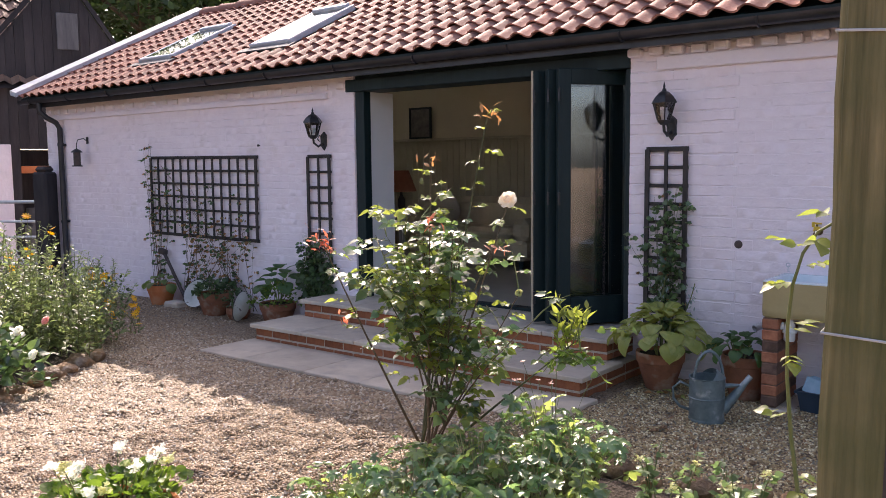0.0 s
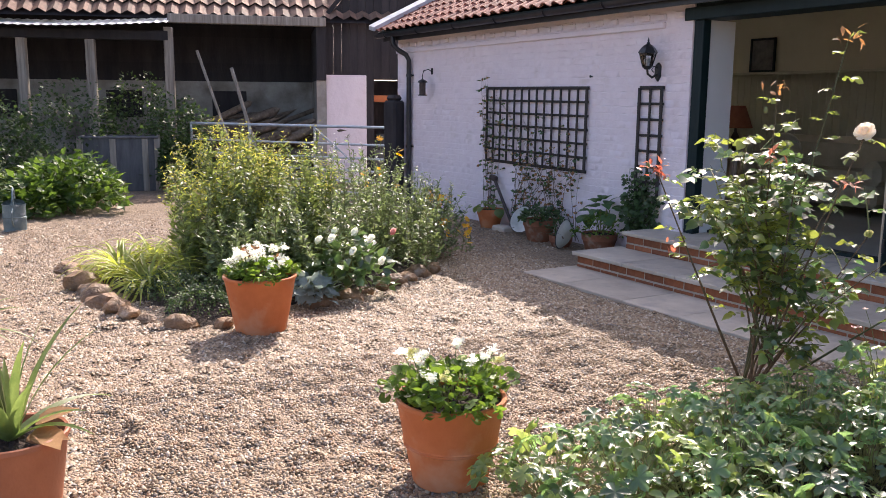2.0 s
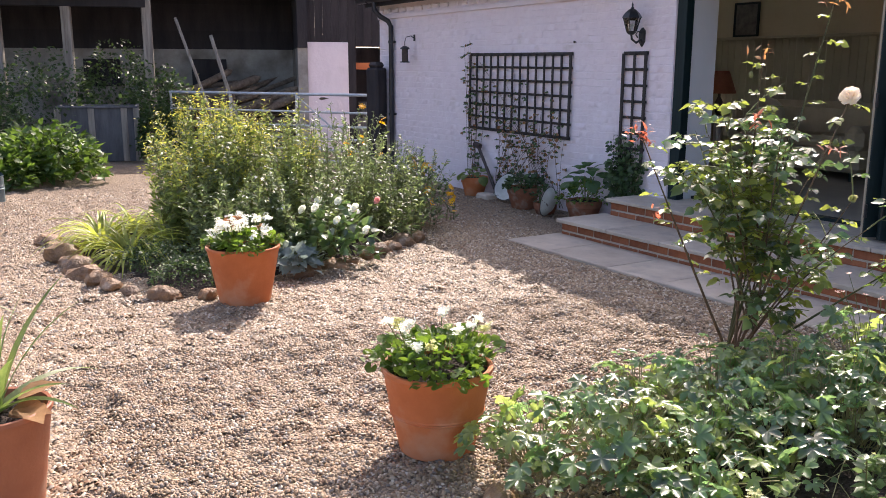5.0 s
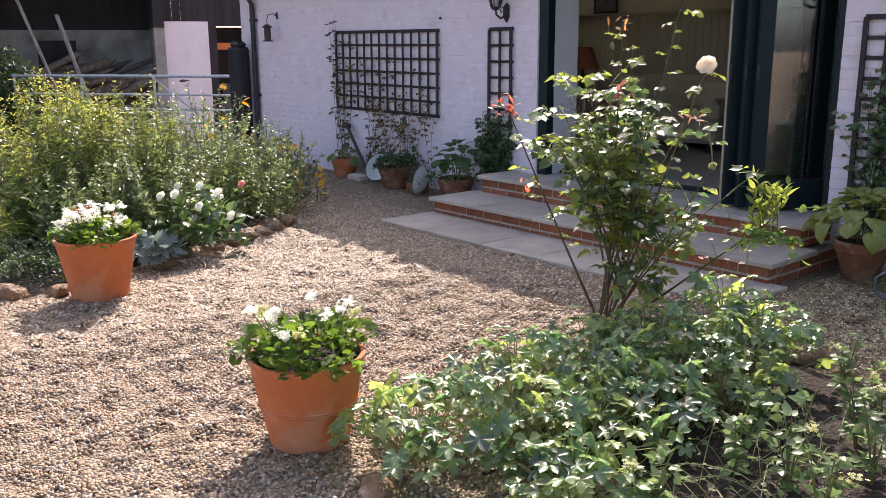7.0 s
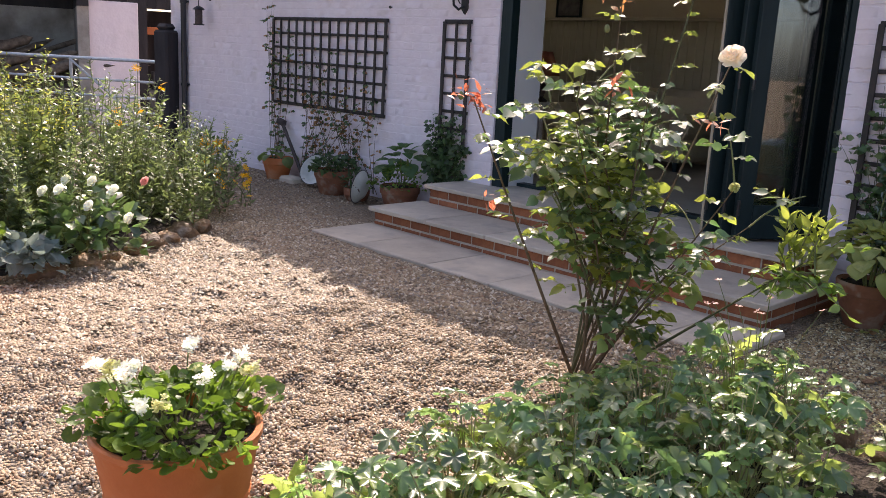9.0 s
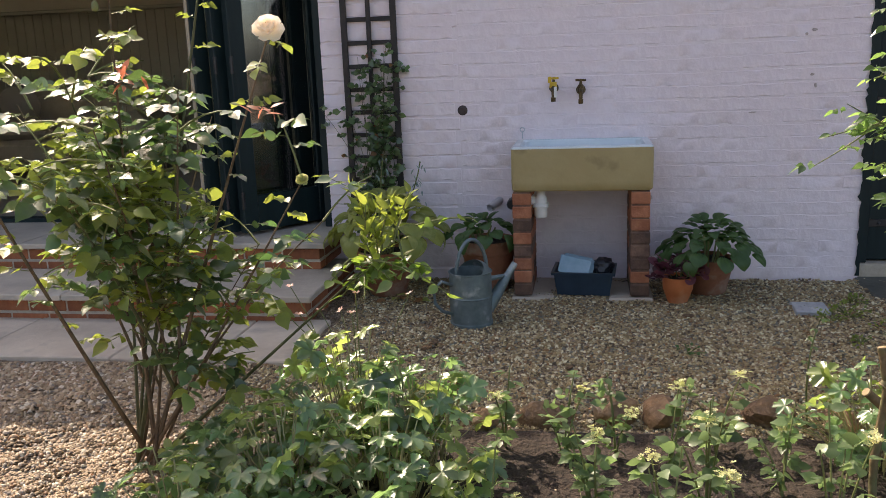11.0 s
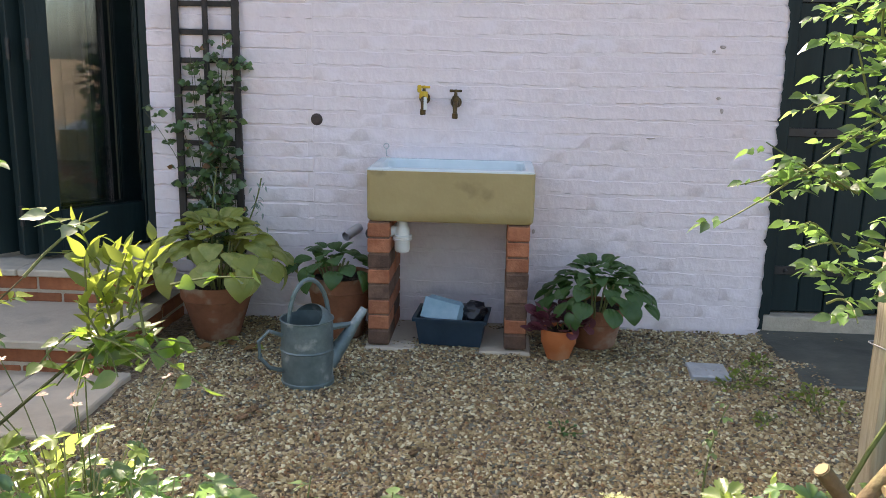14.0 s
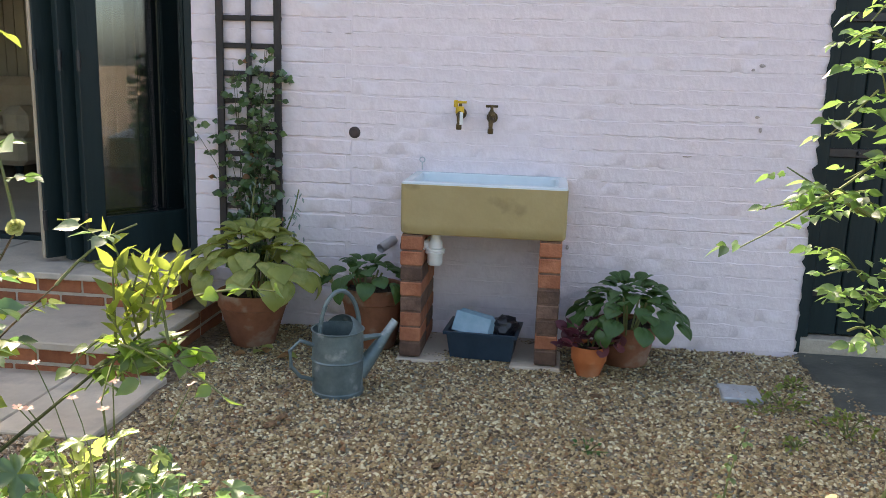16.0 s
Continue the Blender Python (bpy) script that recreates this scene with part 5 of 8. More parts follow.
lantern(-2.11)
lantern(-5.80)
fd = thing("bird_feeder", (-10.32, WY, 1.62), "dark metal tube bird feeder hanging from a wall bracket", "bird feeder")
part("tube", Mesh().lathe([(0.045, 0.04), (0.045, 0.22)], 16, Matrix.Translation((0, -0.16, 0))), M_RUST, fd)
part("cap", Mesh().lathe([(0.075, 0.215), (0.06, 0.235), (0.02, 0.26), (0, 0.262)], 18, Matrix.Translation((0, -0.16, 0))), M_BLACKMETAL, fd)
part("tray", Mesh().lathe([(0, 0.03), (0.065, 0.03), (0.07, 0.045), (0.062, 0.045), (0.05, 0.038)], 18, Matrix.Translation((0, -0.16, 0))), M_BLACKMETAL, fd)
part("hook", Mesh().tube([(0, 0.0, 0.36), (0, -0.06, 0.40), (0, -0.14, 0.38), (0, -0.16, 0.32), (0, -0.16, 0.262)], 0.006, 8), M_BLACKMETAL, fd)
part("bracket_leaf", Mesh().box(-0.025, -0.01, 0.33, 0.025, 0.0, 0.42, 0.004), M_BLACKMETAL, fd)

# ---- trellises ----
def trellis(x0, x1, z0, z1, cols, rows, drop=0.0):
    t = thing("trellis", ((x0 + x1) / 2, WY, z0), "dark-stained square wooden trellis fixed to the white wall", "trellis", "wall trellises")
    w, h = x1 - x0, z1 - z0
    for i in range(cols + 1):
        x = -w / 2 + w * i / cols
        hw = 0.018 if i in (0, cols) else 0.013
        part("upright", Mesh().box(x - hw, -0.040, 0, x + hw, -0.022, h, 0.003), M_TRELLIS, t)
    for j in range(rows + 1):
        z = h * j / rows
        hh = 0.018 if j in (0, rows) else 0.013
        part("crossbar", Mesh().box(-w / 2 - 0.015, -0.022, z - hh, w / 2 + 0.015, -0.004, z + hh, 0.003), M_TRELLIS, t)
    t.rotation_euler = (0, drop, 0)
    return t


trellis(-8.83, -6.85, 0.82, 1.735, 13, 6, 0.008)
trellis(-6.02, -5.71, 0.62, 1.72, 2, 7)
trellis(-2.29, -1.99, 0.36, 1.72, 2, 10)

# ---- pots ----
def pot(x, y, r, h, mat, label, rim=True, fill=0.88, taper=0.70, z=0.0, band=False):
    p = thing("plant_pot", (x, y, z), label, "plant pot")
    rb = r * taper
    prof = [(0, 0), (rb * 0.95, 0), (rb, 0.006)]
    if band:
        prof += [(rb + (r - rb) * 0.44, h * 0.44), (rb + (r - rb) * 0.46 + 0.006, h * 0.455), (rb + (r - rb) * 0.48, h * 0.47), (rb + (r - rb) * 0.50 + 0.005, h * 0.485), (rb + (r - rb) * 0.52, h * 0.5)]
    if rim:
        prof += [(r * 0.93, h - 0.075), (r * 0.975, h - 0.07), (r, h - 0.012), (r * 0.99, h - 0.002), (r * 0.96, h), (r * 0.90, h - 0.006), (r * 0.885, h * fill)]
    else:
        prof += [(r * 0.96, h - 0.03), (r, h - 0.02), (r, h - 0.004), (r * 0.97, h), (r * 0.92, h - 0.004), (r * 0.90, h * fill)]
    part("body", Mesh().lathe(prof, 44), mat, p)
    s = Mesh()
    n = 28
    s.v.append((0, 0, h * fill + 0.01))
    for j in (0.5, 1.0):
        s.v += [(r * 0.9 * j * math.cos(2 * math.pi * i / n), r * 0.9 * j * math.sin(2 * math.pi * i / n), h * fill + 0.01 * math.sin(i * 2.7 + j)) for i in range(n)]
    s.f += [(0, 1 + i, 1 + (i + 1) % n) for i in range(n)] + [(1 + i, 1 + n + i, 1 + n + (i + 1) % n, 1 + (i + 1) % n) for i in range(n)]
    s.smooth = True
    part("compost", s, M_SOIL, p, "dark potting compost")
    return p


pot(-4.98, 2.24, 0.248, 0.40, M_TERRA, "large orange terracotta pot by the island bed", False, 0.92, 0.68)
pot(-2.34, 2.18, 0.232, 0.37, M_TERRA, "large orange terracotta pot with two raised bands", False, 0.92, 0.68, band=True)
pot(-2.74, 0.57, 0.20, 0.38, M_TERRARED, "smooth red terracotta pot holding an agapanthus", False, 0.90, 0.72)
pot(-4.42, 0.42, 0.20, 0.36, M_TERRARED, "terracotta pot behind the agapanthus", False, 0.9, 0.7)
pot(-2.03, 6.27, 0.175, 0.27, M_TERRAOLD, "aged round terracotta pot holding a golden hosta", True, 0.9, 0.6)
pot(-1.44, 6.35, 0.165, 0.31, M_TERRAOLD, "lime-streaked terracotta pot holding a green hosta", True, 0.9, 0.66)
pot(-0.21, 6.36, 0.15, 0.20, M_TERRAOLD, "low aged terracotta pot holding a green hosta", True, 0.9, 0.75)
pot(-0.385, 6.13, 0.082, 0.145, M_TERRA, "small terracotta pot holding a purple heuchera", True, 0.9, 0.65)
pot(-8.42, 6.38, 0.17, 0.24, M_TERRA, "small terracotta pot by the wall", True, 0.9, 0.68)
pot(-7.28, 6.30, 0.19, 0.25, M_TERRAOLD, "squat terracotta pot by the wall", True, 0.9, 0.68)
pot(-6.85, 6.28, 0.13, 0.13, M_TERRAOLD, "shallow terracotta pot by the wall", True, 0.85, 0.75)
pot(-6.30, 6.36, 0.19, 0.22, M_TERRAOLD, "wide terracotta pot beside the steps", True, 0.9, 0.72)


def bowl(m):
    b = thing("enamel_bowl", m, "chipped white enamel bowl leaning on its edge", "bowl", "enamel bowls")
    part("dish", Mesh().lathe([(0, 0), (0.10, 0.0), (0.14, 0.02), (0.19, 0.075), (0.205, 0.08), (0.205, 0.085), (0.188, 0.082), (0.135, 0.028), (0.1, 0.008), (0, 0.008)], 36), M_ENAMEL, b)
    part("rim_edge", Mesh().tube([(0.206 * math.cos(2 * math.pi * k / 36), 0.206 * math.sin(2 * math.pi * k / 36), 0.083) for k in range(37)], 0.005, 6), M_BLACKMETAL, b, "dark rolled rim")


bowl(pose(-7.72, 6.42, 0.16, 62, 0, 18) @ Matrix.Scale(0.82, 4))
bowl(pose(-6.62, 6.20, 0.155, 80, 0, -66) @ Matrix.Scale(0.78, 4))
pump = thing("iron_bar", (0, 0, 0), "rusty iron bar leaning against the wall among the pots", "iron bar")
part("shaft", Mesh().tube([(-8.55, 6.52, 0.60), (-8.05, 6.42, 0.16), (-7.98, 6.40, 0.09)], [0.02, 0.019, 0.014], 10), M_RUST, pump)
part("head", Mesh().box(-0.07, -0.035, -0.03, 0.05, 0.035, 0.03, 0.01, pose(-8.56, 6.52, 0.61, 0, 12, 0)), M_RUST, pump)
solid("kerb_stone", Mesh().box(-8.20, 6.25, -0.02, -7.95, 6.42, 0.07, 0.02), M_SLAB, "small grey block beside the pots", "block", "")

# ---- timber posts with wire ----
def garden_post(x, y, w, h, yaw, label, mat=M_TIMBER, lean=0.0):
    p = thing("garden_post", pose(x, y, 0, 0, lean, yaw), label, "post", "garden posts")
    m = Mesh()
    n = 15
    for k in range(n + 1):
        z = -0.05 + (h + 0.05) * k / n
        j = 0.003 * math.sin(k * 2.1)
        c = 0.012
        for (a, b) in ((-1, -1), (1, -1), (1, 1), (-1, 1)):
            m.v.append((a * (w / 2 - c) + j, b * w / 2, z))
            m.v.append((a * w / 2 + j, b * (w / 2 - c), z))
        if k:
            o = 8 * k
            order = [0, 2, 3, 5, 4, 6, 7, 1]
            for i in range(8):
                q, r = order[i], order[(i + 1) % 8]
                m.f.append((o - 8 + q, o - 8 + r, o + r, o + q))
    m.f.append(tuple(8 * n + i for i in (0, 2, 3, 5, 4, 6, 7, 1)))
    timber = part("timber", m, mat, p)
    part("crack", Mesh().add([(0.01 + 0.006 * math.sin(k * 1.3), -w / 2 - 0.0012, 0.25 + 0.11 * k) for k in range(16)] + [(0.016 + 0.006 * math.sin(k * 1.3 + 0.3), -w / 2 - 0.0012, 0.25 + 0.11 * k) for k in range(16)], [(k, k + 16, k + 17, k + 1) for k in range(15)]), M_RUST, timber, "long dark drying crack")
    for z in (0.55, 1.05, 1.36, 1.80):
        s = w / 2 + 0.003
        part("wire", Mesh().tube([(-s, s, z), (-s, -s, z + 0.004), (s, -s, z - 0.006), (s, s, z), (-s, s, z + 0.003)], 0.0022, 5), M_STEEL, p, "galvanised tie wire")
    return p


garden_post(0.246, 1.97, 0.17, 2.35, 8, "green-tinged square timber post wound with wire", lean=0.9)
garden_post(0.46, 4.76, 0.085, 2.3, 12, "pale weathered timber post carrying a climbing rose", M_PALEPOST)

# ---- plants ----
def bulk(name, V, F, mat, parent=None, label="", smooth=True):
    """Many copies of one small outline, already placed: V (copies, corners, 3), F faces of one copy."""
    n, k, _ = V.shape
    me = bpy.data.meshes.new(name)
    sizes = np.array([len(f) for f in F])
    flat = np.concatenate([np.array(f) for f in F])
    idx = (flat[None] + (np.arange(n) * k)[:, None]).reshape(-1)
    tot = np.tile(sizes, n)
    me.vertices.add(n * k)
    me.vertices.foreach_set("co", np.ascontiguousarray(V, dtype=np.float32).reshape(-1))
    me.loops.add(len(idx))
    me.loops.foreach_set("vertex_index", idx.astype(np.int32))
    me.polygons.add(len(tot))
    me.polygons.foreach_set("loop_start", np.concatenate([[0], np.cumsum(tot)[:-1]]).astype(np.int32))
    me.polygons.foreach_set("loop_total", tot.astype(np.int32))
    me.update()
    me.materials.append(mat)
    if smooth:
        me.shade_smooth()
    return part(name, me, None, parent, label)


def ovate(width=0.72, fold=0.10, droop=0.16):
    """A pointed oval leaf folded along its midrib, its tip bent down."""
    us, ws = (0, 0.14, 0.34, 0.56, 0.80, 1), (0, 0.36, 0.5, 0.43, 0.18, 0)
    v = [(u, 0, 0.05 * u - droop * u * u) for u in us]
    for s in (1, -1):
        v += [(us[i], s * width * ws[i], v[i][2] + fold * 2 * ws[i] * (1 - 0.5 * us[i])) for i in (1, 2, 3, 4)]
    f = [(0, 1, 6), (1, 2, 7, 6), (2, 3, 8, 7), (3, 4, 9, 8), (4, 5, 9), (1, 0, 10), (2, 1, 10, 11), (3, 2, 11, 12), (4, 3, 12, 13), (5, 4, 13)]
    return np.array(v), f


def plainleaf():
    """A simple folded leaf for foliage far off."""
    return np.array([(0, 0, 0), (0.42, 0.34, 0.10), (1, 0, -0.12), (0.42, -0.34, 0.10), (0.45, 0, 0)]), [(0, 4, 1), (4, 2, 1), (0, 3, 4), (4, 3, 2)]


def palmate(lobes=5):
    """A cut leaf of toothed lobes about its stalk."""
    lobe = ((0.0, 0.52), (0.13, 0.78), (0.22, 0.80), (0.31, 0.95), (0.41, 0.90), (0.5, 1.02), (0.59, 0.90), (0.69, 0.95), (0.78, 0.80), (0.87, 0.78))
    v = [(0.34, 0, -0.03)]
    for i in range(lobes):
        for p, r in lobe + (((1.0, 0.52),) if i == lobes - 1 else ()):
            a = -2.62 + 5.24 * (i + p) / lobes
            r *= 0.62 * (0.86 + 0.14 * math.cos(a * 0.55))
            v.append((0.34 + r * math.cos(a), r * math.sin(a), 0.05 * math.cos(2 * math.pi * p) - 0.20 * r * r))
    return np.array(v), [(0, i, i + 1) for i in range(1, len(v) - 1)]


def roundleaf():
    v = [(0.45, 0, -0.05)]
    for i in range(11):
        a = -2.7 + 5.4 * i / 10
        r = 0.5 * (1 + 0.08 * (i % 2))
        v.append((0.45 + r * math.cos(a), r * math.sin(a), 0.05 + 0.06 * math.sin(2.5 * a)))
    return np.array(v), [(0, i, i + 1) for i in range(1, 11)]


def narrow():
    v = [(0, 0, 0), (0.35, 0.075, 0.02), (0.35, -0.075, 0.02), (0.7, 0.05, -0.04), (0.7, -0.05, -0.04), (1, 0, -0.14)]
    return np.array(v), [(0, 2, 1), (1, 2, 4, 3), (3, 4, 5)]


def petals(n=5, cup=0.25):
    v, f = [(0, 0, 0)], []
    for i in range(n):
        a = 2 * math.pi * i / n
        d = 0.85 * math.pi / n
        k = len(v)
        v += [(0.55 * math.cos(a - d), 0.55 * math.sin(a - d), cup * 0.5), (math.cos(a - d * 0.5), math.sin(a - d * 0.5), cup), (math.cos(a + d * 0.5), math.sin(a + d * 0.5), cup), (0.55 * math.cos(a + d), 0.55 * math.sin(a + d), cup * 0.5)]
        f.append((0, k, k + 1, k + 2, k + 3))
    return np.array(v, dtype=float), f


def oriented(template, pos, dirs, size, lean=0.35, face=(0, 0, 1.0)):
    """Copies of a leaf outline at pos, pointing along dirs, faces turned one way with some scatter."""
    n = len(pos)
    d = dirs / (np.linalg.norm(dirs, axis=1, keepdims=True) + 1e-9)
    up = np.tile(np.array([face]), (n, 1)) + rng.normal(0, lean, (n, 3))
    y = np.cross(up, d)
    y /= np.linalg.norm(y, axis=1, keepdims=True) + 1e-9
    z = np.cross(d, y)
    s = np.broadcast_to(np.asarray(size), (n,))[:, None, None]
    t = template[None] * s
    return pos[:, None, :] + t[..., :1] * d[:, None] + t[..., 1:2] * y[:, None] + t[..., 2:] * z[:, None]


def rand_dirs(n, flat=0.6):
    d = rng.normal(0, 1, (n, 3))
    d[:, 2] *= flat
    return d / np.linalg.norm(d, axis=1, keepdims=True)


L_ROSE = leaf_material("rose_leaf", (0.038, 0.085, 0.03), (0.095, 0.15, 0.05), 0.32, 0.35, 0.5, spec=1.0, coat=0.6)
L_ORANGE = leaf_material("orange_rose_shoot", (0.26, 0.125, 0.05), (0.34, 0.21, 0.09), 0.42, 0.35, 0.3)
L_ROSENEW = leaf_material("young_rose_leaf", (0.105, 0.15, 0.035), (0.19, 0.225, 0.055), 0.42, 0.42, 0.3)
L_SPRIG = leaf_material("new_sprig_leaf", (0.13, 0.175, 0.04), (0.22, 0.255, 0.06), 0.38, 0.5, 0.3)
L_RED = leaf_material("red_rose_shoot", (0.32, 0.12, 0.07), (0.42, 0.19, 0.11), 0.42, 0.35, 0.3)
L_GER = leaf_material("geranium_leaf", (0.065, 0.135, 0.05), (0.155, 0.24, 0.095), 0.30, 0.42, 0.55, spec=1.0, coat=0.6)
L_GERYOUNG = leaf_material("young_geranium_leaf", (0.14, 0.20, 0.055), (0.25, 0.31, 0.10), 0.32, 0.46, 0.4, spec=1.0, coat=0.5)
L_PEL = leaf_material("pelargonium_leaf", (0.055, 0.11, 0.02), (0.12, 0.19, 0.035), 0.45, 0.35, 0.35)
L_WHITE = leaf_material("white_petal", (0.62, 0.62, 0.54), (0.78, 0.78, 0.72), 0.6, 0.30, 0.12)
L_FADED = leaf_material("faded_white_petal", (0.40, 0.42, 0.36), (0.62, 0.62, 0.55), 0.6, 0.30, 0.2)
L_PINK = leaf_material("pink_petal", (0.55, 0.30, 0.26), (0.68, 0.45, 0.40), 0.6, 0.30, 0.2)
L_BLUSH = leaf_material("blush_white_petal", (0.66, 0.60, 0.50), (0.75, 0.71, 0.62), 0.6, 0.30, 0.06)
L_YELLOW = leaf_material("yellow_petal", (0.62, 0.34, 0.01), (0.78, 0.48, 0.02), 0.55, 0.30, 0.2)
L_GOLDROD = leaf_material("goldenrod_leaf", (0.06, 0.095, 0.032), (0.145, 0.175, 0.052), 0.42, 0.48, 0.5, spec=0.8)
L_GOLDTIP = leaf_material("goldenrod_tip", (0.18, 0.195, 0.04), (0.32, 0.32, 0.075), 0.5, 0.5, 0.3)
L_ASTER = leaf_material("aster_leaf", (0.07, 0.105, 0.04), (0.16, 0.20, 0.085), 0.40, 0.42, 0.5, spec=0.8)
L_CANNA = leaf_material("yellow_edged_canna_leaf", (0.065, 0.115, 0.025), (0.30, 0.27, 0.05), 0.42, 0.35, 0.0, 7.0)
L_STRAP = leaf_material("strap_leaf", (0.17, 0.21, 0.04), (0.34, 0.37, 0.09), 0.42, 0.38, 0.35)
L_AGA = leaf_material("agapanthus_leaf", (0.075, 0.125, 0.035), (0.17, 0.22, 0.075), 0.38, 0.36, 0.3)
L_SILVER = leaf_material("silver_leaf", (0.13, 0.17, 0.15), (0.26, 0.31, 0.28), 0.6, 0.2, 0.2)
L_HOSTA = leaf_material("golden_hosta_leaf", (0.19, 0.225, 0.05), (0.33, 0.35, 0.10), 0.45, 0.30, 0.0, 3.0)
L_HOSTAG = leaf_material("green_hosta_leaf", (0.035, 0.085, 0.025), (0.07, 0.14, 0.04), 0.42, 0.28, 0.0, 3.0)
L_HEUCH = leaf_material("purple_heuchera_leaf", (0.075, 0.018, 0.03), (0.15, 0.05, 0.06), 0.4, 0.2, 0.3)
L_DARK = leaf_material("dark_climber_leaf", (0.03, 0.065, 0.025), (0.075, 0.12, 0.045), 0.36, 0.28, 0.45)
L_SHRUB = leaf_material("shrub_leaf", (0.03, 0.055, 0.02), (0.06, 0.10, 0.03), 0.5, 0.3, 0.4)
L_BRIGHT = leaf_material("bright_shrub_leaf", (0.07, 0.125, 0.025), (0.14, 0.21, 0.05), 0.34, 0.42, 0.45, spec=0.9)
L_COMFREY = leaf_material("comfrey_leaf", (0.04, 0.08, 0.015), (0.085, 0.14, 0.03), 0.5, 0.3, 0.5)
L_DRY = leaf_material("dry_leaf", (0.16, 0.08, 0.035), (0.34, 0.20, 0.09), 0.75, 0.25, 0.3)
L_MEALY = leaf_material("pale_seedling_leaf", (0.085, 0.14, 0.055), (0.165, 0.23, 0.10), 0.36, 0.36, 0.4)
L_DAHLIA = leaf_material("dark_red_petal", (0.035, 0.004, 0.008), (0.09, 0.01, 0.014), 0.5, 0.2, 0.3)
L_SCARLET = leaf_material("scarlet_petal", (0.55, 0.02, 0.01), (0.7, 0.05, 0.02), 0.5, 0.25, 0.2)
L_CLIMB = leaf_material("climbing_rose_leaf", (0.08, 0.15, 0.045), (0.165, 0.26, 0.085), 0.31, 0.45, 0.45, spec=0.9)
L_CREAMBUD = leaf_material("cream_flower_bud", (0.36, 0.38, 0.17), (0.55, 0.54, 0.30), 0.55, 0.3, 0.2)
OV, OVF = ovate()
PL, PLF = plainleaf()
RL, RLF = ovate(0.56, 0.09, 0.2)
WL, WLF = ovate(0.92, 0.05, 0.08)
PA, PAF = palmate()
RD, RDF = roundleaf()
NA, NAF = narrow()


def bez(a, b, c, n=7):
    a, b, c = Vector(a), Vector(b), Vector(c)
    return [a * (1 - t) ** 2 + b * 2 * t * (1 - t) + c * t * t for t in [i / (n - 1) for i in range(n)]]


def leaves_on(path, count, size, start=0.3):
    """Places and directions of leaves standing off a stem."""
    P, D, S = [], [], []
    for k in range(count):
        t = start + (1 - start) * (k + rnd.random()) / count
        i = min(int(t * (len(path) - 1)), len(path) - 2)
        f = t * (len(path) - 1) - i
        p = path[i].lerp(path[i + 1], min(f, 1))
        a = rnd.uniform(0, 6.283)
        d = Vector((math.cos(a), math.sin(a), rnd.uniform(-0.25, 0.55)))
        for off in (0, 1.0, -1.0):
            dd = Vector((math.cos(a + off), math.sin(a + off), d.z - 0.1 * abs(off)))
            P.append((p + d * size * (0.5 if off else 1.0))[:])
            D.append(dd[:])
            S.append(size * rnd.uniform(0.75, 1.2))
    return P, D, S


def pinnate(path, count, size, start=0.3, pairs=2, sag=0.3, stalks=None):
    """Compound leaves along a stem: an end leaflet and pairs of side leaflets on one stalk."""
    P, D, S = [], [], []
    for k in range(count):
        t = start + (1 - start) * (k + rnd.random()) / count
        i = min(int(t * (len(path) - 1)), len(path) - 2)
        p = path[i].lerp(path[i + 1], min(t * (len(path) - 1) - i, 1))
        a = k * 2.4 + rnd.uniform(-0.7, 0.7)
        d = Vector((math.cos(a), math.sin(a), rnd.uniform(-sag, 0.42)))
        side = Vector((-math.sin(a), math.cos(a), rnd.uniform(-0.25, 0.25)))
        g = size * rnd.uniform(0.72, 1.2)
        ln = g * (0.55 + 0.62 * pairs)
        end = p + d * ln + Vector((0, 0, -0.10 * ln))
        if stalks is not None:
            stalks.tube([p, end], 0.0013, 3, False)
        P.append(end[:]); D.append((d + Vector((0, 0, -0.35)))[:]); S.append(g * 1.15)
        for j in range(pairs):
            q = p.lerp(end, 0.42 + 0.42 * j)
            for sgn in (-1, 1):
                P.append(q[:]); D.append((side * sgn + d * 0.55 + Vector((0, 0, -0.18)))[:]); S.append(g * rnd.uniform(0.8, 1.0) * (0.85 + 0.12 * j))
    return P, D, S


def rose_bloom(parent, p, r, mat, name="bloom"):
    """A full double flower: rings of cupped petals closing over the heart."""
    V = []
    face = np.array(pose(0, 0, 0, 55, 0, 12).to_3x3())
    for j, (tilt, cnt, s) in enumerate(((12, 7, 1.0), (36, 7, 0.98), (56, 6, 0.9), (72, 5, 0.78), (84, 4, 0.6))):
        for i in range(cnt):
            a = 2 * math.pi * (i + 0.5 * j) / cnt + rnd.uniform(-0.2, 0.2)
            m = np.array((pose(0, 0, 0, 0, 0, math.degrees(a)) @ pose(0, 0, 0, rnd.uniform(-12, 12), -tilt + rnd.uniform(-8, 8), 0)).to_3x3())
            q = np.array([(0.05, 0, 0), (0.45, 0.36, 0.10), (0.85, 0.38, 0.20), (1.0, 0.0, 0.14), (0.85, -0.38, 0.20), (0.45, -0.36, 0.10), (0.55, 0, -0.03)]) * s * r
            V.append(q @ m.T @ face.T + np.array(p))
    bulk(name, np.array(V), [(0, 6, 1), (1, 6, 2), (2, 6, 3), (3, 6, 4), (4, 6, 5), (5, 6, 0)], mat, parent, smooth=True)


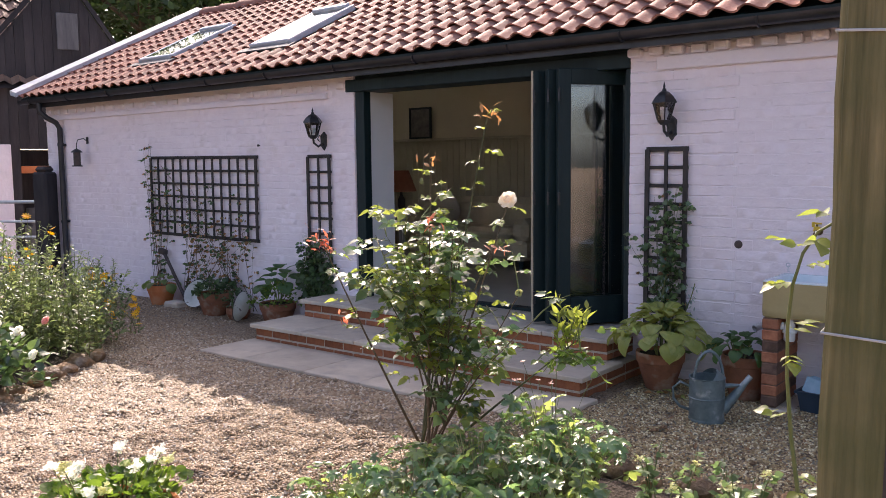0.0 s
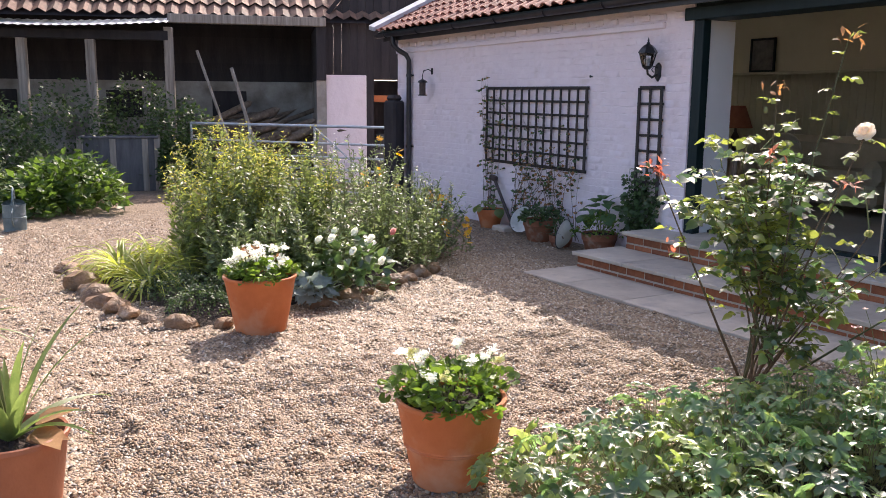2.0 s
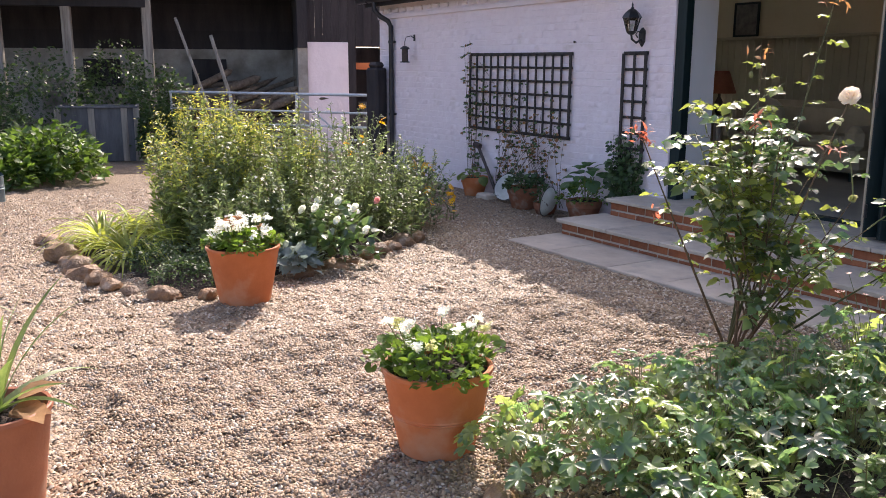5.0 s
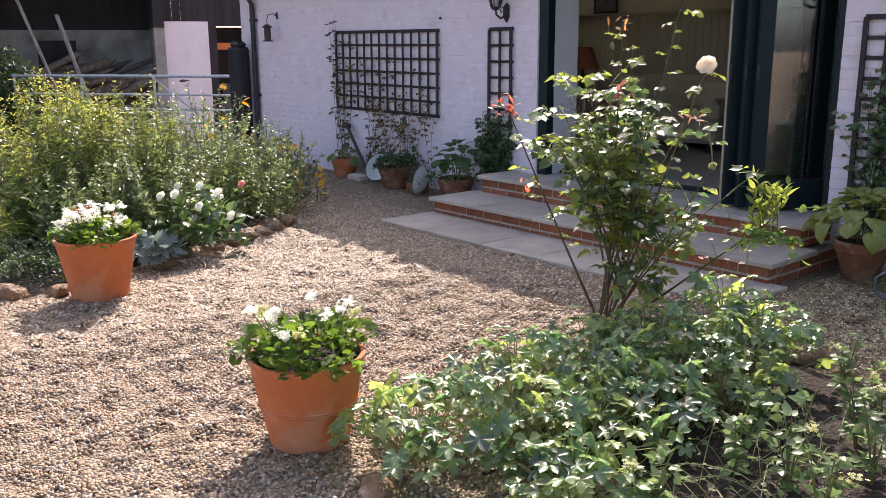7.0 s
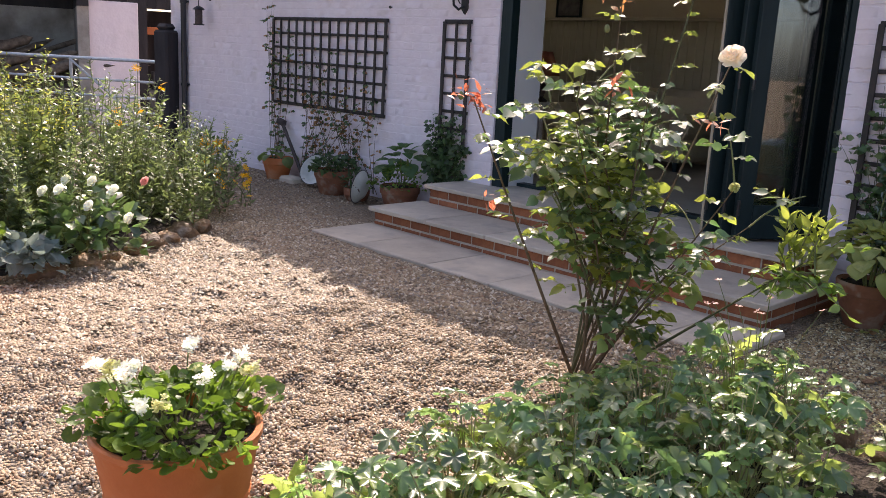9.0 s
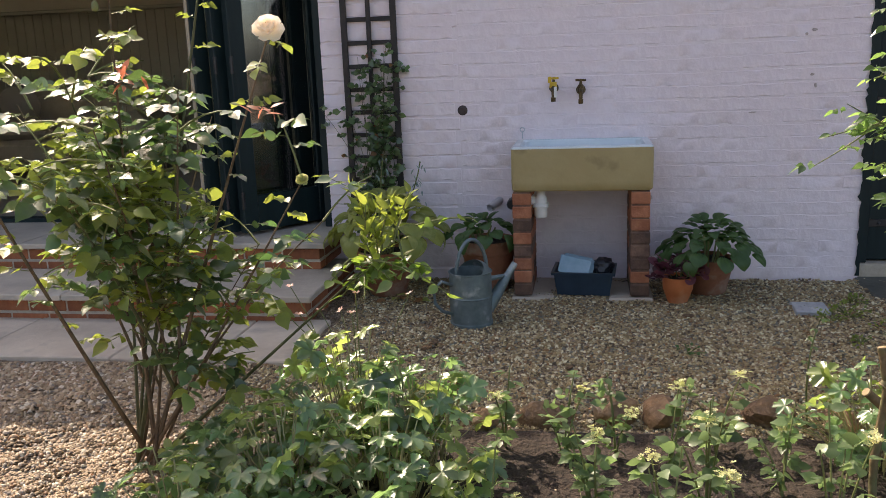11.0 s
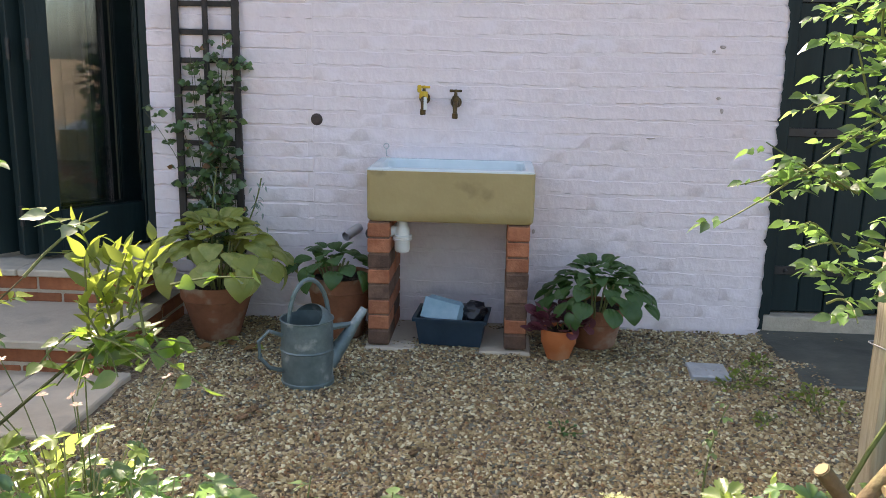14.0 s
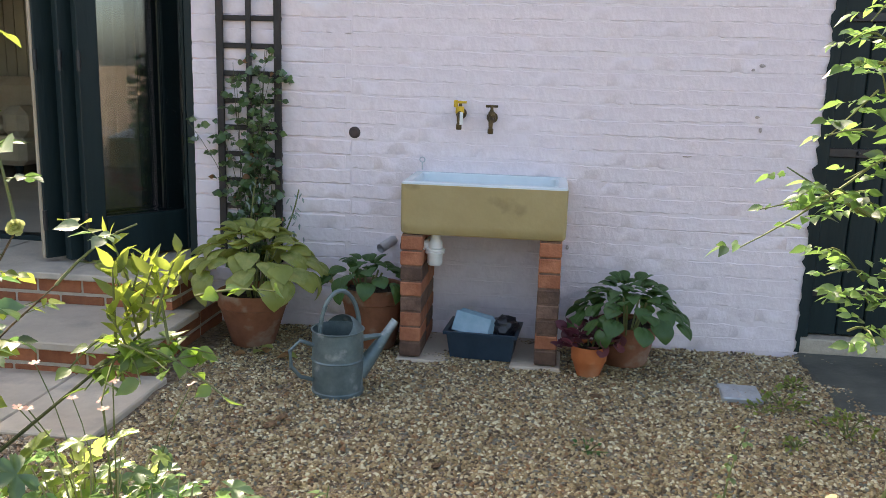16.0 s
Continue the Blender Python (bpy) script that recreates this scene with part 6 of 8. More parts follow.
# rose bush by the steps
rose = thing("rose_bush", (-2.36, 4.0, 0.02), "tall leafy rose bush with one blush-white bloom and red shoots", "rose bush")
base = Vector((0, 0, 0))
off = Vector((-2.36, 4.0, 0.02))
targets = [Vector(q) - off for q in ((-1.97, 4.06, 1.88), (-2.33, 4.05, 1.64), (-1.80, 3.99, 1.44), (-2.38, 3.30, 1.27), (-1.50, 4.09, 0.76))]
canes = []
for q in targets:
    canes.append(bez(base + Vector((rnd.uniform(-0.05, 0.05), rnd.uniform(-0.05, 0.05), 0)), Vector((q.x * 0.45, q.y * 0.45, q.z * 0.45)), q, 10))
for k in range(20):
    a = 2 * math.pi * k / 20 + rnd.uniform(-0.2, 0.2)
    r, h = rnd.uniform(0.12, 0.58), rnd.uniform(0.85, 1.46)
    q = Vector((0.05 + r * math.cos(a), -0.02 + r * 0.9 * math.sin(a), h - 0.35 * r))
    if k < 2:
        q = Vector((0.64 + 0.03 * k, -0.04 + 0.08 * k, 0.98 - 0.14 * k))
    w = rnd.uniform(0.25, 0.65)
    if k < 8:
        foot, bend = Vector((rnd.uniform(-0.07, 0.07), rnd.uniform(-0.07, 0.07), 0)), Vector((q.x * w, q.y * w, h * rnd.uniform(0.4, 0.6)))
    else:
        near = min(range(5, 13), key=lambda j: (canes[j][4].xy - q.xy * 0.6).length + 0.2 * ((j * 7 + k) % 5))
        foot = canes[near][2 + k % 3]
        bend = foot.lerp(q, 0.45) + Vector((0, 0, 0.10))
    canes.append(bez(foot, bend, q, 9))
cane_parts = []
for i, c in enumerate(canes):
    r0 = 0.009 if i < 5 else rnd.uniform(0.004, 0.009)
    cane_parts.append(part("cane", Mesh().tube(c, [r0 * (1 - 0.72 * k / (len(c) - 1)) for k in range(len(c))], 6), M_BARK if i % 4 else M_DARKSTEM, rose))
P, D, S, stalks = [], [], [], Mesh()
for i, c in enumerate(canes):
    if i in (0, 1):
        a = pinnate(c, 19, 0.036, 0.42, sag=0.05, stalks=stalks)
    elif i in (2, 3):
        a = pinnate(c, 12, 0.036, 0.45, stalks=stalks)
    elif i == 4:
        continue
    else:
        a = pinnate(c, 8, 0.047, 0.45, stalks=stalks)
        for _ in range(6):
            k = rnd.randrange(3, 9)
            e = c[k] + Vector((rnd.uniform(-0.22, 0.22), rnd.uniform(-0.2, 0.2), rnd.uniform(-0.06, 0.2)))
            tw = bez(c[k], (c[k] + e) / 2 + Vector((0, 0, 0.04)), e, 5)
            part("twig", Mesh().tube(tw, [0.004, 0.0035, 0.003, 0.0025, 0.002], 5), M_STEM, cane_parts[i])
            b = pinnate(tw, 3, 0.046, 0.25, stalks=stalks)
            P += b[0]; D += b[1]; S += b[2]
    P += a[0]; D += a[1]; S += a[2]
tagged(part("stalk_mass", stalks, M_STEM, rose), kind="stuff")
P, D, S = np.array(P), np.array(D), np.array(S)
patch = np.array([noise.noise((x * 5, y * 5, z * 5)) for x, y, z in P])
young = (P[:, 2] > 1.32) | (patch + rng.normal(0, 0.12, len(P)) > 0.02)
tagged(bulk("foliage", oriented(OV, P[~young], D[~young], S[~young] * 1.22, lean=0.5), OVF, L_ROSE, rose, "glossy dark green leaves"), kind="stuff")
tagged(bulk("young_foliage", oriented(OV, P[young], D[young], S[young] * 1.15, lean=0.5), OVF, L_ROSENEW, rose, "yellow-green young leaves"), kind="stuff")
# bright sprig on the long side branch
tip = targets[4]
LA, LAF = ovate(0.40, 0.07, 0.22)
shoots = {"sprig_foliage": ([], [], []), "lower_sprig_foliage": ([], [], [])}
for k in range(26):
    a, high = k * 2.4, k < 11
    s0 = tip + Vector((rnd.gauss(-0.01, 0.055), rnd.gauss(0, 0.04), rnd.gauss(-0.03, 0.035)))
    e = s0 + (Vector((0.06 * math.cos(a), 0.05 * math.sin(a), rnd.uniform(0.10, 0.19))) if high else Vector((0.04 + 0.15 * math.cos(a), 0.11 * math.sin(a), rnd.uniform(-0.12, 0.04))))
    c = bez(s0, (s0 + e) / 2 + Vector((0, 0, 0.02)), e, 6)
    part("twig", Mesh().tube(c, [0.004, 0.0035, 0.003, 0.0025, 0.002, 0.0015], 5), M_STEM, cane_parts[4])
    P, D, S = shoots["sprig_foliage" if high else "lower_sprig_foliage"]
    for i in range(9 if high else 6):
        u = (i + rnd.random()) / (9 if high else 6)
        p = c[min(int(u * 5), 4)].lerp(c[min(int(u * 5), 4) + 1], u * 5 - min(int(u * 5), 4))
        b = i * 2.4 + k
        P.append(p[:]); D.append((math.cos(b), math.sin(b), rnd.uniform(0.5, 1.3) * (0.6 + u) if high else rnd.uniform(-0.7, 0.2))); S.append(rnd.uniform(0.04, 0.07) if high else rnd.uniform(0.04, 0.062))
P, D, S = (np.array(q) for q in shoots["sprig_foliage"])
tagged(bulk("sprig_foliage", oriented(LA, P, D, S, lean=0.5), LAF, L_SPRIG, rose, "upright pointed yellow-green new leaves"), kind="stuff")
P, D, S = (np.array(q) for q in shoots["lower_sprig_foliage"])
tagged(bulk("lower_sprig_foliage", oriented(OV, P, D, S, lean=0.7), OVF, L_BRIGHT, rose, "broad green leaves of the side branch"), kind="stuff")
for q, n, s in ((targets[3], 36, 0.05), (Vector((0.10, -0.05, 1.30)), 14, 0.03), (targets[0], 14, 0.045), (targets[1], 10, 0.045), (Vector((-0.12, -0.45, 0.86)), 10, 0.025), (Vector((0.55, -0.1, 1.2)), 9, 0.025)):
    P = np.array([(q + Vector((rnd.gauss(0, s * 0.7), rnd.gauss(0, s * 0.7), rnd.gauss(0, s * 0.5))))[:] for _ in range(n)])
    bulk("red_shoot", oriented(NA * np.array([1, 2.2, 1]), P, rand_dirs(n, 0.8), rng.uniform(0.035, 0.06, n)), NAF, L_ORANGE if q.z > 1.5 else L_RED, rose, "coral-red and orange new shoot leaves")["kind"] = "stuff"
rose_bloom(rose, canes[5][8], 0.022, L_CREAMBUD, "faded_bloom")
rose_bloom(rose, targets[2], 0.052, L_BLUSH)
for q in (Vector((-0.28, -0.5, 1.22)), Vector((0.02, -0.02, 1.5)), Vector((0.5, 0.0, 1.2))):
    part("bud", Mesh().lathe([(0, 0), (0.008, 0.004), (0.012, 0.014), (0.008, 0.028), (0, 0.036)], 10, Matrix.Translation(q)), M_STEM, rose)


def mound(name, x, y, r, h, n, leafsize, template, faces, mat, stem_mat, label, category, group, z0=0.03, stems=14, flowers=(), flat=0.5, tilt=0.45):
    """A leafy clump: stems from the base, leaves mostly near its outer surface."""
    t = thing(name, (x, y, z0), label, category, group)
    u = rng.random(n)
    a = rng.uniform(0, 2 * np.pi, n)
    el = np.arcsin(rng.uniform(0.0, 1.0, n))
    rr = 0.62 + 0.42 * np.sqrt(u)
    wob = 1 + 0.22 * np.sin(3 * a + x * 7) + 0.14 * np.sin(5 * a + y * 9)
    P = np.stack([r * rr * wob * np.cos(el) * np.cos(a), r * rr * wob * np.cos(el) * np.sin(a), h * (0.12 + 0.88 * rr * np.sin(el) * (1 + 0.12 * np.sin(4 * a)))], -1)
    D = np.stack([np.cos(a), np.sin(a), 0.25 + rng.normal(0, flat, n)], -1) + rng.normal(0, 0.5, (n, 3))
    tagged(bulk("foliage", oriented(template, P, D, leafsize * rng.uniform(0.6, 1.3, n), lean=tilt), faces, mat, t), kind="stuff")
    st = Mesh()
    for k in range(stems):
        q = P[rnd.randrange(n)]
        st.tube(bez((q[0] * 0.25, q[1] * 0.25, 0), (q[0] * 0.5, q[1] * 0.5, q[2] * 0.7), q, 5), 0.0028, 4, False)
    if stems:
        tagged(part("stalk_mass", st, stem_mat, t), kind="stuff")
    for fm, count, size, fh, tmpl in flowers:
        tt, ff = tmpl
        a = rng.uniform(0, 6.283, count)
        q = np.stack([r * 0.85 * np.sqrt(rng.random(count)) * np.cos(a), r * 0.85 * np.sqrt(rng.random(count)) * np.sin(a), h * fh * rng.uniform(0.85, 1.15, count)], -1)
        tagged(bulk("blossom", oriented(tt, q, rand_dirs(count, 0.3), size * rng.uniform(0.7, 1.15, count), lean=0.5), ff, fm, t), kind="stuff")
    return t


PET5 = petals(5, 0.2)
PET8 = petals(9, 0.08)
# hardy geraniums in the bed
M_PETIOLE = material("pale_leaf_stalk", (0.26, 0.25, 0.11), (0.42, 0.37, 0.19), 12.0, 0.6, 0.2, 70.0)


def geranium(x, y, r, h, n):
    """A loose clump: each stalk carries one cut leaf laid open to the sky."""
    t = thing("geranium", (x, y, 0.03), "loose hardy geranium clump with deeply cut pale-glinting leaves", "geranium", "hardy geraniums")
    st, P, D, S = Mesh(), [], [], []
    for _ in range(n):
        a, q = rnd.uniform(0, 6.283), math.sqrt(rnd.random())
        tip = Vector((1.2 * r * q * math.cos(a), 1.2 * r * q * math.sin(a), h * (1.06 - 0.5 * q * q) * rnd.uniform(0.55, 1.08)))
        st.tube(bez((tip.x * 0.35 + rnd.gauss(0, 0.02), tip.y * 0.35 + rnd.gauss(0, 0.02), 0), (tip.x * 0.6, tip.y * 0.6, tip.z * 0.8), tip, 4), 0.0021, 4, False)
        g = a + rnd.gauss(0, 0.7)
        P.append(tip[:]); D.append((math.cos(g), math.sin(g), rnd.uniform(-0.55, 0.15))); S.append(0.084 * rnd.uniform(0.5, 1.25))
    tagged(part("stalk_mass", st, M_PETIOLE, t), kind="stuff")
    P, D, S = np.array(P), np.array(D), np.array(S)
    pale = np.array([noise.noise((x * 3 + q[0] * 6, y * 3 + q[1] * 6, q[2] * 6)) for q in P]) + rng.normal(0, 0.15, n) > 0.12
    for nm, sel, mt in (("foliage", ~pale, L_GER), ("young_foliage", pale, L_GERYOUNG)):
        if sel.any():
            tagged(bulk(nm, oriented(PA, P[sel], D[sel], S[sel], lean=0.46), PAF, mt, t), kind="stuff")
    return t


spots = [(-1.88, 2.38, 0.24, 0.28), (-1.72, 2.64, 0.28, 0.32), (-1.92, 2.92, 0.24, 0.34), (-1.46, 2.75, 0.26, 0.26), (-1.66, 3.10, 0.28, 0.34), (-1.90, 3.36, 0.22, 0.34), (-1.42, 3.16, 0.24, 0.27), (-1.70, 3.58, 0.26, 0.38), (-1.42, 3.62, 0.24, 0.38), (-1.88, 3.80, 0.20, 0.30), (-1.62, 4.0, 0.25, 0.44), (-1.40, 3.94, 0.2, 0.40), (-1.28, 2.55, 0.18, 0.18), (0.02, 4.18, 0.22, 0.28), (0.32, 4.22, 0.24, 0.30), (0.62, 4.1, 0.26, 0.34)]
for x, y, r, h in spots:
    geranium(x, y, r, h, int(105 * r / 0.28))
pinks = thing("pink_flower_stems", (-1.62, 4.12, 0.03), "thin stems of small pale pink flowers above the leaves", "flower")
st, P = Mesh(), []
for k in range(8):
    q = (rnd.gauss(-0.1, 0.10), rnd.gauss(0, 0.10), rnd.uniform(0.46, 0.58))
    st.tube(bez((q[0] * 0.3, q[1] * 0.3, 0.1), (q[0] * 0.5, q[1] * 0.5, 0.4), q, 5), 0.0018, 4, False)
    P.append(q)
tagged(part("stalk_mass", st, M_STEM, pinks), kind="stuff")
tagged(bulk("blossom", oriented(PET5[0], np.array(P), rand_dirs(8, 0.4), 0.015), PET5[1], L_PINK, pinks), kind="stuff")

# pale seedlings along the bed's edge
for x, y, h in ((-1.15, 4.22, 0.24), (-0.95, 4.12, 0.20), (-0.78, 4.16, 0.22), (-0.62, 4.05, 0.20), (-0.45, 4.24, 0.20), (-0.85, 3.68, 0.30), (-0.55, 3.72, 0.30), (-1.12, 3.42, 0.28), (-0.3, 3.95, 0.20), (-0.62, 2.95, 0.28), (-1.02, 2.62, 0.18), (-0.85, 3.18, 0.26), (-0.5, 3.30, 0.30), (-1.02, 3.12, 0.22), (-0.36, 3.12, 0.32), (-0.68, 3.44, 0.30), (-0.28, 3.5, 0.32)):
    t = thing("seedling", (x, y, 0.03), "pale green bushy seedling with upright stems in the soil", "seedling", "pale seedlings")
    P, D, S = [], [], []
    for k in range(3 if y > 3.8 else 5):
        a = rnd.uniform(0, 6.28)
        e = Vector((0.07 * math.cos(a), 0.09 * math.sin(a), h * rnd.uniform(0.8, 1.45)))
        c = bez((0, 0, 0), (e.x * 0.3, e.y * 0.3, e.z * 0.6), e, 6)
        part("stem", Mesh().tube(c, [0.004, 0.0035, 0.003, 0.003, 0.0025, 0.002], 5), M_STEM, t)
        b = leaves_on(c, 5, 0.032, 0.1)
        P += b[0]; D += b[1]; S += b[2]
    tagged(bulk("foliage", oriented(OV, np.array(P), np.array(D), np.array(S) * 1.35, lean=0.7), OVF, L_MEALY, t), kind="stuff")
    q = np.array([(e.x + rnd.gauss(0, 0.014), e.y + rnd.gauss(0, 0.014), e.z + rnd.gauss(0.005, 0.008)) for _ in range(26)])
    tagged(bulk("blossom", oriented(PET5[0], q, rand_dirs(26, 0.3), 0.008), PET5[1], L_CREAMBUD, t), kind="stuff")

# spent stems sprawling over the bare soil
spent = thing("spent_stems", (-1.0, 3.0, 0.03), "pale sprawling spent stems over the dark soil", "dead stems")
st, P, D = Mesh(), [], []
for k in range(90):
    a = Vector((rnd.uniform(-0.36, 0.46), rnd.uniform(-0.50, 0.70), 0.0))
    g, ln = rnd.uniform(0, 6.283), rnd.uniform(0.12, 0.32)
    e = a + Vector((ln * math.cos(g), ln * math.sin(g), rnd.uniform(0.01, 0.16)))
    c = bez(a, a.lerp(e, 0.5) + Vector((0, 0, rnd.uniform(0.03, 0.14))), e, 6)
    st.tube(c, 0.0018, 4, False)
    for q in c[2:]:
        P.append(q[:]); D.append((rnd.gauss(0, 1), rnd.gauss(0, 1), rnd.uniform(-0.3, 0.6)))
tagged(part("stalk_mass", st, M_PETIOLE, spent), kind="stuff")
tagged(bulk("foliage", oriented(OV, np.array(P), np.array(D), rng.uniform(0.012, 0.034, len(P)), lean=0.6), OVF, L_MEALY, spent), kind="stuff")

# white pelargoniums in the two big pots
for (x, y), n in (((-4.98, 2.24), 36), ((-2.34, 2.18), 14)):
    t = mound("pelargonium", x, y, 0.235, 0.15 if x > -4 else 0.13, 560, 0.040, RD, RDF, L_PEL, M_STEM, "white-flowered pelargonium filling a terracotta pot", "pelargonium", "white pelargoniums", z0=0.365 if x < -4 else 0.34, stems=24)
    for k in range(n):
        a, rr = rnd.uniform(0, 6.28), 0.20 * math.sqrt(rnd.random())
        c = Vector((rr * math.cos(a), rr * math.sin(a), (0.15 if x < -4 else 0.165) + rnd.uniform(-0.03, 0.06)))
        stalk = part("flower_stalk", Mesh().tube([(c.x * 0.6, c.y * 0.6, 0.04), c], 0.0022, 4), M_STEM, t)
        m = 16
        q = np.array(c) + rng.normal(0, 0.013 if x < -4 else 0.010, (m, 3))
        bulk("flower_head", oriented(PET5[0], q, rand_dirs(m, 0.5), 0.014 * rng.uniform(0.8, 1.2, m), lean=0.7), PET5[1], L_WHITE if k % (7 if x < -4 else 3) else (L_DRY if x < -4 else L_CREAMBUD), stalk)["kind"] = "stuff"


# straps: agapanthus, day lilies
def straps(name, x, y, z, n, length, width, mat, label, category, group="", lift=0.7, each=False, droop=2.0):
    t = thing(name, (x, y, z), label, category, group)
    allm = Mesh()
    for k in range(n):
        a = 2 * math.pi * k / n * 2.4 + rnd.uniform(-0.3, 0.3)
        ln = length * rnd.uniform(0.6, 1.1)
        el = rnd.uniform(0.3, 1.25) * lift
        m = Mesh() if each else allm
        seg = 7
        vs = []
        p = Vector((0.02 * math.cos(a), 0.02 * math.sin(a), 0))
        for i in range(seg + 1):
            u = i / seg
            w = width * (1 - u ** 2.2) * 0.5 + 0.001
            side = Vector((-math.sin(a), math.cos(a), 0)) * w
            vs += [(p - side + Vector((0, 0, w * 0.4)))[:], p[:], (p + side + Vector((0, 0, w * 0.4)))[:]]
            e = el * 1.35 - droop * u * (1.2 - el * 0.5)
            p = p + Vector((math.cos(a) * math.cos(e), math.sin(a) * math.cos(e), math.sin(e))) * (ln / seg)
            p.z = max(p.z, 0.012 - z)
        m.add(vs, [(3 * i + j, 3 * i + j + 1, 3 * i + j + 4, 3 * i + j + 3) for i in range(seg) for j in (0, 1)])
        if each:
            m.smooth = True
            part("leaf", m, mat, t)
    if not each:
        allm.smooth = True
        tagged(part("foliage", allm, mat, t), kind="stuff")
    return t


aga = straps("agapanthus", -2.74, 0.57, 0.35, 16, 0.50, 0.044, L_AGA, "white-flowered agapanthus with long strap leaves in a pot", "agapanthus", each=True, lift=0.95, droop=0.9)


def umbel(parent, foot, head, r, mat, n=80):
    c = bez(foot, ((foot[0] + head[0]) / 2, (foot[1] + head[1]) / 2, (foot[2] + head[2]) / 2 + 0.02), head, 6)
    part("flower_stalk", Mesh().tube(c, 0.007, 8), M_STEM, parent)
    d = rand_dirs(n, 0.9)
    d[:, 2] = d[:, 2] * 0.75 - 0.05
    q = np.array(head) + d * r
    ped = Mesh()
    for p in q[::2]:
        ped.tube([head, p], 0.0018, 4, False)
    tagged(part("pedicel_mass", ped, M_STEM, parent), kind="stuff")
    tagged(bulk("blossom", oriented(NA * np.array([1, 1.7, 1]), np.repeat(q, 3, 0), np.repeat(d, 3, 0) + rng.normal(0, 0.45, (n * 3, 3)) - np.array([0, 0, 0.35]), 0.034), NAF, mat, parent), kind="stuff")


umbel(aga, (-0.02, 0.0, 0.0), (-0.20, -0.06, 0.70), 0.075, L_FADED)
umbel(aga, (0.0, 0.0, 0.0), (-0.02, -0.13, 0.74), 0.075, L_FADED)
umbel(aga, (-0.02, -0.02, 0.0), (0.20, -0.25, 0.78), 0.08, L_SILVER)
bulk("withered_leaf", oriented(OV, np.array([(0.06, 0.05, 0.02), (0.07, 0.09, 0.03), (0.03, 0.08, 0.05)]), np.array([(0.6, 0.8, 0.1), (0.9, 0.3, 0.0), (0.2, 0.9, 0.4)]), 0.16), OVF, L_DRY, aga, "withered orange leaf")
straps("agapanthus", -4.42, 0.42, 0.33, 20, 0.42, 0.03, L_AGA, "strap-leaved plant in a pot", "agapanthus", each=True, droop=1.2)
for x, y, n, ln in ((-6.55, 1.82, 90, 0.62), (-7.0, 1.72, 100, 0.64), (-7.5, 1.75, 90, 0.6), (-7.05, 2.2, 80, 0.68), (-7.75, 2.1, 60, 0.55)):
    straps("daylily", x, y, 0.05, n, ln, 0.026, L_STRAP, "arching clump of yellow-green day lily leaves", "day lily", "day lilies")
# dark dahlias and broad leaves beside the pots
dah = thing("dahlia", (-3.3, 0.12, 0.0), "dark red dahlias on tall leafy stems", "dahlia")
P, D, S = [], [], []
for k, q in enumerate(((0.0, 0.16, 0.78), (0.06, 0.20, 0.66), (0.12, 0.06, 0.58), (0.22, 0.08, 0.50), (0.45, 0.0, 0.42))):
    c = bez((q[0] * 0.4, q[1] * 0.4 - 0.05, 0), (q[0] * 0.6, q[1] * 0.6, q[2] * 0.6), q, 7)
    part("stem", Mesh().tube(c, 0.005, 6), M_STEM, dah)
    rose_bloom(dah, q, 0.05, L_DAHLIA if k < 4 else L_SCARLET)
    b = leaves_on(c, 14, 0.06, 0.05)
    P += b[0]; D += b[1]; S += b[2]
tagged(bulk("foliage", oriented(OV, np.array(P), np.array(D), np.array(S) * 1.3), OVF, L_BRIGHT, dah), kind="stuff")


def broad_leaf(length, width, curl, seed, rows=10, cols=6, rib=0.006):
    """A large ribbed leaf along +x, drooping to its tip."""
    m, r = Mesh(), random.Random(seed)
    tw = r.uniform(-0.2, 0.2)
    for i in range(rows + 1):
        u = i / rows
        w = width * 0.5 * (math.sin(math.pi * min(u * 0.93 + 0.07, 1)) ** 0.75) * (1.12 - 0.30 * u)
        th = curl * u * u
        cx, cz = length * (u - 0.18 * curl * u ** 3), length * (0.30 * u - 0.48 * curl * u * u)
        for j in range(-cols, cols + 1):
            v = j / cols
            z = cz + 0.16 * w * abs(v) * 2 - 0.35 * w * v * v + rib * math.sin(v * 20) * (1 - u) + tw * v * w * u
            m.v.append((cx, w * v, z))
    n = 2 * cols + 1
    m.f = [(i * n + j, i * n + j + 1, (i + 1) * n + j + 1, (i + 1) * n + j) for i in range(rows) for j in range(n - 1)]
    m.smooth = True
    return m


fore = thing("canna", (-1.10, 0.07, 0.0), "broad green canna leaves edged with yellow", "canna")
part("stem", Mesh().tube([(0, 0, 0), (-0.02, 0.05, 0.6), (0.0, 0.08, 0.92)], [0.014, 0.012, 0.008], 8), M_STEM, fore)
for k, (a, z, ln) in enumerate(((70, 0.88, 0.30), (35, 0.78, 0.30), (105, 0.72, 0.30), (55, 0.64, 0.32), (150, 0.8, 0.28), (-40, 0.7, 0.28))):
    lf = part("leaf", broad_leaf(ln, 0.15, 0.8, k), L_CANNA, fore)
    lf.matrix_basis = pose(0, 0.08, z, 0, 0, a)


